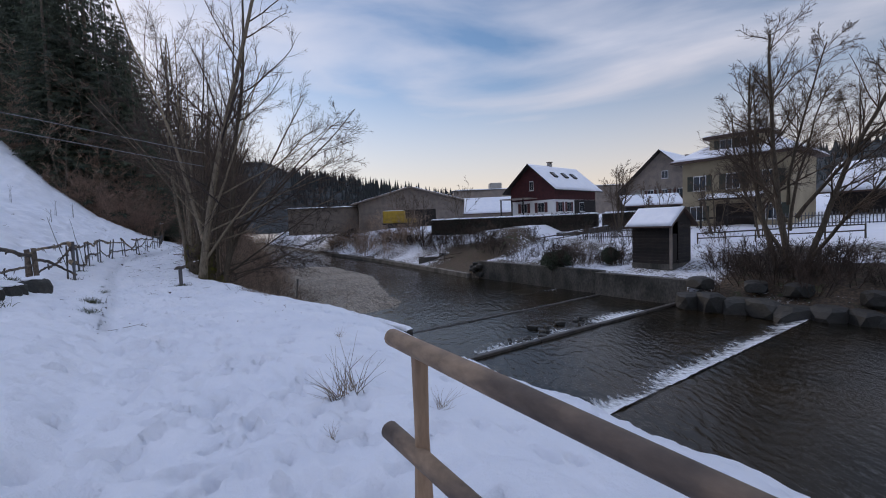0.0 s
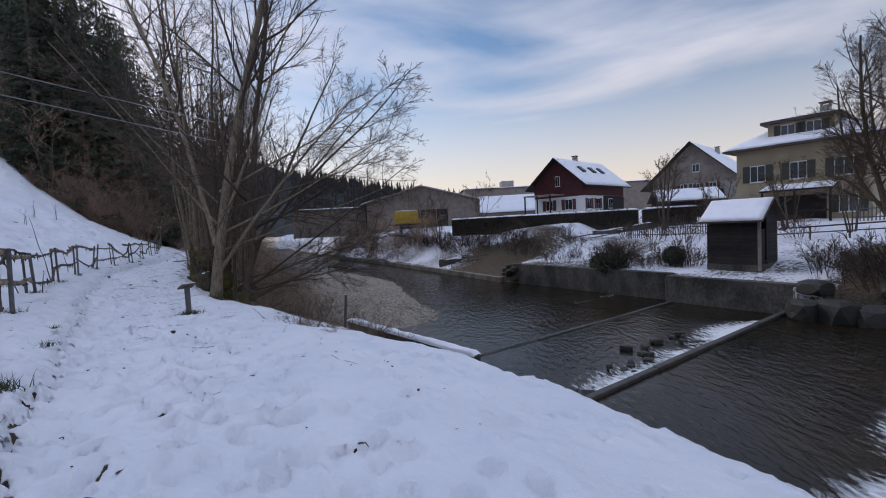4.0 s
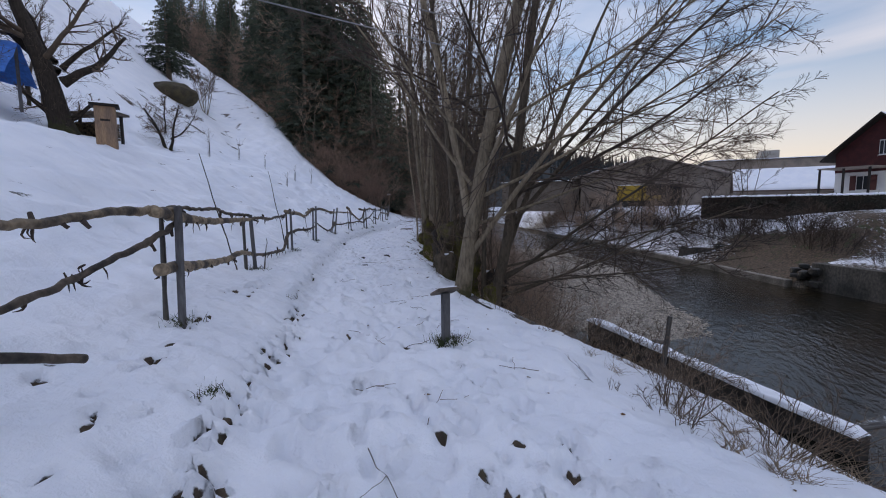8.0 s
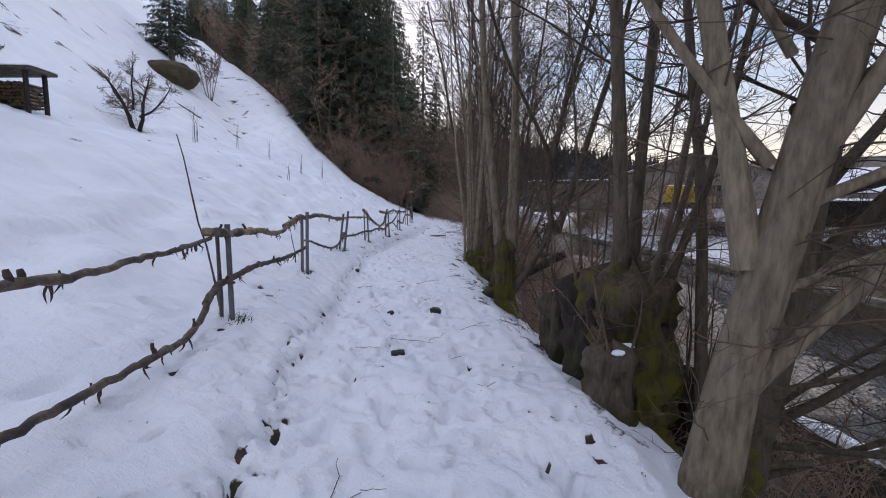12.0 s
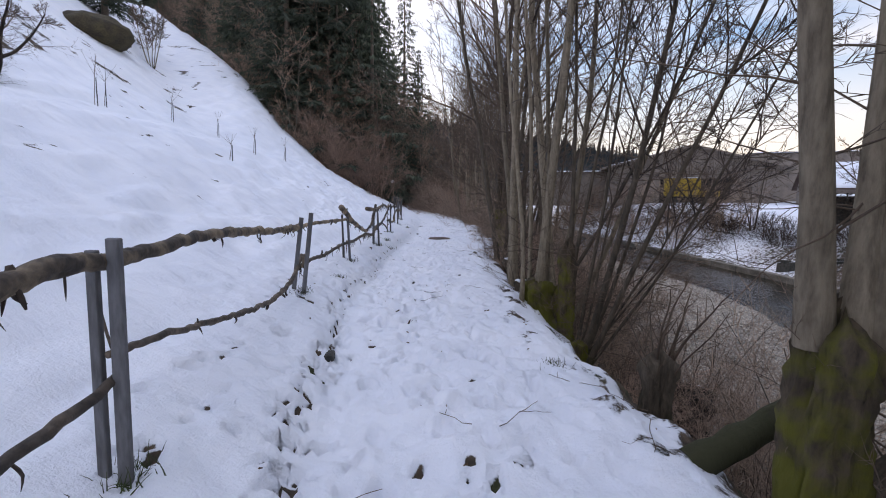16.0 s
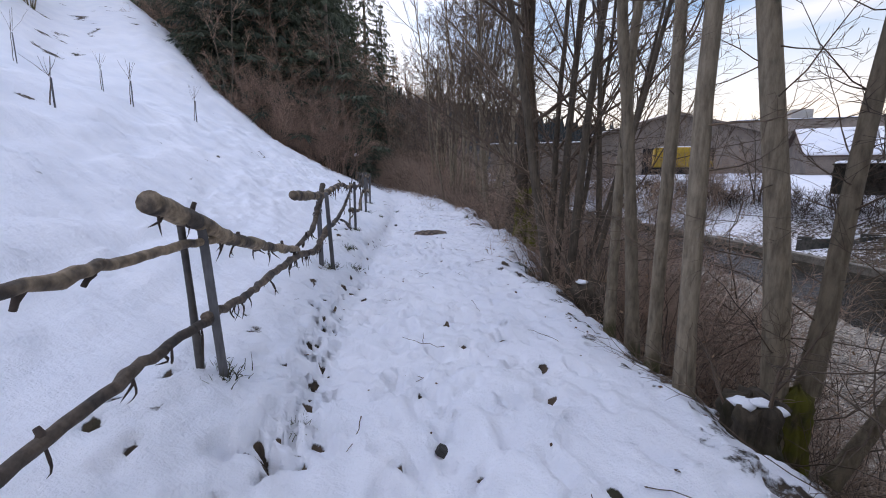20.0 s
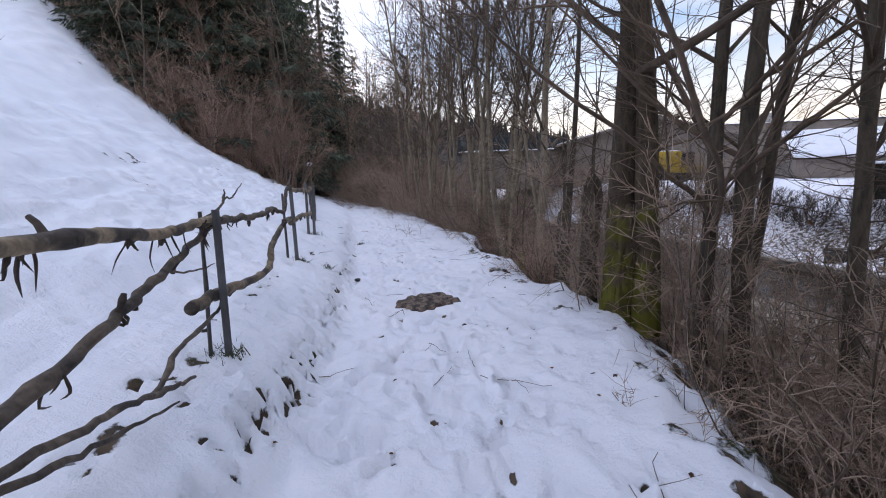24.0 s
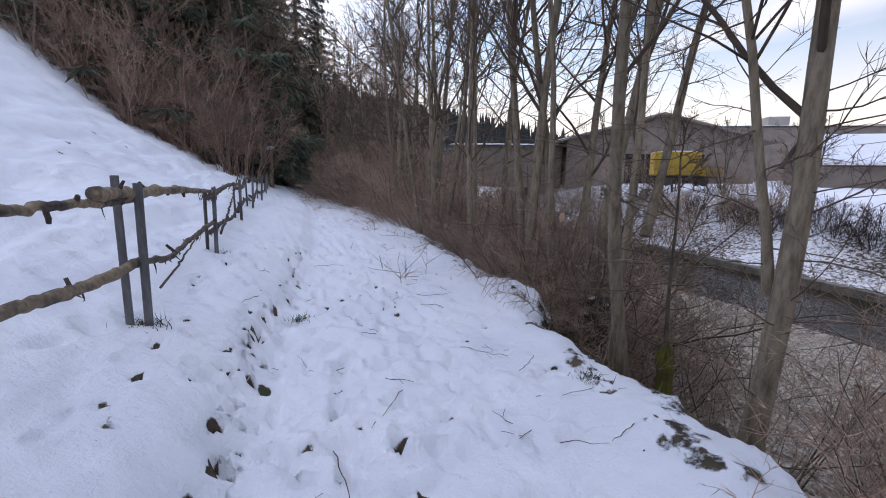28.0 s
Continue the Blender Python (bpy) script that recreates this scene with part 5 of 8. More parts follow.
stemmed_tree(20.5, 1.95, [(0, -0.1, 1.5, 0.06, -0.08, 8.5, 0.07), (0.15, 0.1, 1.5, 0.02, 0.04, 8.5, 0.06), (-0.15, 0.2, 1.3, -0.12, 0.3, 7.5, 0.04), (0.25, 0.25, 1.1, 0.2, 0.4, 7, 0.04), (-0.2, -0.1, 1.0, -0.3, 0.1, 6.0, 0.03)], "bare alder regrown from a large gnarled stump", 3, DARK, stool=(0.6, 1.75, 1.3, 0.3), first=0.2, twigs=9)
stemmed_tree(22.7, 2.9, clump(33, 4, 0.3, 0.14, 7.0, 0.028), LB, 33, DARK, twigs=9)
stemmed_tree(24.1, 1.72, [(0.05, -0.1, 1.25, 0.03, -0.06, 10.0, 0.075), (-0.02, 0.05, 1.25, 0.02, 0.02, 10.0, 0.066), (-0.05, 0.13, 1.2, 0.0, 0.05, 10.0, 0.07), (-0.06, 0.12, 0.45, -0.42, 0.62, 1.45, 0.08), (-0.45, 0.66, 1.45, 0.04, -0.02, 1.45, 0.062), (-0.42, 0.62, 2.7, 0.1, -0.38, 5.0, 0.038), (-0.41, 0.63, 2.65, -0.05, 0.24, 6.0, 0.05), (-0.5, 0.72, 1.5, -0.1, 0.3, 7.0, 0.058), (-0.55, 0.8, 1.9, -0.5, 1.2, 4.0, 0.022), (-0.5, 0.75, 2.1, -0.3, 1.7, 3.5, 0.02)], "bare alder with pale stems on a short mossy bole", 5, (M_BARK_PALE, M_BARK, M_DARKTWIG, 3, M_BARK_DARK), stool=(0.27, 1.5, 1.35, 0.15), first=0.28, kids=10)
stemmed_tree(28.2, 2.5, [(0, 0, 0, -0.1, 0.2, 9.5, 0.056), (-0.1, 0.05, 0, -0.33, 0.27, 8.5, 0.042), (0.1, 0.1, 0, -0.02, 0.36, 8.0, 0.034), (0.15, 0, 0, -0.04, 0.1, 8.5, 0.03), (-0.15, 0.1, 0.1, -0.4, 0.5, 6.5, 0.024), (0.05, 0.2, 0.2, -0.15, 0.6, 6.0, 0.02), (0.2, 0.1, 0.1, 0.12, 0.3, 6.5, 0.02), (-0.05, 0.15, 0.3, -0.2, 0.75, 5.0, 0.017)], "bare dark alder stems slanting over the river", 6, (M_BARK_DARK, M_BARK, M_DARKTWIG), stool=(0.2, 0.5), kids=11, sprouts=20)
stemmed_tree(28.95, 2.12, [(0, 0, 0.35, -0.03, 0.06, 11, 0.082), (0.3, -0.02, 0.1, 0.0, 0.0, 9.5, 0.04), (-0.05, -0.3, 0.2, -0.01, -0.01, 9.0, 0.038), (0.15, 0.2, 0.3, 0.08, 0.05, 10, 0.05)], "tall bare alder on a moss-green stool", 7, stool=(0.34, 0.75, 1.5, 0.15), first=0.3)
stemmed_tree(28.7, 2.5, [(0.05, 0.05, 1.5, 0.04, 0.02, 8.5, 0.036), (-0.08, 0.05, 1.4, -0.06, 0.2, 7.5, 0.03), (-0.1, 0.1, 1.4, -0.25, 0.45, 6.5, 0.026)], "thick dark mossy alder bole with thin stems", 77, (M_BARK_DARK, M_BARK, M_DARKTWIG), stool=(0.19, 1.8, 1.3, 0.2), first=0.25)
stemmed_tree(31.6, 2.6, [(-0.9, -0.3, 0, 0.01, 0.0, 11, 0.075), (-0.2, 0.0, 0, 0.01, -0.01, 11, 0.064), (0.2, 0.1, 0, 0.04, -0.04, 11, 0.07), (0.75, 0.2, 0, 0.02, -0.03, 11, 0.065)], "row of straight pale alder stems at the path's edge", 8, first=0.32, kids=11, wig=0.02, sprouts=18)
stemmed_tree(30.5, 3.2, [(0.05, -0.05, 0, 0.05, -0.03, 11, 0.105), (0.0, 0.1, 0.9, -0.03, 0.06, 9.5, 0.075), (-0.2, 0.2, 0.2, -0.2, 0.35, 8, 0.06)], "pale alder with a broad forked trunk", 9, (M_BARK_PALE, M_BARK, M_DARKTWIG), stool=(0.18, 1.0, 1.4), first=0.2, kids=12, sprouts=24)
stemmed_tree(34.5, 3.2, [(0, 0, 0, 0.05, -0.08, 10.5, 0.085), (-0.1, 0.24, 0, -0.03, 0.05, 10.5, 0.08), (0.3, 0.2, 0, 0.08, 0.1, 9.5, 0.065), (-0.4, 0.35, 0, -0.1, 0.2, 9, 0.05), (0, 0.45, 0, 0.0, 0.3, 8.5, 0.045)], "clump of bare dark alder stems behind the brush", 10, DARK, kids=10)
stemmed_tree(36.0, 5.2, [(0, 0, 0, 0.03, 0.0, 10.5, 0.08), (0.2, 0.25, 0, 0.05, 0.15, 9, 0.06)], "bare dark alder low on the bank", 36, DARK, kids=12, first=0.15, sprouts=24)
stemmed_tree(37.88, 4.18, [(0, 0, 0, 0.01, 0.0, 11, 0.17), (-0.2, 0.24, 0, -0.01, 0.01, 11, 0.15)], "thick old alder with mossy bark and dense twigs", 11, (M_MOSS, M_BARK, M_TWIG), stool=(0.25, 1.6, 1.3, 0.05), first=0.16, kids=9, ang=55, twigs=9, sprouts=40)
stemmed_tree(36.9, 4.6, [(0.1, -0.1, 0, 0.0, 0.0, 9.5, 0.085), (-0.15, 0.1, 0, 0.0, 0.02, 10, 0.1), (0.2, 0.5, 0, 0.05, 0.2, 9, 0.07)], "pair of dark alder trunks beside the old mossy trunk", 12, DARK, first=0.12, kids=12, ang=50)
stemmed_tree(38.7, 4.4, [(0.03, 0.02, 1.5, 0.05, 0.02, 2.2, 0.018), (-0.04, 0.0, 1.6, -0.1, -0.1, 1.8, 0.014), (0.0, 0.05, 1.2, 0.25, 0.3, 1.4, 0.012)], "broken knobbly alder stump with thin shoots", 48, DARK, stool=(0.17, 1.95, 1.35, 0.25), kids=5, first=0.1, limb=0.4, fat=0.5, twigs=4, fine=3, sprouts=4, stool_bark=M_BARK_DARK)
stemmed_tree(39.7, 4.68, [(0.05, 0.1, 1.55, 0.03, 0.06, 7.5, 0.05), (0.07, 0.14, 2.1, 0.35, -0.55, 2.6, 0.022), (0.02, 0.02, 1.5, 0.05, 0.02, 2.2, 0.018), (-0.04, 0.0, 1.6, -0.1, -0.1, 1.8, 0.014), (0.0, 0.05, 1.0, 0.5, 0.8, 1.8, 0.014)], "knobbly alder trunk with one thin stem still standing", 49, DARK, stool=(0.17, 1.85, 1.35, 0.12), kids=5, first=0.2, limb=0.35, twigs=5, fine=3, sprouts=3, stool_bark=M_BARK_DARK)
stemmed_tree(43.0, 5.4, [(0, 0, 0, 0.13, -0.19, 11, 0.075), (0.02, 0.08, 1.9, 0.08, 0.35, 8, 0.05), (0.6, 0.3, 0, 0.05, 0.05, 10, 0.06)], "tall pale alder with a side stem on the river bank", 13, first=0.2, kids=14, twigs=13, sprouts=22)
stemmed_tree(42.75, 5.65, [(0, 0, 0.5, 0.05, 0.1, 2.6, 0.03)], "dark broken bole beside the pale alder", 78, DARK, stool=(0.13, 1.1, 1.3, 0.2), kids=9, first=0.3)
stemmed_tree(41.7, 5.4, [(0, 0, 0, -0.02, 0.02, 11, 0.095), (0.05, 0.08, 1.7, 0.02, -0.1, 6, 0.04)], "bare alder above the gravel bar", 14, first=0.18, kids=15, twigs=13, sprouts=24)
stemmed_tree(45.8, 5.9, [(0, 0, 0, 0, 0.02, 11, 0.09), (0.3, 0.1, 0, 0.05, -0.05, 10.5, 0.08), (0.6, 0.3, 0, 0.1, 0.1, 10, 0.07)], "pair of slender bare alders beside the path", 15, first=0.2, kids=13, twigs=12)
for i, (u, v) in enumerate(((45.0, 6.2), (48.6, 6.4), (50.8, 6.0), (53.0, 7.0), (55.5, 6.6), (58.5, 7.2), (62, 7.4), (66, 7.8), (71, 8.0), (76, 8.2))):
    stemmed_tree(u, v, clump(60 + i, 4, 0.35, 0.16, 11, 0.085), LB, 60 + i, first=0.2, twigs=9, kids=11, fat=1.7)


def snow_blob(parent, x, y, z, r, seed):
    b = bmesh.new()
    bmesh.ops.create_icosphere(b, subdivisions=2, radius=1)
    for q in b.verts:
        k = 1 + 0.35 * noise.noise(q.co * 1.8 + Vector((seed, 0, 0)))
        q.co = Vector((q.co.x * r * k + x, q.co.y * r * 0.8 * k + y, q.co.z * r * 0.4 * k + z))
    for f in b.faces:
        f.smooth = True
    part("snow", b, M_SNOW, parent, "patch of white snow")


def pollard(u, v, r, h, seed, label, shoots=7):
    """A gnarled stump with a knobbly head, snow on it and thin shoots."""
    z = ground_z(u, v)
    t = thing("stump", label, "stump", Matrix.Translation(W(u, v, z - 0.1)))
    piece("body", raw_mesh("body", *bole_mesh(seed, r * 0.8, h, 1.3, 0.35), M_BARK_BLACK if h > 1 else M_BARK_DARK), t)
    rng = random.Random(seed)
    for i in range(3):
        a = rng.uniform(0, 6.3)
        snow_blob(t, math.cos(a) * r * 0.5, math.sin(a) * r * 0.5, h * rng.uniform(0.75, 0.97), r * rng.uniform(0.18, 0.36), seed + i)
    if shoots:
        q = np.random.default_rng(seed)
        st = clump(seed, shoots, r * 0.6, 0.5, h * 1.1, 0.016)
        P = np.array([(s_[0], s_[1], h * q.uniform(0.4, 0.9)) for s_ in st])
        D = unit(np.array([(s_[3], s_[4], 1.0) for s_ in st]))
        lv = grow(q, P, D, np.array([s_[5] for s_ in st]), np.array([s_[6] for s_ in st]), [dict(N=8, wig=0.09, lift=0.02, kids=5, ang=45, len=0.4, rad=0.6, first=0.1, rmin=0.005), dict(N=4, wig=0.1, lift=0)])
        tagged(piece("crown", raw_mesh("crown", *tubes(lv, [4, 3]), M_TWIG), t), kind="stuff")
    return t


for i, (u, v, r, h) in enumerate(((20.15, 1.6, 0.26, 0.75), (20.75, 1.75, 0.36, 1.35), (21.6, 1.75, 0.28, 0.9), (20.9, 2.9, 0.35, 1.5), (22.4, 2.1, 0.25, 0.6), (25.85, 2.05, 0.17, 0.9), (28.3, 4.6, 0.36, 1.3), (30.2, 2.35, 0.24, 0.55), (33.4, 3.2, 0.25, 0.8), (44.2, 6.0, 0.2, 1.2))):
    pollard(u, v, r, h, 700 + i * 7, "gnarled dark alder stump with patches of snow on the bank", 9 if h > 0.8 else 5)


def fallen_log():
    """A broken trunk lying from the bank's edge out over the slope, two stubs still on it."""
    q = np.random.default_rng(91)
    t = thing("fallen_log", "dark broken alder trunk lying over the bank's edge", "log")
    a, b = W(24.75, 1.5, ground_z(24.75, 1.5) + 0.0), W(24.55, 3.0, 0.62)
    piece("trunk", stick_mesh("trunk", [rod(a, b, 0.1, 0.07, q, 0.03, 14, 12)], M_BARK_BLACK), t)
    for k, h in ((0.45, 0.55), (0.75, 0.8)):
        c = [x + (y - x) * k for x, y in zip(a, b)]
        piece("stub", stick_mesh("stub", [rod(c, (c[0] + 0.1, c[1] + 0.12, c[2] + h), 0.022, 0.008, q, 0.04, 8, 6)], M_BARK_DARK), t)


fallen_log()


def shrub_mesh(seed, n, h, spread, r, kids=7, twigs=6, lean=0.55, rmin=0.005, split=False):
    rng = np.random.default_rng(seed)
    a = rng.uniform(0, 2 * np.pi, n)
    q = rng.uniform(0.1, 1, n)
    P = np.stack([np.cos(a) * spread * 0.5 * q, np.sin(a) * spread * 0.5 * q, np.full(n, -0.1)], 1)
    D = unit(np.stack([np.cos(a) * lean * q, np.sin(a) * lean * q, np.ones(n)], 1) + rng.normal(0, 0.1, (n, 3)))
    lv = grow(rng, P, D, h * rng.uniform(0.6, 1.1, n), r * rng.uniform(0.6, 1.1, n), [
        dict(N=6, wig=0.1, lift=0.02, kids=kids, ang=35, len=0.5, rad=0.6, first=0.12, rmin=rmin * 1.3),
        dict(N=4, wig=0.14, lift=0.02, kids=twigs, ang=42, len=0.6, rad=0.65, first=0.1, rmin=rmin),
        dict(N=3, wig=0.18, lift=0.0)])
    return (tubes(lv[:1], (4,)), tubes(lv[1:], (3, 3))) if split else tubes(lv, (3, 3, 3))


def bush_pair(a, stems, twigs):
    """Stems and twigs of a bush, to be shared by many."""
    stem, crown = shrub_mesh(*a, split=True)
    return raw_mesh("stem", *stem, stems), raw_mesh("crown", *crown, twigs)


SHRUBS = [bush_pair((100 + i, 20, 2.2, 1.6, 0.014, 6, 5, 0.55, 0.006), M_BRUSH, M_BRUSH) for i in range(4)]
THICKET = [bush_pair((120 + i, 24, 4.8, 3.2, 0.032, 7, 5, 0.4, 0.012), M_BRUSH, M_BRUSH) for i in range(4)]
LITTER = [bush_pair((140 + i, 16, 1.6, 1.5, 0.014, 5, 3, 2.2, 0.006), M_TWIG, M_TWIG) for i in range(3)]
WISPS = [bush_pair((180 + i, 9, 4.2, 1.6, 0.02, 12, 6, 0.35, 0.0055), M_BARK, M_BRUSH) for i in range(4)]
FINE = [bush_pair((190 + i, 8, 2.6, 0.9, 0.011, 12, 7, 0.5, 0.0042), M_BARK, M_BRUSH) for i in range(4)]
SCRUB = [bush_pair((150 + i, 18, 4.6, 4.2, 0.03, 8, 6, 0.75, 0.011), M_EDGE, M_EDGE) for i in range(3)]


def tangle_pair(seed, n, h, spread, r, kids, twigs, lean, rmin, leaves):
    """Stems and twigs of an arching, tangled bush, a few dead leaves still on it."""
    rng = np.random.default_rng(seed)
    a, q = rng.uniform(0, 2 * np.pi, n), rng.uniform(0.05, 1, n)
    P = np.stack([np.cos(a) * spread * 0.5 * q, np.sin(a) * spread * 0.5 * q, np.full(n, -0.12)], 1)
    b = a + rng.normal(0, 0.9, n)
    D = unit(np.stack([np.cos(b) * lean, np.sin(b) * lean, np.ones(n)], 1) + rng.normal(0, 0.25, (n, 3)))
    lv = grow(rng, P, D, h * rng.uniform(0.5, 1.2, n), r * rng.uniform(0.5, 1.2, n), [
        dict(N=9, wig=0.15, lift=-0.015, kids=kids, ang=52, len=0.5, rad=0.6, first=0.1, rmin=rmin * 1.4),
        dict(N=6, wig=0.2, lift=-0.02, kids=twigs, ang=55, len=0.55, rad=0.65, first=0.1, rmin=rmin),
        dict(N=4, wig=0.22, lift=-0.02)])
    tips = lv[1][0].reshape(-1, 3)[rng.choice(lv[1][0].shape[0] * 6, leaves, replace=False)]
    x, y = unit(rng.normal(0, 1, (leaves, 3))) * 0.045, unit(rng.normal(0, 1, (leaves, 3))) * 0.022
    LV = np.stack([tips, tips + x + y, tips + 2 * x, tips + x - y], 1).reshape(-1, 3)
    return raw_mesh("stem", *tubes(lv[:1], (5,)), M_TWIG), raw_mesh("crown", *tubes(lv[1:], (3, 3)), (M_BRUSH, M_BRUSH, M_EDGE)[seed % 3]), raw_mesh("dead_leaves", LV, np.arange(leaves * 4).reshape(leaves, 4), M_TANLEAF, False)


TANGLE = [tangle_pair(220 + i, 24, 2.4, 1.7, 0.017, 9, 6, 0.42, 0.0042, 34) for i in range(5)]
HEDGEROW = [tangle_pair(240 + i, 34, 3.3, 2.4, 0.02, 10, 6, 0.38, 0.007, 20) for i in range(4)]
FARBUSH = [bush_pair((160 + i, 18, 2.0, 1.8, 0.022, 6, 4, 0.7, 0.011), M_DARKTWIG, M_DARKTWIG) for i in range(3)]


def shrub(u, v, size, meshes, i, label, z=None, group="", name="shrub", sz=1.0):
    z = ground_z(u, v) if z is None else z
    m = Matrix.Translation(W(u, v, z - 0.05)) @ Matrix.Rotation(i * 2.4, 4, "Z") @ Matrix.Diagonal((size, size, size * sz, 1))
    pick = meshes[i % len(meshes)]
    if isinstance(pick, tuple):
        t = thing(name, label, "sapling" if name == "young_alder" else "shrub", m, group)
        for part_name, me in zip(("stem", "crown", "dead_leaves"), pick):
            tagged(piece(part_name, me, t), kind="stuff")
        return t
    ob = new(name, pick)
    ob.matrix_world = m
    return tagged(ob, label, "shrub", group)


rs = random.Random(8)
k = 0
# low twigs and fallen branches on the slope below the path
for i in range(26):
    u = 18.8 + i * 0.72 + rs.uniform(-0.3, 0.3)
    shrub(u, float(path_v(u)) + rs.uniform(4.0, 6.8), rs.uniform(0.6, 1.1), LITTER, k, "tangle of fallen bare twigs on the river bank", group="bank twigs", name="brushwood")
    k += 1
for i in range(11):
    u = 20.0 + i * 1.4 + rs.uniform(-0.3, 0.3)
    shrub(u, float(path_v(u)) + rs.uniform(3.6, 6.0), rs.uniform(0.45, 0.85), SHRUBS, k, "low bare brown shrub on the river bank", group="bank brush")
    k += 1
for i in range(40):
    u = 20.5 + i * 0.9 + rs.uniform(-0.3, 0.3) if i < 28 else 35.5 + (i - 28) * 0.38
    shrub(u, float(path_v(u)) + (rs.uniform(3.6, 7.2) if i < 28 else rs.uniform(2.5, 5.0)), rs.uniform(0.5, 0.9), WISPS if i < 28 else FINE, k, "slender bare sapling growth with fine twigs on the bank", group="bank saplings", name="young_alder")
    k += 1
for i in range(6):
    u = 36.2 + i * 0.6
    shrub(u, float(path_v(u)) + rs.uniform(2.5, 4.3), rs.uniform(0.7, 1.25), FINE, k, "slender bare sapling growth with fine twigs on the bank", group="bank saplings", name="young_alder")
    k += 1
# the dense brown thicket that lines the far part of the path
for i in range(46):
    u = 35.0 + i * 0.34 + rs.uniform(-0.2, 0.2)
    if 39.0 < u < 43.4:
        continue
    shrub(u, float(path_v(u)) + rs.uniform(3.1, 4.1) + (0.4 if u < 38.5 else 0.0), rs.uniform(0.42, 0.72) * (0.75 if u < 44 else 1.0), TANGLE, k, "tangled bare brown bush with a few withered leaves beside the path", group="path thicket")
    k += 1
for i in range(64):
    u = 44.5 + i * 0.5 + rs.uniform(-0.3, 0.3)
    shrub(u, float(path_v(u)) + rs.uniform(3.0, 4.8), rs.uniform(0.65, 1.05) * min(1.35, 0.8 + (u - 45) * 0.03), HEDGEROW, k, "tall tangled brown thicket beside the path", group="tall thicket")
    k += 1
for i in range(34):
    u = 60 + i * 0.9 + rs.uniform(-0.3, 0.3)
    shrub(u, float(path_v(u)) + rs.uniform(3.0, 5.5), rs.uniform(1.2, 1.8), HEDGEROW, k, "tall tangled brown thicket beside the path", group="tall thicket")
    k += 1
for i in range(26):
    u = (34.6 + i * 0.3 if i < 8 else 45.0 + (i - 8) * 0.45) + rs.uniform(-0.25, 0.25)
    shrub(u, float(path_v(u)) + rs.uniform(3.9, 5.6), rs.uniform(1.0, 1.5), TANGLE, k, "tall tangled bare brown bush rising from the foot of the bank", group="bank brush")
    k += 1
# brambles and brush on the slope between the path and the gravel bar
for i in range(40):
    u = 27.5 + i * 0.32 + rs.uniform(-0.3, 0.3)
    if u < 31.5 or 38.6 < u:
        continue
    shrub(u, float(path_v(u)) + rs.uniform(3.5, 5.8) + (0.3 if u < 31 else 0.0), rs.uniform(0.42, 0.78), TANGLE, k, "tangled bare brown bush with a few withered leaves on the bank", group="bank brush")
    k += 1
for i, (u, d, q) in enumerate(((34.3, 3.0, 0.7), (34.9, 2.95, 0.75), (35.4, 3.1, 0.8), (35.9, 3.1, 0.65), (33.6, 3.3, 0.6), (33.0, 3.2, 0.8), (32.4, 3.4, 0.7), (20.8, 3.2, 0.6), (22.2, 3.0, 0.6), (23.0, 3.4, 0.7), (21.4, 3.8, 0.7), (19.9, 3.6, 0.6))):
    shrub(u, float(path_v(u)) + d, q, TANGLE, k + i, "tangled bare brown bush with a few withered leaves on the bank", group="bank brush")
# bushes of many arching stems at the foot of the last alders
ARCHED = [tangle_pair(260 + i, 44, 2.4, 0.7, 0.014, 7, 5, 0.3, 0.004, 16) for i in range(2)]
for i, (u, v, q) in enumerate(((40.14, 4.55, 0.6), (25.2, 2.8, 0.45), (27.3, 3.1, 0.5))):
    shrub(u, v, q, ARCHED, i, "bare brown bush of many arching stems on the bank's edge", group="arching bushes")
# brush on the far bank
for i in range(46):
    u = 36.5 + i * 0.85 + rs.uniform(-0.5, 0.5)
    v = float(np.interp(u, RIGHT_U, RIGHT_V)) + rs.uniform(3.4, 5.8)
    shrub(u, v, rs.uniform(0.6, 1.2), FARBUSH, k, "bare brown shrub on the snowy far bank", group="far bank shrubs", name="bank_bush")
    k += 1
for i in range(22):
    u = 60 + i * 1.8
    v = float(np.interp(u, RIGHT_U, RIGHT_V)) + rs.uniform(0.5, 9)
    shrub(u, v, rs.uniform(0.6, 1.1), THICKET, k, "tall bare brush along the far river bank", group="far bank brush")
    k += 1
for u, v, s in ((25.3, 30.2, 1.0), (24.6, 29.9, 1.2), (26.0, 30.0, 0.9), (25.0, 30.4, 1.1), (24.9, 30.1, 1.0), (21.8, 31.6, 1.0), (21.0, 32.5, 1.0), (22.4, 32.2, 0.9), (20.4, 31.8, 0.8), (31, 33, 0.6), (28.5, 34.5, 0.6), (33, 36, 0.7), (36, 38, 0.7), (11.5, 29, 1.0), (10.2, 28.6, 1.2), (8.9, 28.8, 1.2), (7.4, 28.6, 1.0), (6, 29, 0.9), (3, 28.8, 0.8), (9.5, 29.8, 1.3), (12.6, 30.5, 0.9), (19.5, 38, 1.0), (16, 39, 1.0), (24, 38.5, 1.2), (27, 39, 1.2), (30, 40, 1.0)):
    shrub(u, v, s, FARBUSH, k, "dense dark bare bush on the far bank", group="wall bushes", name="bank_bush")
    k += 1


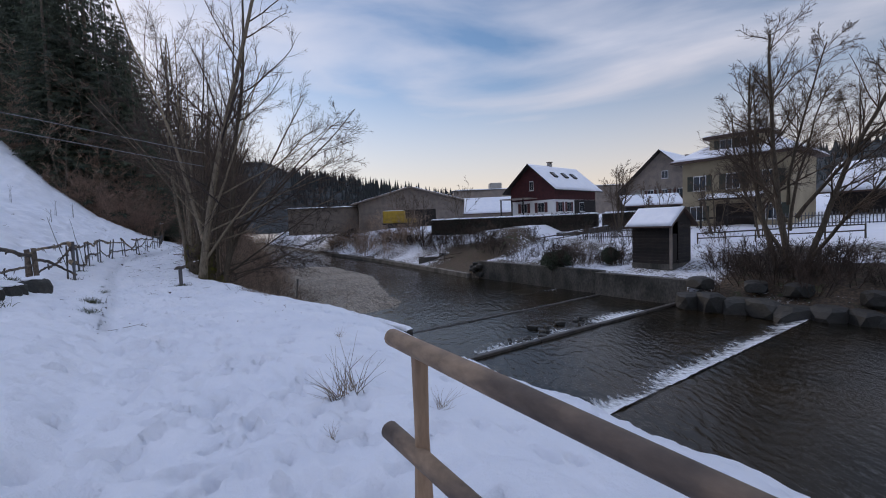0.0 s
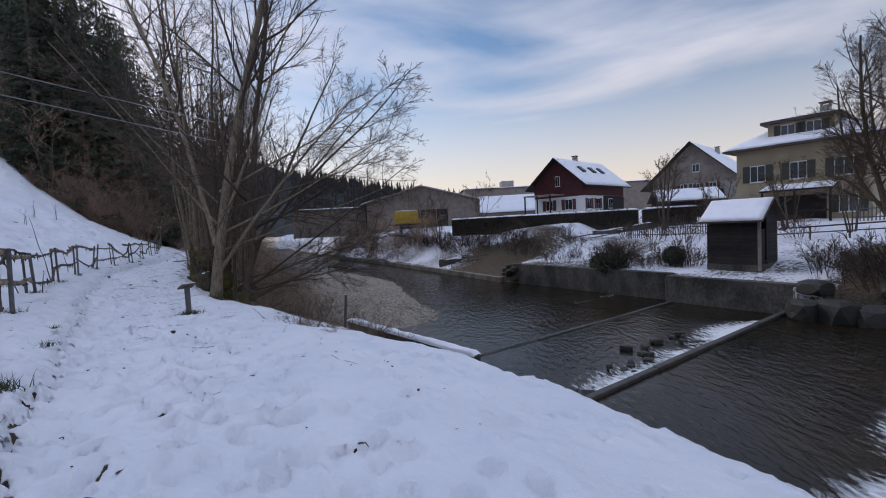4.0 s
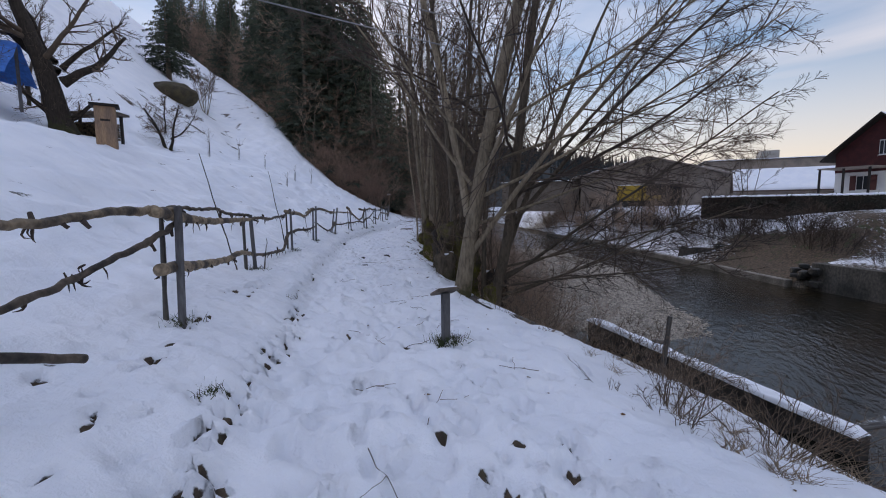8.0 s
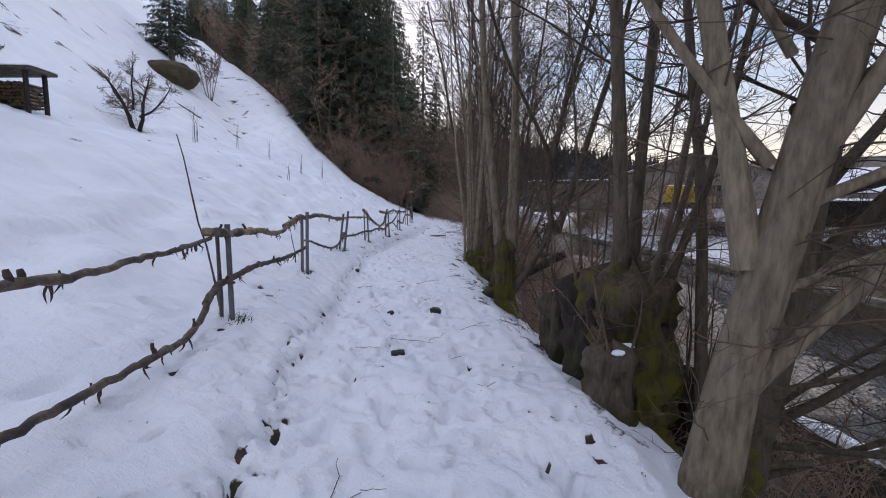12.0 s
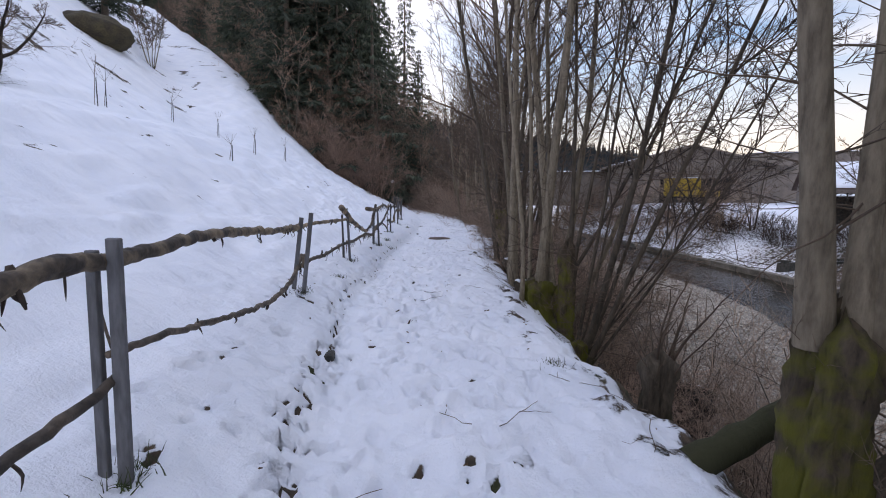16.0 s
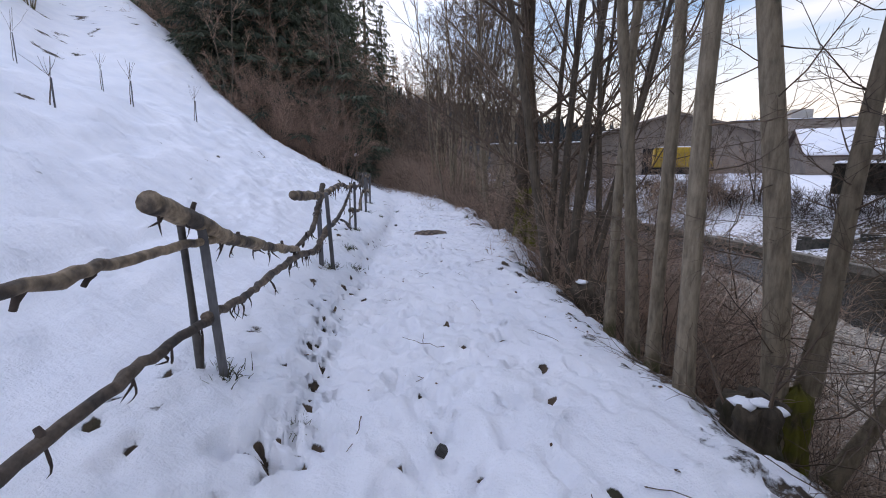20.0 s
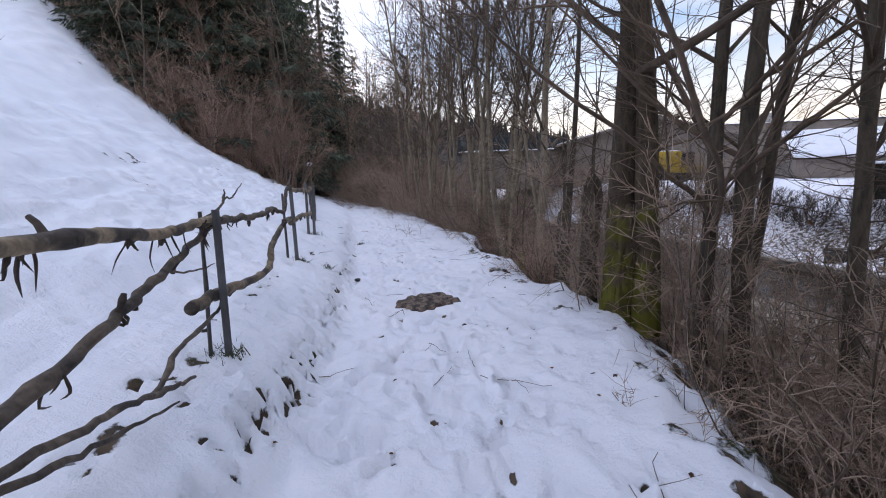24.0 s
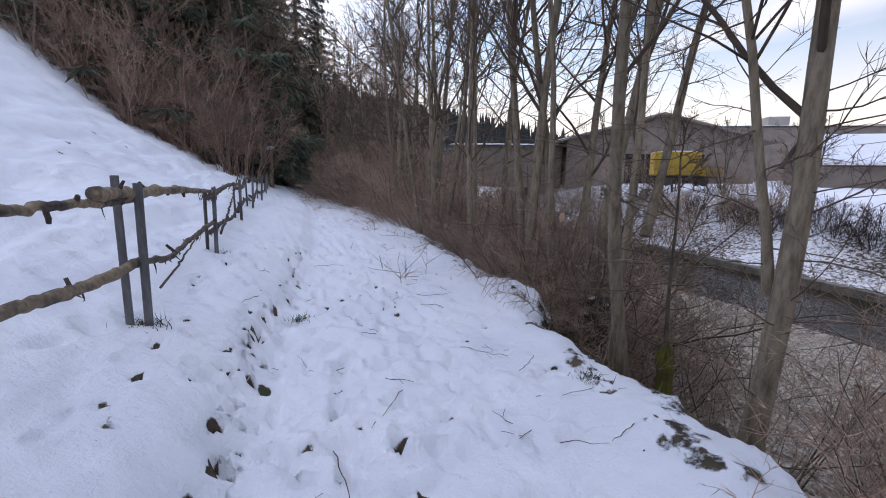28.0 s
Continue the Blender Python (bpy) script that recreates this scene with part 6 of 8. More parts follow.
# dark shrubs above the boulders, by the hut and along the wall
for i in range(44):
    u = rs.uniform(-6, 13) if i < 30 else rs.uniform(20.5, 34)
    v = rs.uniform(27.2, 31.5) if i < 30 else rs.uniform(30.0, 33.5)
    shrub(u, v, rs.uniform(0.5, 1.0) if i < 30 else rs.uniform(0.35, 0.7), FARBUSH, k, "dense dark bare bush in the snow above the river wall", group="wall bushes", name="bank_bush")
    k += 1


# an evergreen bush hanging over the river wall
def evergreen(u, v, z, r, h, seed, label):
    g = np.random.default_rng(seed)
    n = 2600
    q = unit(g.normal(0, 1, (n, 3))) * g.uniform(0.55, 1.0, (n, 1)) ** 0.4 * (1 + 0.3 * (vnoise(np.arange(n) * 0.37, np.zeros(n), seed)[:, None] - 0.5))
    c = q * np.array([r, r, h / 2]) + np.array([0, 0, h * 0.42])
    a, b = unit(g.normal(0, 1, (n, 3)) + q) * 0.13, unit(g.normal(0, 1, (n, 3))) * 0.05
    V = np.stack([c - a, c + b, c + a, c - b], 1).reshape(-1, 3)
    ob = new("evergreen_bush", raw_mesh("evergreen_bush", V, np.arange(n * 4).reshape(n, 4), M_NEEDLE, False))
    ob.location = W(u, v, z)
    tagged(ob, label, "bush")


evergreen(25.2, 29.7, -3.1, 1.15, 2.0, 1, "dark rounded evergreen bush spilling over the river wall")
evergreen(26.3, 29.9, -2.9, 0.8, 1.4, 2, "dark evergreen bush on the wall's snowy edge")
evergreen(21.5, 31.8, -2.2, 0.7, 1.2, 3, "small dark evergreen bush beside the hut")

# ---- conifers ----
def spruce_mesh(seed, h, w, gap=0.42, kids=62, low=0.04):
    """Drooping boughs of a spruce, each fringed with narrow hanging sprays."""
    rng = np.random.default_rng(seed)
    n = int(h / gap)
    V, F, base = [], [], 0
    for z in np.linspace(h * low, h * 0.985, n):
        t = z / h
        L = w * (1 - t) ** 0.75 * rng.uniform(0.7, 1.2) + 0.12
        m = int(5 + 5 * (1 - t))
        az = rng.uniform(0, 6.28) + np.arange(m) * 2 * np.pi / m + rng.normal(0, 0.3, m)
        for a in az:
            l = L * rng.uniform(0.55, 1.15)
            q = max(8, int(kids * l / w + 6))
            s = rng.uniform(0.08, 1.0, q) ** 0.75
            sag = rng.uniform(0.25, 0.5)
            droop = -sag * l * s ** 1.4 + 0.16 * l * s ** 3
            side = rng.choice([-1, 1], q) * rng.uniform(0.05, 0.34, q) * (1.25 - s) * l
            c = np.stack([np.cos(a) * l * s, np.sin(a) * l * s, z + droop], 1)
            fwd = abs(side) * rng.uniform(0.3, 0.9, q) + 0.06
            e = c + np.stack([-np.sin(a) * side + np.cos(a) * fwd, np.cos(a) * side + np.sin(a) * fwd, -rng.uniform(0.08, 0.42, q)], 1)
            ax = e - c
            wd = unit(np.cross(ax, rng.normal(0, 1, (q, 3)))) * rng.uniform(0.018, 0.042, (q, 1))
            mid = c * 0.6 + e * 0.4
            V.append(np.stack([c, mid + wd, e, mid - wd], 1).reshape(-1, 3))
            F.append(base + np.arange(q * 4).reshape(q, 4))
            base += q * 4
    return np.concatenate(V), [np.concatenate(F)]


def trunk_mesh(h, r):
    P = np.stack([np.zeros(8), np.zeros(8), np.linspace(-0.6, h, 8)], 1)[None]
    return raw_mesh("trunk", *tubes([(P, np.linspace(r, 0.02, 8)[None])], [7]), M_BARK)


CONIFERS = []
for i, (h, w) in enumerate(((18, 3.1), (22, 3.5), (15, 3.0))):
    CONIFERS.append((trunk_mesh(h, h * 0.013), raw_mesh("crown", *spruce_mesh(200 + i, h, w), M_NEEDLE)))


def conifer(u, v, s, i, label, z=None, group="hillside conifers"):
    z = ground_z(u, v) if z is None else z
    t = thing("conifer", label, "conifer", Matrix.Translation(W(u, v, z)) @ Matrix.Rotation(i * 1.7, 4, "Z") @ Matrix.Scale(s, 4), group)
    a, b = CONIFERS[i % 3]
    piece("trunk", a, t), piece("crown", b, t)
    return t


rs = random.Random(21)
for i in range(120):
    d = -rs.uniform(3.5, 30) if i % 3 else -rs.uniform(30, 75)
    u = float(WOOD_U(d)) + 3.5 + rs.uniform(0, 1) ** 1.4 * 45
    conifer(u, d + float(path_v(u)), rs.uniform(1.15, 1.85), i, "tall dark spruce in the hillside wood")
for i, (u, d, s) in enumerate(((70, -5.5, 1.1), (73, -4.2, 1.2), (76, -6.5, 1.2), (80, -3.6, 1.25), (84, -5.5, 1.2), (88, -3.4, 1.3), (67, -7.5, 1.25), (66.5, -12, 1.3), (94, 1.5, 1.2), (98, -2, 1.3), (100, 4.5, 1.2), (69, -9, 1.1), (104, 0, 1.3), (106, 8, 1.2), (112, 4, 1.3), (84, -1.6, 1.4), (88, 1.0, 1.5), (93, -3, 1.5), (91, 3.6, 1.4), (81, -3, 1.3), (97, 0.3, 1.6), (78, -4.5, 1.4))):
    conifer(u, d + float(path_v(u)), s, i, "tall dark spruce standing close by the path's end")
# bare brown scrub at the wood's edge
for i in range(75):
    d = -rs.uniform(3.6, 32)
    u = float(WOOD_U(d)) + rs.uniform(-1.0, 5)
    shrub(u, d + float(path_v(u)), rs.uniform(0.5, 1.15), SCRUB, i, "bare dark scrub at the wood's edge", group="wood edge scrub", sz=1.15)


def wood_tree(seed, h, n, r):
    g = np.random.default_rng(seed)
    st = clump(seed, n, 0.3, 0.16, h, r)
    P = np.array([q[:3] for q in st], float)
    D = unit(np.array([(q[3], q[4], 1.0) for q in st]))
    lv = grow(g, P, D, np.array([q[5] for q in st]), np.array([q[6] for q in st]), crown_levels(dict(LEVELS, fat=2.2, kids=14, twigs=9, fine=5, first=0.12, ang=50, wig=0.05)), 0.3)
    return raw_mesh("trunk", *tubes(lv[:1], [7]), M_BARK), raw_mesh("crown", *tubes(lv[1:], [4, 3, 3]), M_EDGE)


WOODTREES = [wood_tree(900 + i, h, n, 0.12) for i, (h, n) in enumerate(((13, 2), (11, 3), (15, 2)))]


def edge_tree(u, v, s, i, label):
    t = thing("wood_tree", label, "tree", Matrix.Translation(W(u, v, ground_z(u, v) - 0.1)) @ Matrix.Rotation(i * 2.1, 4, "Z") @ Matrix.Scale(s, 4), "wood edge trees")
    a, b = WOODTREES[i % 3]
    piece("trunk", a, t)
    tagged(piece("crown", b, t), kind="stuff")


for i in range(110):
    d = -rs.uniform(3.4, 60)
    u = float(WOOD_U(d)) + rs.uniform(-1.5, 14)
    edge_tree(u, d + float(path_v(u)), rs.uniform(0.6, 1.2), i, "bare brown tree at the hillside wood's edge")
for i, (u, d, s) in enumerate(((66, -3.4, 0.9), (70, -3.0, 1.0), (75, -2.9, 1.05), (80, -2.6, 1.1), (86, -2.2, 1.1), (92, 0.5, 1.15), (97, 2.5, 1.1), (72, 3.4, 1.0), (78, 3.0, 1.05), (84, 2.6, 1.1), (90, 3.5, 1.1), (68, 4.2, 0.95), (63, 3.8, 0.9), (59, 4.2, 0.85))):
    edge_tree(u, d + float(path_v(u)), s, i, "tall bare tree arching over the path's end")

# ---- village ----
def slab_snow(corners, thick, seed, nx=26, ny=14, ragged=0.05):
    """Snow lying on a roof slope given by its four corners (low left, low right, high right, high left)."""
    c = [np.array(q, float) for q in corners]
    s, t = np.meshgrid(np.linspace(0, 1, nx), np.linspace(0, 1, ny), indexing="ij")
    S, T = s[..., None], t[..., None]
    P = (c[0] * (1 - S) + c[1] * S) * (1 - T) + (c[3] * (1 - S) + c[2] * S) * T
    nrm = np.cross(c[1] - c[0], c[3] - c[0])
    nrm /= np.linalg.norm(nrm)
    if nrm[2] < 0:
        nrm = -nrm
    dn = c[0] - c[3]
    dn /= np.linalg.norm(dn)
    edge = np.minimum(np.minimum(s, 1 - s) * nx, np.minimum(t, 1 - t) * ny)
    th = thick * np.clip(edge, 0, 1) * (0.75 + 0.5 * fbm(s * 9, t * 7, seed))
    top = P + nrm * (th[..., None] + 0.012) + dn * (ragged * (fbm(s * 20, t * 3, seed + 1) - 0.3) * (t < 0.02))[..., None]
    idx = np.arange(nx * ny).reshape(nx, ny)
    q = np.stack([idx[:-1, :-1], idx[1:, :-1], idx[1:, 1:], idx[:-1, 1:]], -1).reshape(-1, 4)
    bot = P + nrm * 0.004
    V = np.concatenate([top.reshape(-1, 3), bot.reshape(-1, 3)])
    n = nx * ny
    rim = np.concatenate([idx[:, 0], idx[-1, 1:], idx[-2::-1, -1], idx[0, -2:0:-1]])
    r2 = np.roll(rim, -1)
    side = np.stack([rim, rim + n, r2 + n, r2], -1)
    return raw_mesh("roof_snow", V, [q, side], M_SNOW)


def window(parent, m, w, h, shutter=None, cross=True):
    """A window set in a wall: m is its lower middle, x along the wall, y into it."""
    f = part("window", boxed(-w / 2 - 0.06, w / 2 + 0.06, -0.03, 0.09, -0.06, h + 0.06, 0.01, None), M_FRAME, parent)
    f.matrix_local = m
    part("pane", boxed(-w / 2, -0.03, -0.045, 0.0, 0.03, h - 0.03), M_GLASS, f)
    part("pane", boxed(0.03, w / 2, -0.045, 0.0, 0.03, h - 0.03), M_GLASS, f)
    part("sill", boxed(-w / 2 - 0.1, w / 2 + 0.1, -0.14, 0.0, -0.1, -0.04, 0.01), M_FRAME, f)
    if shutter:
        for s in (-1, 1):
            x0 = s * (w / 2 + 0.08)
            bm = boxed(min(x0, x0 + s * w * 0.5), max(x0, x0 + s * w * 0.5), -0.07, -0.02, -0.05, h + 0.05, 0.008)
            part("shutter", bm, shutter, f)
    return f


def gable_walls(t, L, Wd, e, r, lower, lo_h, upper, name="wall"):
    """Walls of a house with its ridge along x: L long, Wd deep, eaves e, ridge r."""
    part(name, prism([(0, -0.8), (Wd, -0.8), (Wd, lo_h), (0, lo_h)], "x", 0, L), lower, t)
    part("upper_wall", prism([(-0.03, lo_h), (Wd + 0.03, lo_h), (Wd + 0.03, e), (Wd / 2, r), (-0.03, e)], "x", -0.03, L + 0.03), upper, t)


def gable_roof(t, L, Wd, e, r, over, side, material, snow=0.16, thick=0.16, seed=1):
    s = (r - e) / (Wd / 2)
    for a in (0, 1):
        y0, y1 = (-over, Wd / 2) if a == 0 else (Wd + over, Wd / 2)
        z0, z1 = e - over * s, r
        poly = [(y0, z0), (y1, z1), (y1, z1 + thick), (y0, z0 + thick)]
        roof = part("roof", prism(poly, "x", -side, L + side), material, t)
        c = [(-side + 0.05, y0, z0 + thick), (L + side - 0.05, y0, z0 + thick), (L + side - 0.05, y1, z1 + thick), (-side + 0.05, y1, z1 + thick)]
        piece("roof_snow", slab_snow(c, snow, seed + a), roof, None, "white snow on the roof")


def frame_at(o, direction, z):
    """Local frame at a corner: x along direction (seen from the river to the right), y away."""
    a = math.atan2(direction[1], direction[0])
    return Matrix.Translation((o[0], o[1], z)) @ Matrix.Rotation(a, 4, "Z")


def on_front(x, z):
    return pose(x, 0, z)


def on_left(y, z):
    return pose(0, y, z, 0, 0, -90)


def chimney(parent, x, y, z0, z1, w=0.6):
    c = part("chimney", boxed(x - w / 2, x + w / 2, y - w / 2, y + w / 2, z0, z1, 0.02), M_GREYPL, parent)
    part("cap", boxed(x - w / 2 - 0.08, x + w / 2 + 0.08, y - w / 2 - 0.08, y + w / 2 + 0.08, z1 + 0.22, z1 + 0.32, 0.02), M_TILE, c)
    for sx in (-1, 1):
        part("strut", boxed(x + sx * w * 0.4 - 0.05, x + sx * w * 0.4 + 0.05, y - w * 0.4, y + w * 0.4, z1 - 0.01, z1 + 0.22), M_GREYPL, c)


def build_chalet():
    t = thing("chalet", "dark red boarded chalet over a white ground floor with snowy roof", "house", frame_at((16.0, 61.6), (0.72, 0.69), 1.6))
    L, Wd, e, r, lo = 12.2, 7.6, 4.7, 8.0, 2.75
    gable_walls(t, L, Wd, e, r, M_PLASTER, lo, M_RED)
    gable_roof(t, L, Wd, e, r, 0.9, 1.0, M_DKWOOD, 0.14, seed=3)
    for y in (2.2, 5.2):
        window(t, on_left(y, 1.0), 1.0, 1.35, M_SHUTRED)
    window(t, pose(-0.03, Wd / 2, 4.3, 0, 0, -90), 0.6, 1.3)
    for x in (1.5, 4.0):
        window(t, on_front(x, 1.0), 1.0, 1.35, M_SHUTRED)
    part("boarded_bay", boxed(5.6, 12.1, -0.12, -0.005, -0.4, 2.7, 0.01), M_DKWOOD, t)
    window(t, pose(7.6, -0.12, 1.0), 1.2, 1.3)
    chimney(t, 5.0, 3.8, 7.2, 8.5)
    s = (r - e) / (Wd / 2)
    for x in (2.6, 5.6, 8.2):
        z = e + 0.16 + 1.7 * s
        f = part("skylight", boxed(-0.45, 0.45, -0.6, 0.6, 0, 0.34, 0.03), M_DKWOOD, t)
        f.matrix_local = pose(x, 1.7, z, math.degrees(math.atan(s)))
        part("pane", boxed(-0.38, 0.38, -0.52, 0.52, 0.3, 0.36), M_GLASS, f)
    # lean-to at the left
    lean = part("porch_roof", prism([(0.6, 3.0), (5.0, 3.0), (5.0, 3.12), (0.6, 3.12)], "x", -3.4, -0.05), M_SHEDWALL, t)
    lean.matrix_local = pose(0, 2.2, 0.0, 0, 0, 0)
    for y in (3.0, 5.0, 7.0):
        part("porch_post", boxed(-3.3, -3.15, y, y + 0.15, -0.5, 3.0), M_DKWOOD, t)


build_chalet()


def build_yellow_house():
    t = thing("villa", "cream plastered villa with hipped snowy roof and wide dormer", "house", frame_at((25.9, 46.5), (0.626, -0.78), 0.2))
    L, Wd, e = 9.4, 9.0, 6.9
    part("wall", boxed(0, L, 0, Wd, -1.0, e - 0.2, 0.02), M_CREAM, t)
    o, r = 0.9, 9.3
    # hipped roof, solid
    bm = bmesh.new()
    lo = [bm.verts.new(p) for p in ((-o, -o, e - 0.25), (L + o, -o, e - 0.25), (L + o, Wd + o, e - 0.25), (-o, Wd + o, e - 0.25))]
    mid = [bm.verts.new((p.co.x, p.co.y, e - 0.08)) for p in lo]
    hi = [bm.verts.new((3.2, Wd / 2, r)), bm.verts.new((L - 3.2, Wd / 2, r))]
    bm.faces.new(lo[::-1])
    for i in range(4):
        bm.faces.new((lo[i], lo[(i + 1) % 4], mid[(i + 1) % 4], mid[i]))
    bm.faces.new((mid[0], mid[1], hi[1], hi[0])), bm.faces.new((mid[1], mid[2], hi[1]))
    bm.faces.new((mid[2], mid[3], hi[0], hi[1])), bm.faces.new((mid[3], mid[0], hi[0]))
    roof = part("roof", bm, M_TILE, t)
    a, b, c, d = (-o, -o, e - 0.08), (L + o, -o, e - 0.08), (L - 3.2, Wd / 2, r), (3.2, Wd / 2, r)
    piece("roof_snow", slab_snow((a, b, c, d), 0.14, 21), roof, None, "white snow on the roof")
    piece("roof_snow", slab_snow(((-o, Wd + o, e - 0.08), a, d, (3.2, Wd / 2 + 0.01, r)), 0.14, 22), roof, None, "white snow on the roof")
    piece("roof_snow", slab_snow((b, (L + o, Wd + o, e - 0.08), (L - 3.2, Wd / 2 + 0.01, r), c), 0.14, 23), roof, None, "white snow on the roof")
    # dormer
    dm = part("dormer", boxed(2.3, 7.0, 0.9, 5.0, e, e + 2.0, 0.02), M_CREAM, t)
    dr = part("dormer_roof", boxed(1.8, 7.5, 0.4, 5.3, e + 2.0, e + 2.25, 0.03), M_TILE, dm)
    piece("snow", slab_snow(((1.8, 0.4, e + 2.26), (7.5, 0.4, e + 2.26), (7.5, 5.3, e + 2.26), (1.8, 5.3, e + 2.26)), 0.12, 24), dr, None, "thin snow")
    for x in (3.8, 5.6):
        window(t, pose(x, 0.9, e + 0.65), 0.95, 1.1, M_SHUTGRN)
    for x in (1.7, 4.7, 7.7):
        window(t, on_front(x, 3.7), 1.1, 1.45, M_SHUTGRN)
    for x in (1.4, 8.0):
        window(t, on_front(x, 0.6), 1.1, 1.4, M_SHUTGRN)
    # veranda with a snowy canopy
    can = part("canopy", prism([(-2.4, 2.55), (0.0, 3.05), (0.0, 3.2), (-2.4, 2.7)], "x", 2.4, 7.4), M_DKWOOD, t)
    piece("snow", slab_snow(((2.4, -2.4, 2.7), (7.4, -2.4, 2.7), (7.4, 0, 3.2), (2.4, 0, 3.2)), 0.1, 25), can, None, "thin snow")
    for x in (2.6, 4.9, 7.2):
        part("veranda_post", boxed(x - 0.08, x + 0.08, -2.3, -2.14, -1, 2.6), M_DKWOOD, t)
    part("veranda_rail", boxed(2.5, 7.3, -2.28, -2.2, 0.75, 0.9), M_DKWOOD, t)
    part("veranda_door", boxed(3.2, 6.6, -0.05, 0.05, -0.4, 2.2, 0.02), M_DKWOOD, t)
    window(t, on_left(7.0, 3.7), 1.0, 1.4, M_SHUTGRN)
    chimney(t, 5.8, 4.6, 8.4, 10.4, 0.75)


build_yellow_house()


def build_grey_house():
    t = thing("farmhouse", "grey plastered farmhouse with steep overhanging snowy gable roof", "house", frame_at((41.5, 69.0), (0.72, 0.69), 0.5))
    # ridge along x; the gable looks to the river
    L, Wd, e, r = 12.0, 12.0, 6.2, 11.8
    gable_walls(t, L, Wd, e, r, M_GREYPL, 5.5, M_SHEDWALL)
    gable_roof(t, L, Wd, e, r, 1.6, 1.4, M_DKWOOD, 0.15, seed=31)
    for y in (3.2, 5.5, 7.8):
        window(t, on_left(y, 1.0), 0.9, 1.3, M_SHUTRED)
        window(t, pose(-0.03, y, 4.0, 0, 0, -90), 0.9, 1.3, M_SHUTRED)
    window(t, pose(-0.03, 5.5, 7.2, 0, 0, -90), 0.9, 1.2)
    for x in (3, 6, 9):
        window(t, on_front(x, 3.8), 0.9, 1.3, M_SHUTRED)
    part("balcony", boxed(-1.2, -0.04, 1.5, 9.5, 3.2, 3.35), M_DKWOOD, t)
    part("balcony_rail", boxed(-1.2, -1.1, 1.5, 9.5, 3.35, 4.2), M_DKWOOD, t)
    chimney(t, 7, 4.2, 9.4, 11.2, 0.6)


build_grey_house()


def build_shed():
    t = thing("workshop", "broad low-gabled timber workshop with thin snow on its roof", "building", frame_at((-18.5, 95.0), (1.0, 0.05), 1.6))
    L, D, e, r = 23.0, 20.0, 4.9, 8.0
    part("wall", prism([(0, -1.5), (L, -1.5), (L, e), (L / 2, r), (0, e)], "y", 0, D), M_SHEDWALL, t)
    for a in (0, 1):
        x0, x1 = (-1.6, L / 2) if a == 0 else (L + 1.6, L / 2)
        s = (r - e) / (L / 2)
        z0 = e - 1.6 * s
        roof = part("roof", prism([(x0, z0 + 0.02), (x1, r + 0.02), (x1, r + 0.3), (x0, z0 + 0.3)], "y", -1.3, D + 1), M_SHEDWALL, t)
        piece("roof_snow", slab_snow(((x0, -1.2, z0 + 0.3), (x0, D, z0 + 0.3), (x1, D, r + 0.3), (x1, -1.2, r + 0.3)), 0.16, 41 + a, 16, 20), roof, None, "thin white snow on the roof")
    part("gate", boxed(7.5, 17.0, -0.08, 0.0, -1.2, 3.2, 0.02), M_DKWOOD, t)
    part("gate_head", boxed(7.2, 17.3, -0.12, 0.0, 3.2, 3.5, 0.02), M_SHEDWALL, t)
    for x in (9.9, 12.25, 14.6):
        part("batten", boxed(x - 0.06, x + 0.06, -0.12, -0.02, -1.2, 3.2), M_SHEDWALL, t)
    # low wing with a flat snowy roof
    w = part("wing", boxed(-16, -0.5, 2, 14, -1.5, 4.4, 0.02), M_SHEDWALL, t)
    piece("snow", slab_snow(((-16.5, 1.5, 4.42), (-0.6, 1.5, 4.42), (-0.6, 14.5, 4.42), (-16.5, 14.5, 4.42)), 0.2, 44), w, None, "snow on the flat roof")


build_shed()


def build_far_halls():
    t = thing("factory_hall", "long pale factory hall with snow on its flat roof", "building", frame_at((3.0, 108), (1, 0.02), 0.5))
    w = part("wall", boxed(0, 62, 0, 30, -1, 9.0, 0.05), M_SHEDWALL, t)
    piece("roof_snow", slab_snow(((-0.5, -0.5, 9.02), (62.5, -0.5, 9.02), (62.5, 30.5, 9.6), (-0.5, 30.5, 9.6)), 0.3, 51), w, None, "snow on the flat roof")
    part("roof_plant", boxed(10, 13, 6, 10, 9.0, 11.2, 0.05), M_GREYPL, t)
    t2 = thing("snowy_shed", "low shed with a broad snow-covered roof", "building", frame_at((4.5, 82), (1, -0.1), 0.8))
    gable_walls(t2, 11, 9, 2.6, 5.4, M_SHEDWALL, 1.5, M_SHEDWALL)
    gable_roof(t2, 11, 9, 2.6, 5.4, 0.7, 0.5, M_TILE, 0.2, seed=55)
    t3 = thing("outbuilding", "low outbuilding with a snowy lean-to roof", "building", frame_at((26.0, 61.0), (0.9, -0.2), 0.8))
    gable_walls(t3, 7, 5, 2.3, 3.6, M_DKWOOD, 1.5, M_DKWOOD)
    gable_roof(t3, 7, 5, 2.3, 3.6, 0.6, 0.5, M_TILE, 0.18, seed=57)
    t4 = thing("barn", "dark timber barn with wide snowy roof beside a fenced yard", "building", frame_at((40.5, 45.0), (0.5, -0.86), 0.2))
    gable_walls(t4, 14, 9, 3.6, 6.2, M_DKWOOD, 2.0, M_DKWOOD)
    gable_roof(t4, 14, 9, 3.6, 6.2, 1.3, 0.8, M_TILE, 0.16, seed=59)


build_far_halls()


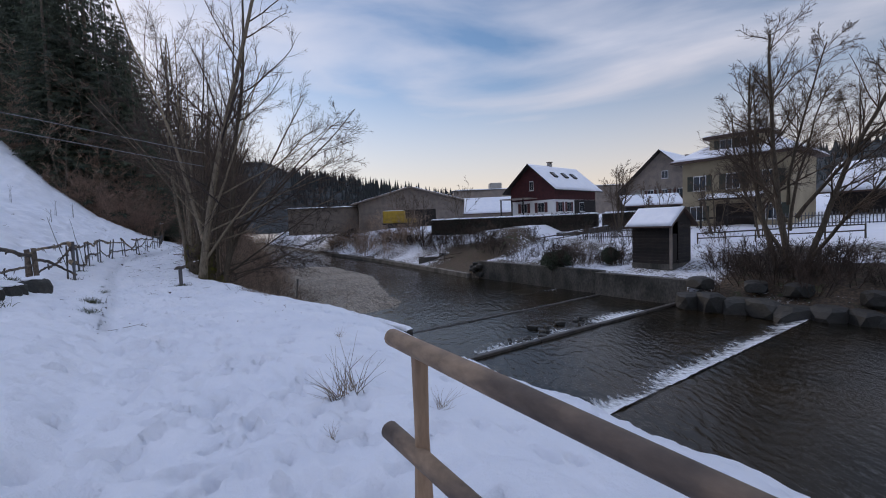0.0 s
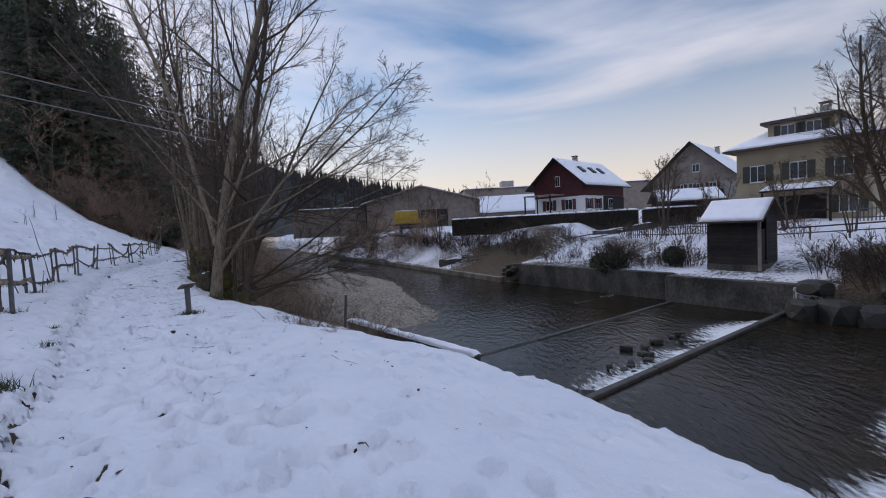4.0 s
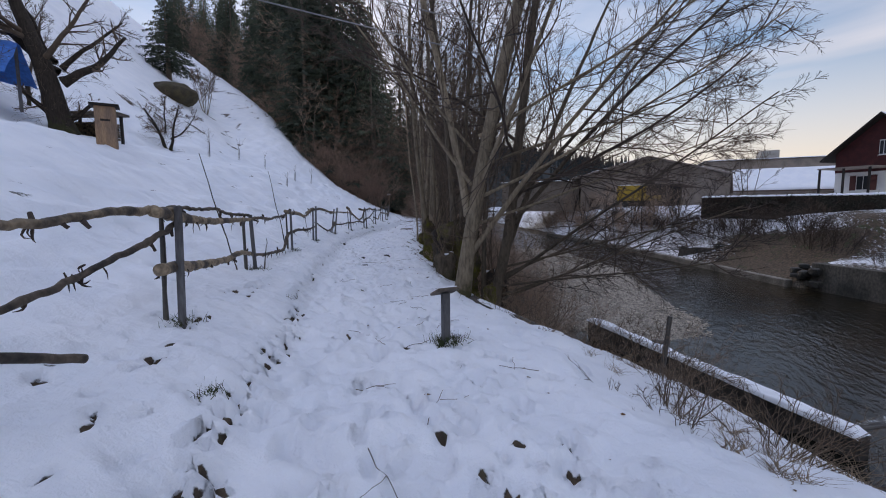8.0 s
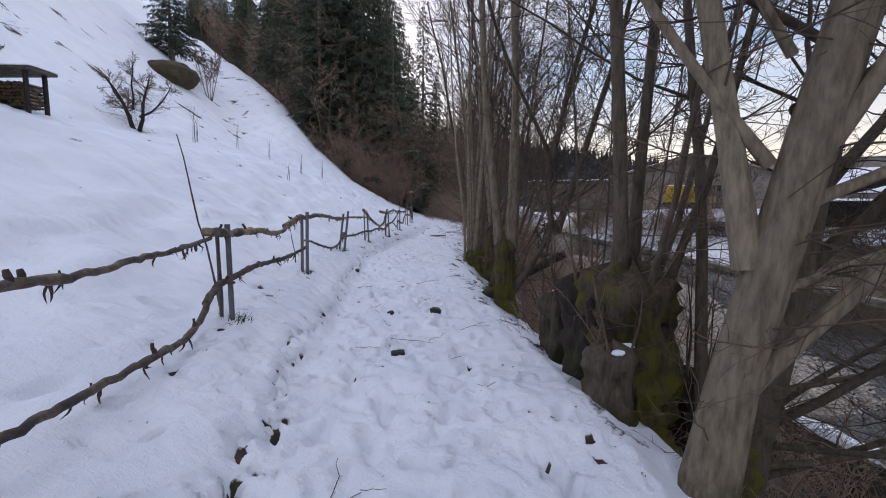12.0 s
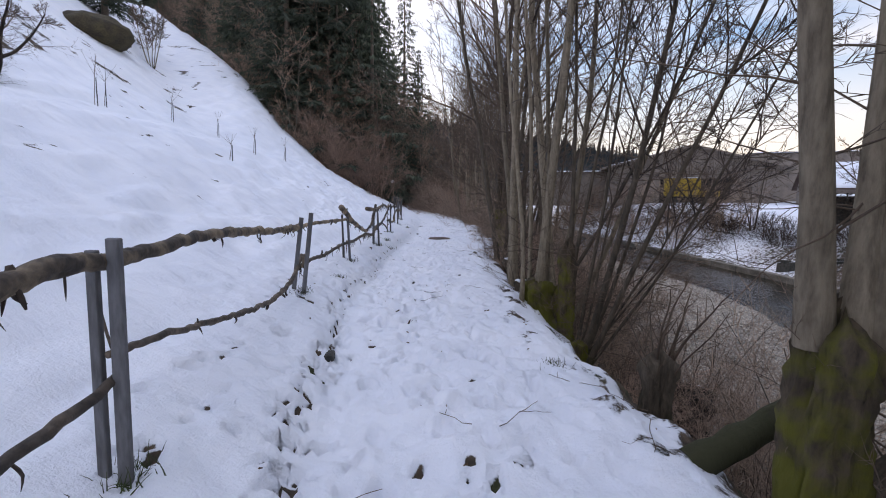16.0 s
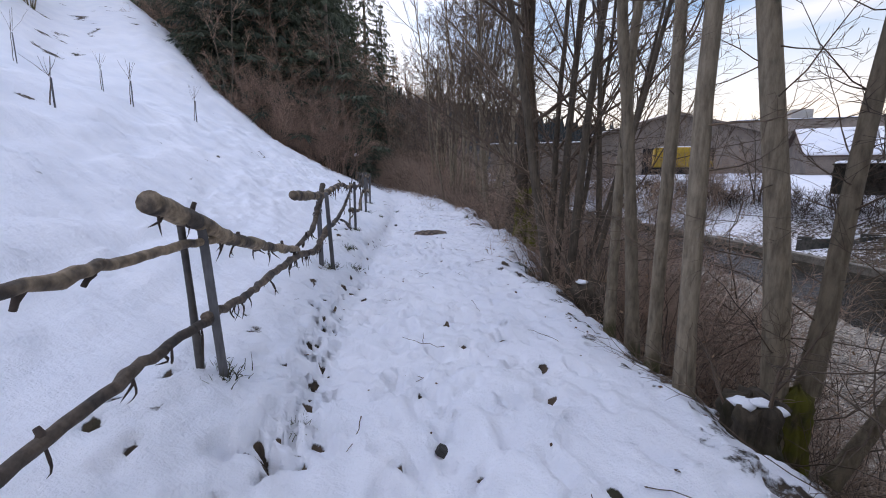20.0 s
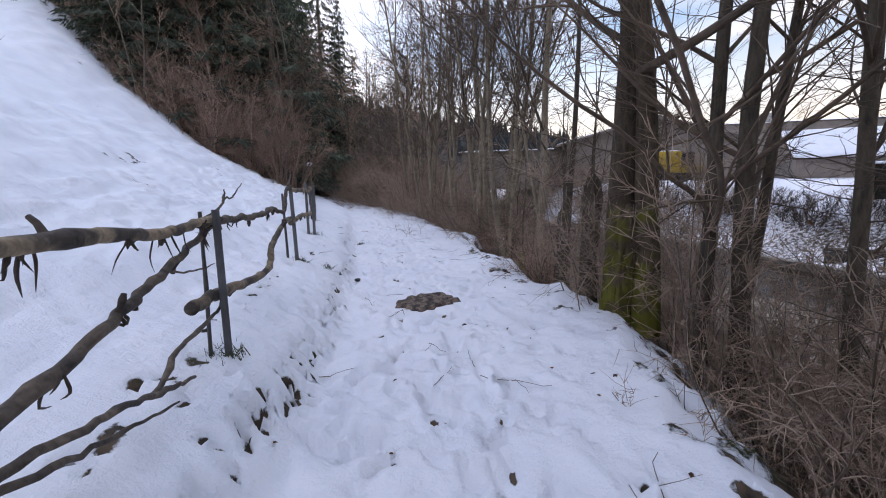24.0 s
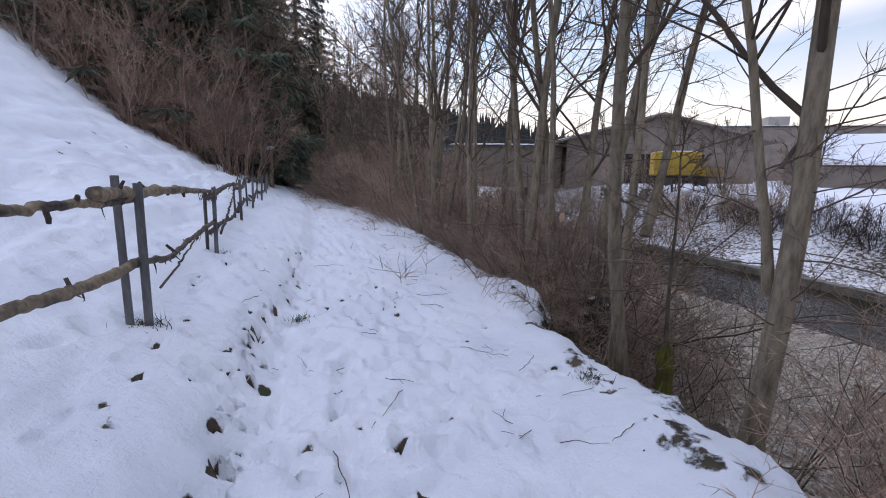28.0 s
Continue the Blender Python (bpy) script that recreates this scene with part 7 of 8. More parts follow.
def build_hut():
    """Small dark timber hut on the river wall; ridge along the river."""
    t = thing("hut", "small dark weathered timber hut with thick snow on its roof", "hut", Matrix.Translation(W(18.55, 30.35, -2.35)) @ Matrix.Rotation(math.atan2(-CU, SU), 4, "Z"))
    L, Wd, e, r = 2.9, 2.7, 3.35, 4.3
    part("plinth", boxed(-0.05, L + 0.05, -0.05, Wd + 0.05, -0.6, 0.35, 0.03), M_CONC, t)
    n = 13
    for i in range(n):
        z = 0.35 + i * (e - 0.35) / n
        h = (e - 0.35) / n - 0.012
        part("plank", boxed(0, L, -0.04, 0.02, z, z + h, 0.008), M_DKWOOD, t)
        part("plank", boxed(L - 0.02, L + 0.04, 0.9, Wd, z, z + h, 0.008), M_DKWOOD, t)
        part("plank", boxed(-0.04, 0.02, 0.0, Wd, z, z + h, 0.008), M_DKWOOD, t)
    part("back_wall", boxed(0, L, Wd - 0.04, Wd, 0.35, e), M_DKWOOD, t)
    part("gable", prism([(0, e), (Wd, e), (Wd / 2, r)], "x", L - 0.03, L + 0.03), M_DKWOOD, t)
    part("gable", prism([(0, e), (Wd, e), (Wd / 2, r)], "x", -0.03, 0.03), M_DKWOOD, t)
    part("door", boxed(L - 0.06, L - 0.02, 0.08, 0.85, 0.4, 2.5, 0.01), M_DKWOOD, t)
    part("corner_post", boxed(L - 0.1, L + 0.06, -0.06, 0.08, 0.0, e, 0.01), M_SHEDWALL, t)
    gable_roof(t, L, Wd, e, r, 0.55, 0.35, M_TILE, 0.13, 0.1, seed=61)


build_hut()

# hedges in front of the houses, with snow on top
def hedge(name, p, q, w, z0, z1, seed, label, snow=True):
    p, q = np.array(p, float), np.array(q, float)
    L = np.linalg.norm(q - p)
    ax = (q - p) / L
    nr = np.array([-ax[1], ax[0]])
    rng = np.random.default_rng(seed)
    t = thing(name, label, "hedge")
    n = int(L * (z1 - z0) * 150)
    s, h, k = rng.uniform(0, L, n), rng.uniform(z0, z1, n), rng.choice([-1, 1], n) * w / 2 * rng.uniform(0.55, 1.1, n)
    c = np.stack([p[0] + ax[0] * s + nr[0] * k, p[1] + ax[1] * s + nr[1] * k, h + 0.55 * (fbm(s * 0.9, h * 0, seed) - 0.5) + 0.1 * rng.normal(0, 1, n)], 1)
    a, b = unit(rng.normal(0, 1, (n, 3))) * 0.22, unit(rng.normal(0, 1, (n, 3))) * 0.05
    V = np.stack([c - a, c + b, c + a, c - b], 1).reshape(-1, 3)
    core = boxed(0, L, -w * 0.35, w * 0.35, z0 - 0.3, z1 - 0.12, 0, Matrix.Translation((p[0], p[1], 0)) @ Matrix.Rotation(math.atan2(ax[1], ax[0]), 4, "Z"))
    part("core", core, M_HEDGE, t)
    piece("foliage", raw_mesh("foliage", V, np.arange(n * 4).reshape(n, 4), M_HEDGE, False), t)
    if snow:
        m = Matrix.Translation((p[0], p[1], z1 - 0.06)) @ Matrix.Rotation(math.atan2(ax[1], ax[0]), 4, "Z")
        piece("snow", snow_cushion(L, w * 0.9, 0.16, seed, m), t, None, "lumpy white snow")
    return t


hedge("hedge", (-1.5, 60.5), (19.0, 52.5), 1.1, 0.2, 2.05, 71, "clipped dark hedge with snow along its top")
hedge("hedge", (19.4, 52.3), (24.5, 51.0), 1.1, 0.2, 2.05, 72, "dark garden hedge with snow along its top")

# ---- things along the walk ----
def tuft_mesh(seed, n, h, spread, material, w=0.006):
    rng = np.random.default_rng(seed)
    P = np.concatenate([rng.normal(0, spread, (n, 2)), np.full((n, 1), -0.03)], 1)
    D = unit(np.concatenate([rng.normal(0, 0.45, (n, 2)), np.ones((n, 1))], 1))
    lv = grow(rng, P, D, h * rng.uniform(0.4, 1.1, n), np.full(n, w), [dict(N=4, wig=0.2, lift=-0.08)], 0.2)
    return raw_mesh("tuft", *tubes(lv, [3]), material)


def at_path(u, d):
    v = d + float(path_v(u))
    return u, v, ground_z(u, v)


TUFTS = [tuft_mesh(i, 90, 0.13, 0.09, M_GREEN, 0.005) for i in range(3)]
DRY = [tuft_mesh(10 + i, 26, 0.5, 0.05, M_FENCE_PALE, 0.004) for i in range(3)]


def tuft(u, d, s, i, label, meshes, name="grass_tuft", sz=1.0):
    u, v, z = at_path(u, d)
    ob = new(name, meshes[i % len(meshes)])
    ob.matrix_world = Matrix.Translation(W(u, v, z)) @ Matrix.Rotation(i * 1.3, 4, "Z") @ Matrix.Diagonal((s, s, s * sz, 1))
    return tagged(ob, label, "grass", "grass tufts", "stuff")


for i, (u, v, z) in enumerate(STATIONS[1:13]):
    tuft(u + 0.02, v - float(path_v(u)) + 0.02, 0.8, i, "green moss and grass at the foot of fence stakes", TUFTS)
for i, (u, d, s) in enumerate(((3.8, 1.35, 1.0), (3.85, 1.5, 1.15), (3.2, 2.1, 0.55), (3.0, 1.0, 0.3), (6.3, 2.3, 0.4), (4.6, 3.2, 0.35))):
    tuft(u, d, s, i, "dry yellow grass stalks standing out of the snow", DRY, "dry_grass")
for i, (u, d, s) in enumerate(((9.4, -1.0, 1.5), (12.2, -2.1, 1.6), (11.9, -2.3, 1.3), (12.2, -0.9, 1.0), (13.8, -0.95, 0.9), (17, -0.9, 0.8), (29.2, -1.0, 1.0), (34.3, -0.8, 1.2), (35.2, -1.0, 1.4), (40.1, -1.0, 1.0), (26.2, 1.5, 1.1), (42.2, 1.9, 1.2), (30.5, -0.7, 0.9), (44.2, -0.5, 1.0))):
    tuft(u, d, s * 0.65, i, "dark green grass tuft showing through the snow", TUFTS)

# fallen twigs and leaves on the snow
rng = np.random.default_rng(77)
for i in range(110):
    u, d = rng.uniform(8, 47), rng.normal(0.55, 0.85)
    u, v, z = at_path(u, float(np.clip(d, -1.1, 1.9)))
    L, a = rng.uniform(0.15, 0.6), rng.uniform(0, 6.3)
    p = (math.cos(a) * L / 2, math.sin(a) * L / 2, 0.012)
    s = [rod((-p[0], -p[1], 0.012), p, 0.0035, 0.002, rng, 0.07, 7, 4)]
    if rng.uniform() < 0.5:
        s.append(rod((0, 0, 0.012), (p[1] * 0.7 + p[0] * 0.5, -p[0] * 0.7 + p[1] * 0.5, 0.03), 0.0025, 0.0015, rng, 0.1, 5, 4))
    ob = new("twig", stick_mesh("twig", s, M_TWIG))
    ob.location = W(u, v, z + 0.01)
    tagged(ob, "thin bare twig lying on the trodden snow", "twig", "fallen twigs")


def leaf_mesh(seed):
    rng = random.Random(seed)
    bm = bmesh.new()
    pts = [(-0.05, 0), (-0.02, 0.026), (0.02, 0.03), (0.055, 0), (0.02, -0.028), (-0.02, -0.025)]
    top = [bm.verts.new((x, y, 0.012 + rng.uniform(-0.008, 0.012))) for x, y in pts]
    c = bm.verts.new((0, 0, 0.004))
    for i in range(6):
        bm.faces.new((c, top[i], top[(i + 1) % 6]))
    r = bmesh.ops.solidify(bm, geom=bm.faces[:], thickness=0.002)
    me = bpy.data.meshes.new("leaf")
    bm.to_mesh(me)
    bm.free()
    me.materials.append(M_LEAF)
    return me


LEAVES = [leaf_mesh(i) for i in range(4)]
for i in range(270):
    u, d = rng.uniform(8, 50), (rng.normal(0.3, 0.9) if i % 2 else rng.uniform(1.2, 2.6))
    u, v, z = at_path(u, float(np.clip(d, -1.3, 2.6)))
    ob = new("leaf", LEAVES[i % 4])
    ob.matrix_world = Matrix.Translation(W(u, v, z)) @ Euler((rng.normal(0, 0.3), rng.normal(0, 0.3), rng.uniform(0, 6))).to_matrix().to_4x4() @ Matrix.Scale(rng.uniform(0.2, 0.55), 4)
    tagged(ob, "curled dead brown leaf on the snow", "leaf", "dead leaves")


def build_lectern():
    u, v, z = at_path(15.6, 0.98)
    t = thing("sign_stand", "small wooden trail sign with snow on its sloping board", "sign", at_uv(u, v, z - 0.02, 200))
    part("post", boxed(-0.045, 0.045, -0.03, 0.03, -0.2, 0.56, 0.006), M_POST, t)
    m = pose(0, 0, 0.58, 24, 0, 0)
    part("board", boxed(-0.14, 0.14, -0.11, 0.11, -0.015, 0.015, 0.005, m), M_FENCE, t)
    piece("snow", snow_cushion(0.2, 0.12, 0.03, 5, m @ Matrix.Translation((-0.1, 0.04, 0.015))), t, None, "thin snow")
    for i in range(4):
        tuft(15.6 + 0.06 * math.cos(i * 1.6), 0.98 + 0.06 * math.sin(i * 1.6), 0.9, i, "brown grass at the foot of the sign post", TUFTS)


build_lectern()
u, v, z = 17.3, 4.75, ground_z(17.3, 4.75)
ob = new("stake", stick_mesh("stake", [rod((0, 0, -0.3), (0.12, 0.06, 1.08), 0.045, 0.04, rng, 0.006, 6, 8)], M_BEAM))
ob.location = W(u, v, z)
tagged(ob, "black weathered mooring stake on the bank slope", "stake")

# dry reeds and stems on the slope above the quay
for i in range(60):
    uu, dd = rng.uniform(12.5, 18.5), rng.uniform(2.4, 5.2)
    ob = tuft(uu, dd, rng.uniform(0.5, 1.1), i, "flattened dry yellow grass on the bank slope", DRY, "dry_grass", 0.45)
for i in range(14):
    uu, dd = rng.uniform(13.5, 18.5), rng.uniform(2.0, 4.5)
    shrub(uu, dd + float(path_v(uu)), rng.uniform(0.3, 0.6), LITTER, i, "withered weed stems on the snowy slope", group="withered weeds")


# fallen timber at the alder's foot
a, b = Vector(W(18.95, 1.9, ground_z(18.95, 1.9) + 0.04)), Vector(W(17.5, 2.75, ground_z(17.5, 2.75) + 0.02))
t = thing("log", "dark fallen timber under snow at the alder's foot", "log")
piece("timber", stick_mesh("timber", [rod(a, b, 0.1, 0.08, rng, 0.01, 9, 9)], M_BEAM), t)
dd = b - a
ml = Matrix.Translation(a + Vector((0, 0, 0.06))) @ Matrix.Rotation(math.atan2(dd.y, dd.x), 4, "Z") @ Matrix.Rotation(-math.atan2(dd.z, math.hypot(dd.x, dd.y)), 4, "Y")
piece("snow", snow_cushion(dd.length * 0.7, 0.12, 0.05, 12, ml), t, None, "strip of snow")


def mud_patch():
    """A bare slab of earth and stone, level with the snow, its rim broken."""
    u, v = 38.98, 2.12
    z = ground_z(u, v)
    n, m = 40, 9
    bm = bmesh.new()
    rings = []
    for j in range(m):
        f = 1 - j / m
        row = []
        for i in range(n):
            a = i * 2 * math.pi / n
            c, d = math.cos(a), math.sin(a)
            k = 1 / (abs(c) ** 3.2 + abs(d) ** 3.2) ** (1 / 3.2) * (1 + 0.16 * noise.noise(Vector((c * 1.9, d * 1.9, 3.3))) + 0.2 * noise.noise(Vector((c * 5, d * 5, 1.3))) + 0.1 * noise.noise(Vector((c * 13, d * 13, 4.3))))
            x, y = 0.3 * c * k * f, 0.4 * d * k * f
            row.append(bm.verts.new((x, y, (-0.06 if j == 0 else 0.0) + 0.03 * noise.noise(Vector((x * 9, y * 9, 0))) + 0.02 * noise.noise(Vector((x * 23, y * 23, 5))))))
        rings.append(row)
    c = bm.verts.new((0, 0, 0.01))
    for r0, r1 in zip(rings, rings[1:]):
        for i in range(n):
            bm.faces.new((r0[i], r0[(i + 1) % n], r1[(i + 1) % n], r1[i]))
    for i in range(n):
        bm.faces.new((rings[-1][i], rings[-1][(i + 1) % n], c))
    for f in bm.faces:
        f.smooth = True
    ob = part("stone_slab", bm, M_MUD, None)
    ob.matrix_world = Matrix.Translation(W(u, v, z + 0.045)) @ Matrix.Rotation(math.atan2(CU, -SU) + radians(22), 4, "Z")
    tagged(ob, "bare brown slab of earth and stone in the path's snow", "slab")


mud_patch()
for i, (u, d, s) in enumerate(((22.9, 0.75, 0.22), (21.2, 0.2, 0.2), (23.0, 0.1, 0.14), (26.4, -0.7, 0.2), (30.2, 0.15, 0.12), (40.4, -0.55, 0.12))):
    u, v, z = at_path(u, d)
    rock(u, v, z + s * 0.1, s, s * 0.7, s * 0.55, i, "small dark stone lying in the trodden snow", "stone", i * 40.0)


for i, (u, v, q) in enumerate(((11.35, -1.78, 0.62), (10.75, -1.95, 0.36), (10.3, -1.98, 0.42), (9.8, -2.05, 0.34), (9.3, -2.05, 0.4), (8.8, -2.15, 0.36))):
    z = ground_z(u, v)
    ob = rock(u, v, z + q * 0.12, q, q * 0.8, q * 0.85, i, "dark old stone with a cap of snow beside the fence", "stone", i * 50.0, "boundary stones")
    b = bmesh.new()
    bmesh.ops.create_icosphere(b, subdivisions=2, radius=0.34)
    for c in b.verts:
        c.co = Vector((c.co.x - 0.08, c.co.y, c.co.z * 0.3 + 0.36 + 0.05 * noise.noise(c.co * 5)))
    part("snow", b, M_SNOW, ob, "cap of white snow")
for i, (u, d) in enumerate(((10.4, -1.06), (10.44, -1.0), (8.9, -2.0))):
    tuft(u, d, 0.9, i, "dark green leafy clump standing out of the snow", TUFTS, "grass_tuft", 1.4)


def build_bollard():
    t = thing("post_marker", "tall pale post with a snow cap at the fence's far end", "post", Matrix.Translation(W(65.7, 1.85, ground_z(65.7, 1.85))))
    piece("post", stick_mesh("post", [rod((0, 0, -0.3), (0.02, 0, 2.1), 0.14, 0.13, rng, 0.004, 5, 10)], M_FENCE_PALE), t)
    b = bmesh.new()
    bmesh.ops.create_uvsphere(b, u_segments=12, v_segments=8, radius=0.22)
    bmesh.ops.transform(b, matrix=Matrix.Translation((0.02, 0, 2.14)) @ Matrix.Diagonal((1, 1, 0.55, 1)), verts=b.verts)
    part("snow", b, M_SNOW, t, "snow cap")


build_bollard()


def build_beehouse():
    u, v, z = 25.9, -8.0, ground_z(25.9, -8.0)
    t = thing("nest_box", "tall brown wooden hive box with a snowy lid on the slope", "hive", at_uv(u, v, z, 25))
    part("body", boxed(-0.26, 0.26, -0.22, 0.22, -0.15, 1.15, 0.015), M_RAIL, t)
    part("slot", boxed(-0.12, 0.12, -0.235, -0.2, 0.7, 0.76), M_DKWOOD, t)
    part("lid", boxed(-0.36, 0.36, -0.32, 0.32, 1.15, 1.22, 0.01), M_DKWOOD, t)
    piece("snow", snow_cushion(0.7, 0.62, 0.1, 6, pose(-0.35, 0, 1.21)), t, None, "white snow")


build_beehouse()
# garden on the hill: gnarled fruit trees, tarpaulin, saplings
FRUIT = (M_BARK_BLACK, M_BARK_BLACK, M_TWIG)
stemmed_tree(29.2, -11.2, [(0, 0, 0, 0.0, -0.02, 6.5, 0.4), (0, 0.1, 1.9, 0.2, 1.5, 2.8, 0.17), (0, -0.1, 2.2, -0.2, -1.1, 3.6, 0.2), (0.05, 0.1, 2.4, 0.3, 0.7, 2.8, 0.1), (0, -0.1, 2.6, 0.0, -0.6, 2.8, 0.1), (0, 0.1, 0.5, 0.1, 1.6, 1.3, 0.12), (0, -0.1, 0.5, -0.1, -1.5, 1.6, 0.14)], "gnarled black old fruit tree on the garden slope", 301, FRUIT, kids=10, wig=0.09, ang=58, first=0.3, limb=0.5, twigs=10)
stemmed_tree(36.7, -11.0, [(0, 0, 0, 0.1, -0.25, 2.4, 0.1), (0, 0.2, 0, -0.1, 0.4, 2.3, 0.085), (0, -0.1, 0.6, 0.2, -1.3, 2.0, 0.05), (0, 0.25, 0.6, 0.1, 1.2, 1.9, 0.05), (0, 0, 0.9, 0.1, 0.1, 2.0, 0.05)], "low spreading bare fruit tree on the snowy slope", 302, FRUIT, kids=11, wig=0.09, ang=55, first=0.25, twigs=11, limb=0.55)
stemmed_tree(31.0, -13.5, [(0, 0, 0, 0.1, 0.1, 3.8, 0.07), (0, 0, 0.4, -0.5, 0.3, 3.2, 0.045), (0, 0, 0.4, 0.4, -0.4, 3.2, 0.045)], "bare fruit tree behind the hive box", 303, DARK, kids=12, wig=0.06, ang=50, twigs=11)
stemmed_tree(27.0, -13.0, clump(304, 7, 0.5, 0.5, 3.6, 0.035), "bare garden bush on the slope", 304, DARK, kids=11, wig=0.06, twigs=11)
stemmed_tree(28.0, -14.5, clump(306, 7, 0.6, 0.5, 4.0, 0.035), "bare garden bush above the hive box", 306, DARK, kids=11, wig=0.06, twigs=11)
stemmed_tree(62.8, -18.0, clump(305, 6, 0.2, 0.35, 4.6, 0.05), "small bare tree on the upper meadow", 305, kids=12, twigs=10, fat=2.0)
def build_mound(u, v):
    b = bmesh.new()
    bmesh.ops.create_icosphere(b, subdivisions=4, radius=1)
    for q in b.verts:
        k = 1 + 0.12 * noise.noise(q.co * 2.5) + 0.05 * noise.noise(q.co * 9)
        q.co = Vector((q.co.x * 2.1 * k, q.co.y * 2.1 * k, q.co.z * 1.15 * k))
    for f in b.faces:
        f.smooth = True
    ob = part("earth_mound", b, M_GRASSMOUND, None)
    ob.matrix_world = Matrix.Translation(W(u, v, ground_z(u, v) + 0.1))
    tagged(ob, "dark bare earth mound on the snowy upper meadow", "mound")


build_mound(56.4, -18.6)
t = thing("conifer", "single dark broad spruce on the upper snowy meadow", "conifer", Matrix.Translation(W(66.3, -22.9, ground_z(66.3, -22.9) - 0.1)))
piece("trunk", trunk_mesh(9.5, 0.32), t)
piece("crown", raw_mesh("crown", *spruce_mesh(290, 10.5, 3.3, 0.3, 80, 0.13), M_NEEDLE), t)
for i, (u, v, h) in enumerate(((39.6, -9.9, 1.7), (41.1, -10.4, 1.5), (45.6, -9.9, 1.5), (41.2, -5.2, 1.0), (44.4, -4.6, 1.1), (48.2, -8.7, 1.3), (37.4, -5.0, 0.8))):
    z = ground_z(u, v)
    t = thing("sapling", "thin bare sapling with its stake on the snowy slope", "sapling", Matrix.Translation(W(u, v, z)), "slope saplings")
    r3 = np.random.default_rng(400 + i)
    piece("trunk", stick_mesh("trunk", [rod((0, 0, -0.1), (0.1, 0.05, h), 0.013, 0.005, r3, 0.02, 7, 5)], M_TWIG), t)
    piece("crown", stick_mesh("crown", [rod((0.05, 0.02, h * 0.6), (r3.uniform(-0.4, 0.4), r3.uniform(-0.4, 0.4), h * 1.05), 0.005, 0.002, r3, 0.04, 5, 3) for q in range(4)], M_TWIG), t)
    piece("stake", stick_mesh("stake", [rod((0.12, 0, -0.1), (0.13, 0, h * 0.55), 0.018, 0.016, r3, 0.004, 4, 6)], M_POST), t)


def build_woodpile():
    """Split logs stacked between posts under a plank roof, on the garden terrace."""
    u, v = 30.4, -10.9
    z = ground_z(u, v)
    t = thing("woodpile", "stack of split firewood under a snowy plank roof on the slope", "woodpile", at_uv(u, v, z, -8, 0.66))
    rw = random.Random(15)
    for x in (-1.25, 1.25):
        part("post", boxed(x - 0.07, x + 0.07, -0.3, -0.16, -0.4, 1.35, 0.01), M_DKWOOD, t)
        part("post", boxed(x - 0.07, x + 0.07, 0.55, 0.69, -0.4, 1.35, 0.01), M_DKWOOD, t)
    roof = part("roof", boxed(-1.6, 1.6, -0.5, 0.9, 1.35, 1.47, 0.015), M_FENCE, t)
    piece("snow", snow_cushion(3.2, 1.4, 0.1, 31, pose(-1.6, 0.2, 1.465)), roof, None, "white snow")
    for r in range(7):
        for c in range(15):
            x, zz = -1.12 + c * 0.158 + (r % 2) * 0.075, -0.05 + r * 0.145
            piece("log", stick_mesh("log", [rod((x + rw.uniform(-0.015, 0.015), -0.32 + rw.uniform(-0.05, 0.05), zz), (x, 0.6, zz), 0.07 * rw.uniform(0.8, 1.1), 0.07, rng, 0.004, 3, 7)], M_FENCE_LOG if rw.random() < 0.7 else M_FENCE_PALE), t)


build_woodpile()


def build_tarp():
    u, v = 28.2, -13.2
    z = ground_z(u, v)
    t = thing("tarpaulin_shelter", "bright blue tarpaulin draped over a small garden frame", "tarpaulin", at_uv(u, v, z, 15))
    n = 14
    V = []
    for i in range(n):
        for j in range(n):
            a, b = i / (n - 1), j / (n - 1)
            V.append((a * 2.6 - 1.3, (b - 0.5) * 2.4, 2.3 - abs(b - 0.5) * 2.6 - 0.5 * abs(a - 0.5) + 0.12 * noise.noise(Vector((a * 5, b * 5, 0)))))
    idx = np.arange(n * n).reshape(n, n)
    q = np.stack([idx[:-1, :-1], idx[1:, :-1], idx[1:, 1:], idx[:-1, 1:]], -1).reshape(-1, 4)
    piece("sheet", raw_mesh("sheet", np.array(V), q, M_BLUE), t)
    for sx in (-1.2, 1.2):
        part("prop", boxed(sx - 0.04, sx + 0.04, -0.04, 0.04, -0.3, 1.9), M_POST, t)


build_tarp()

# ---- far bank: trees, garden fences, trailer ----
stemmed_tree(8.9, 30.3, [(0, 0, 0, 0.03, 0.05, 13.5, 0.2), (0.6, 0.2, 0, 0.22, 0.1, 13, 0.17), (-0.6, 0.2, 0, -0.25, 0.05, 13, 0.17), (0.2, 0.1, 3.0, 0.5, 0.15, 9.5, 0.11), (-0.3, 0.1, 3.2, -0.6, 0.1, 9.5, 0.11), (0.3, 0.3, 1.0, 0.55, 0.3, 10, 0.12), (-0.7, -0.2, 0.5, -0.75, -0.2, 9.0, 0.11), (0.1, 0.4, 2.5, 0.1, 0.5, 9.5, 0.1), (0.0, -0.2, 4.0, 0.0, -0.4, 8.5, 0.09)], "wide round-crowned bare tree on the boulder bank", 501, DARK, kids=26, twigs=15, fine=8, limb=0.36, first=0.2, ang=46, fat=1.5, wig=0.05, lift=0.02)
stemmed_tree(1.5, 31.5, clump(502, 3, 0.4, 0.25, 12, 0.14), "bare tree on the far bank upstream", 502, DARK, kids=11, twigs=10, first=0.25, fat=2.2)
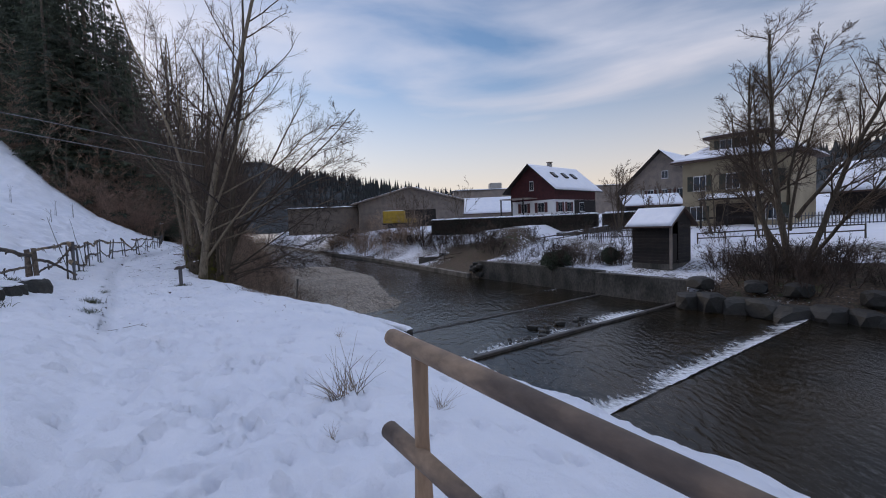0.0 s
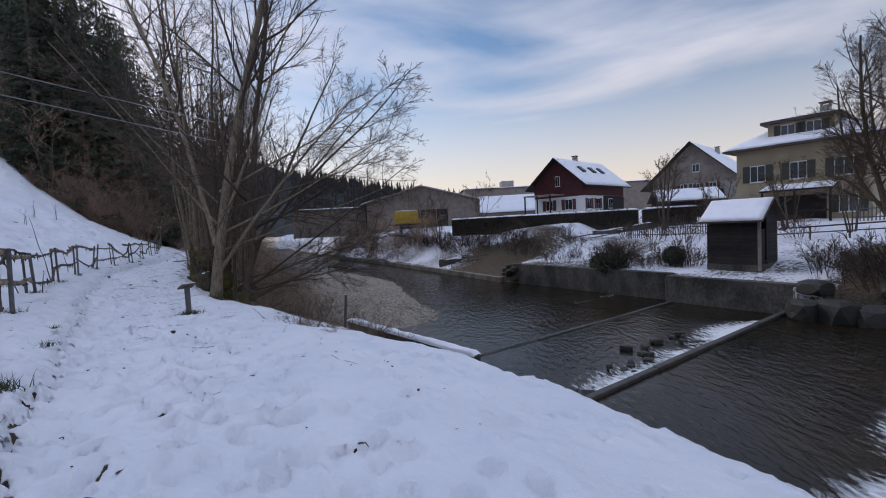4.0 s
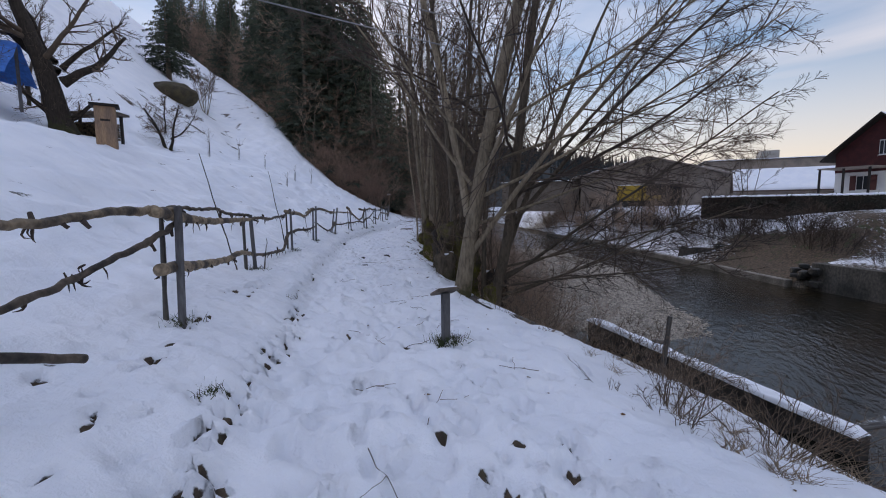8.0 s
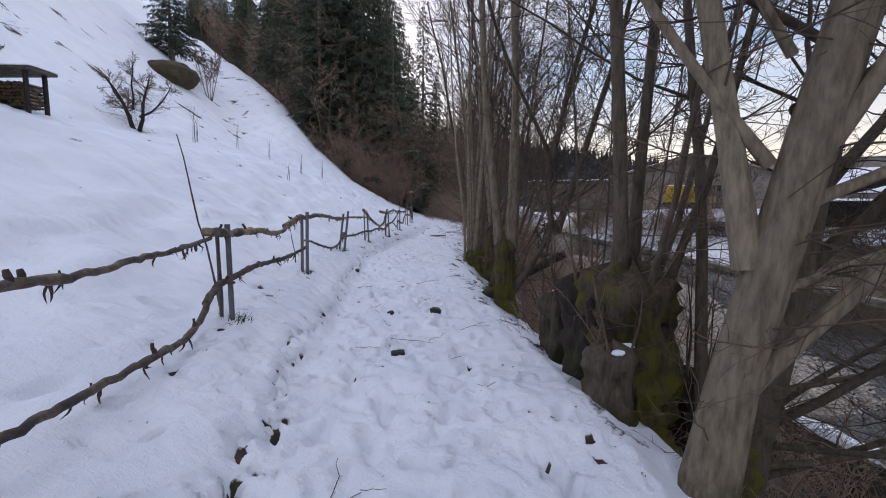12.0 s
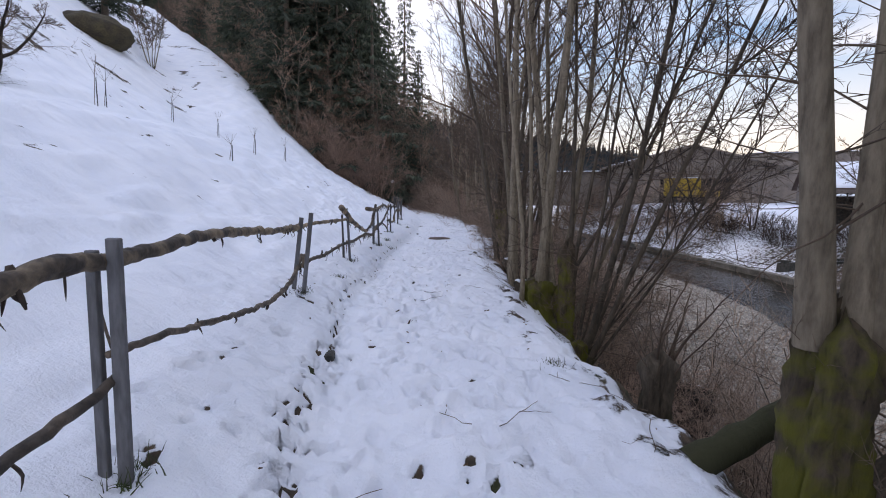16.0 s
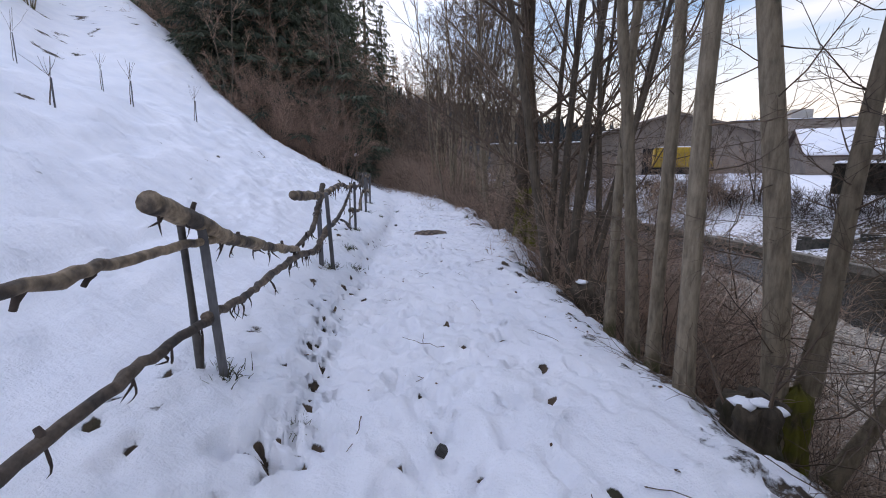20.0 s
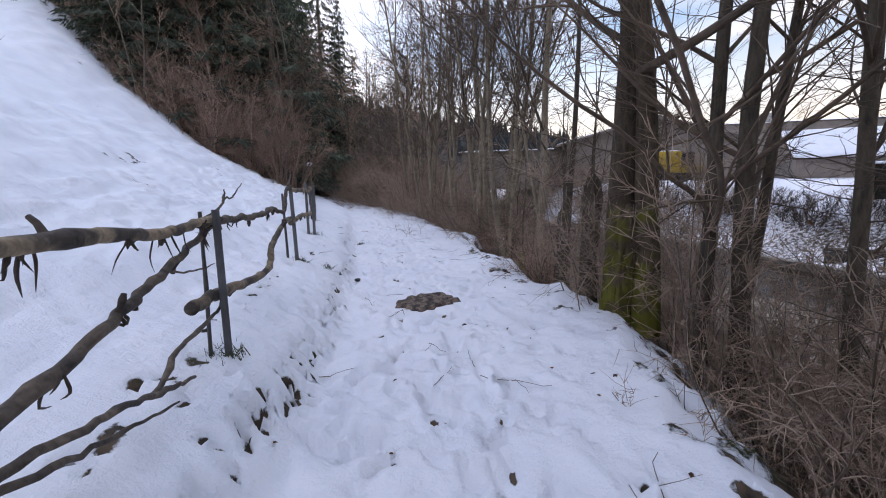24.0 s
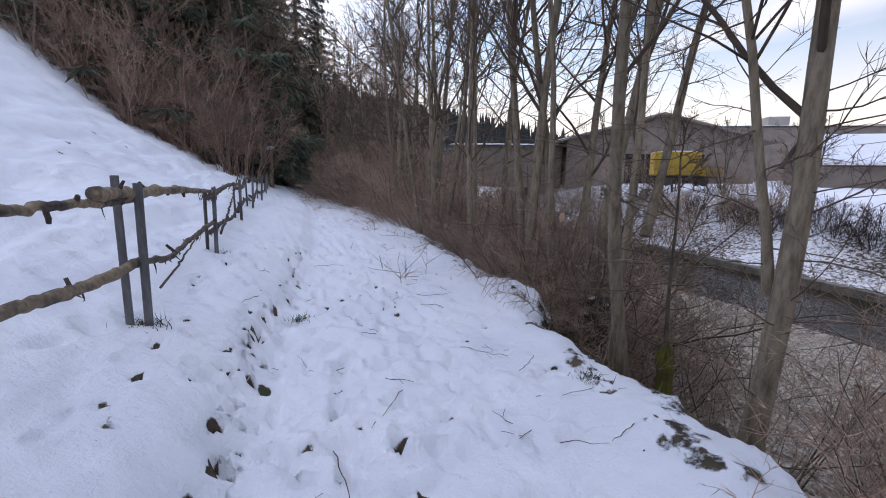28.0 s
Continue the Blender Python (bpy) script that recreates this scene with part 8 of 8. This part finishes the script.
stemmed_tree(28.5, 44.0, clump(503, 5, 0.3, 0.3, 7.0, 0.1), "rounded bare garden tree before the farmhouse", 503, DARK, kids=11, twigs=10, fat=2.2)
stemmed_tree(22.0, 40.5, clump(504, 4, 0.3, 0.4, 5.0, 0.07), "bare garden tree before the villa", 504, DARK, kids=9, fat=2.0)
stemmed_tree(17.5, 41.5, clump(505, 4, 0.3, 0.4, 5.5, 0.08), "bare fruit tree before the villa", 505, DARK, kids=9, fat=2.0)
stemmed_tree(13.5, 40, clump(506, 4, 0.3, 0.4, 5.0, 0.08), "bare garden tree beside the hut", 506, DARK, kids=9, fat=2.0)
for i, (u, v) in enumerate(((58, 36), (50, 38), (66, 39), (72, 40))):
    stemmed_tree(u, v, clump(510 + i, 4, 0.3, 0.25, 7.0, 0.07), "slender bare tree on the far bank", 510 + i, DARK, kids=8, twigs=7, fat=2.2)


def picket(p, q, h, gap, label, solid=False):
    p, q = Vector(p), Vector(q)
    d = q - p
    L = math.hypot(d.x, d.y)
    t = thing("garden_fence", label, "fence", Matrix.Translation(p) @ Matrix.Rotation(math.atan2(d.y, d.x), 4, "Z"))
    dz = d.z
    n = int(L / gap)
    me = bpy.data.meshes.new("slat")
    b = boxed(-0.035, 0.035, -0.015, 0.015, 0, h, 0.006)
    b.to_mesh(me)
    b.free()
    me.materials.append(M_POST)
    for i in range(n):
        piece("slat", me, t, pose(i * gap, 0, dz * i / n, 0, rr.uniform(-2, 2), 0))
    for z in (0.25 * h, 0.78 * h):
        part("rail", boxed(0, L, 0.015, 0.05, z, z + 0.08), M_POST, t)
    return t


def z_at(x, y):
    return ground_z(-SU * x + CU * y, CU * x + SU * y)


picket((15.5, 47.5, z_at(15.5, 47.5) - 0.05), (21.5, 42.5, z_at(21.5, 42.5) - 0.05), 1.2, 0.2, "weathered grey picket fence round a snowy garden")
picket((29.5, 38.5, z_at(29.5, 38.5) - 0.05), (40.0, 29.5, z_at(40.0, 29.5) - 0.05), 1.25, 0.22, "pale slatted yard fence beside the barn")


def post_rail(p, q, n, label):
    p, q = Vector(p), Vector(q)
    t = thing("post_and_rail", label, "fence")
    for i in range(n + 1):
        c = p.lerp(q, i / n)
        piece("post", stick_mesh("post", [rod((c.x, c.y, c.z - 0.3), (c.x, c.y, c.z + 0.95), 0.05, 0.05, rng, 0.004, 4, 7)], M_FENCE), t)
    for h in (0.5, 0.88):
        piece("rail", stick_mesh("rail", [rod((p.x, p.y, p.z + h), (q.x, q.y, q.z + h), 0.045, 0.045, rng, 0.003, 10, 7)], M_FENCE), t)


post_rail((21.0, 35.5, z_at(21, 35.5)), (27.5, 28.0, z_at(27.5, 28)), 5, "low dark post-and-rail fence beside the hut")
post_rail((-2, 56.5, z_at(-2, 56.5)), (18.0, 48.5, z_at(18, 48.5)), 10, "dark post-and-rail fence below the hedge")


def low_wall(p, q, h, label, z0):
    p, q = Vector((*p, z0[0])), Vector((*q, z0[1]))
    d = q - p
    L = math.hypot(d.x, d.y)
    t = thing("garden_wall", label, "wall", Matrix.Translation(p) @ Matrix.Rotation(math.atan2(d.y, d.x), 4, "Z"), kind="structure")
    n = max(1, int(L / 3))
    for i in range(n):
        part("bay", boxed(L * i / n, L * (i + 1) / n - 0.02, -0.15, 0.15, -0.6 + d.z * i / n, h + d.z * (i + 0.5) / n, 0.02), M_CONC, t)
    piece("snow", snow_cushion(L, 0.3, 0.1, 8, Matrix.Translation((0, 0, h)) @ Matrix.Rotation(-math.atan2(d.z, L), 4, "Y")), t, None, "strip of snow")


low_wall((-3.5, 59.0), (19.5, 50.0), 0.75, "low grey garden wall below the hedge", (z_at(-3.5, 59), z_at(19.5, 50)))


def build_trailer():
    t = thing("trailer", "bright yellow tarpaulin-covered trailer parked by the workshop", "trailer", frame_at((-11.0, 79.0), (1, 0.0), 0.95))
    part("bed", boxed(-0.1, 6.1, -0.05, 2.4, 0.75, 0.95, 0.02), M_DKWOOD, t)
    bm = boxed(0, 4.0, 0, 2.3, 0.95, 3.2, 0.12)
    cover = part("cover", bm, M_YELLOW, t)
    piece("snow", slab_snow(((0.1, 0.1, 3.21), (3.9, 0.1, 3.21), (3.9, 2.2, 3.21), (0.1, 2.2, 3.21)), 0.08, 88, 12, 8), cover, None, "thin snow")
    part("side", boxed(4.0, 6.0, 0, 2.3, 0.95, 1.7, 0.03), M_YELLOW, t)
    for x in (1.2, 4.4):
        for y in (0.1, 2.0):
            b = bmesh.new()
            bmesh.ops.create_cone(b, cap_ends=True, segments=20, radius1=0.42, radius2=0.42, depth=0.22, matrix=pose(x, y, 0.42, 90))
            part("wheel", b, M_BEAM, t)
    part("drawbar", boxed(6.1, 7.6, 1.1, 1.2, 0.75, 0.85), M_DKWOOD, t)


build_trailer()


def wire(a, b, sag, label):
    n = 28
    tt = np.linspace(0, 1, n)
    P = np.array(a)[None] * (1 - tt)[:, None] + np.array(b)[None] * tt[:, None]
    P[:, 2] -= 4 * sag * tt * (1 - tt)
    ob = new("cable", raw_mesh("cable", *tubes([(P[None], np.full((1, n), 0.012))], [5]), M_WIRE))
    tagged(ob, label, "cable")


wire((-27.0, 2.2, 8.6), (-8.95, 16.4, 4.5), 0.15, "thin overhead cable from the hillside to the alder")
wire((-27.6, 0.9, 8.2), (-8.95, 16.4, 4.0), 0.15, "thin overhead cable from the hillside to the alder")


# gravel bar: loose stones, and scattered snow on it
def gravel():
    r4 = np.random.default_rng(61)
    n = 16000
    u, d = r4.uniform(23, 62, n), r4.uniform(6.8, 19.0, n)
    v = d + path_v(u)
    z = level(u, v)
    keep = (z > -4.56) & (z < -3.7)
    u, v, z = u[keep], v[keep], z[keep]
    n = len(u)
    base = np.array([[1, 0, 0], [0, 1, 0], [-1, 0, 0], [0, -1, 0], [0, 0, 1], [0, 0, -1]], float)
    faces = np.array([[0, 1, 4], [1, 2, 4], [2, 3, 4], [3, 0, 4], [1, 0, 5], [2, 1, 5], [3, 2, 5], [0, 3, 5]])
    s = r4.uniform(0.035, 0.12, (n, 1, 1)) * r4.uniform(0.6, 1.3, (n, 6, 1)) * np.array([1, 1, 0.6])
    a = r4.uniform(0, 6.3, n)
    R = np.stack([np.stack([np.cos(a), -np.sin(a), 0 * a], 1), np.stack([np.sin(a), np.cos(a), 0 * a], 1), np.stack([0 * a, 0 * a, 1 + 0 * a], 1)], 1)
    V = np.einsum("nij,nkj->nki", R, base[None] * s)
    c = np.stack([-SU * u + CU * v, CU * u + SU * v, z + 0.01], 1)
    V = (V + c[:, None]).reshape(-1, 3)
    F = (np.arange(n)[:, None, None] * 6 + faces[None]).reshape(-1, 3)
    ob = new("gravel", raw_mesh("gravel", V, F, M_PEBBLE, False))
    tagged(ob, "loose grey river gravel on the bar", "gravel", kind="stuff")


gravel()


# ---- distance ----
def far_ridge(az0, az1, dist, h0, h1, seed, label):
    """A wooded skyline of many small pointed trees on a far slope."""
    r5 = np.random.default_rng(seed)
    t = thing("backdrop", label, "hill", kind="structure")
    n = 60
    V, az = [], np.radians(np.linspace(az0, az1, n))
    for i, a in enumerate(az):
        f = i / (n - 1)
        h = (h0 + (h1 - h0) * f) * (0.9 + 0.2 * vnoise(np.array(f * 7.0), np.array(0.5), seed))
        for rr_, z in ((dist * 0.72, 0.0), (dist * 0.86, h * 0.62), (dist, h)):
            V.append((math.sin(a) * rr_, math.cos(a) * rr_, float(z)))
    idx = np.arange(n * 3).reshape(n, 3)
    q = np.stack([idx[:-1, :-1], idx[1:, :-1], idx[1:, 1:], idx[:-1, 1:]], -1).reshape(-1, 4)
    piece("slope", raw_mesh("slope", np.array(V), q, M_FARWOOD), t)
    m = int(abs(az1 - az0) * dist / 57 * 9.0)
    tv, tf, base = [], [], 0
    for i in range(m):
        f, g = r5.uniform(), r5.uniform(0.3, 1.02)
        a = math.radians(az0 + (az1 - az0) * f)
        h = (h0 + (h1 - h0) * f)
        r_ = dist * (0.72 + 0.28 * g)
        z = h * g * 0.93
        th, tw = r5.uniform(3, 9), r5.uniform(0.8, 1.6)
        c = np.array([math.sin(a) * r_, math.cos(a) * r_, z])
        ring = np.array([[math.cos(q * math.pi / 2.5) * tw, math.sin(q * math.pi / 2.5) * tw, 0] for q in range(5)])
        tv.append(np.concatenate([c + ring, [c + (r5.normal(0, 0.3), 0, th)]]))
        tf.append(base + np.array([[q, (q + 1) % 5, 5] for q in range(5)]))
        base += 6
    piece("trees", raw_mesh("trees", np.concatenate(tv), np.concatenate(tf), M_FARWOOD, False), t)


far_ridge(-32, 3, 260, 46, 14, 1, "distant dark wooded hillside beyond the valley")
far_ridge(36, 75, 330, 32, 52, 2, "distant wooded hill behind the village")
far_ridge(-3, 40, 420, 12, 20, 3, "low far wooded skyline")
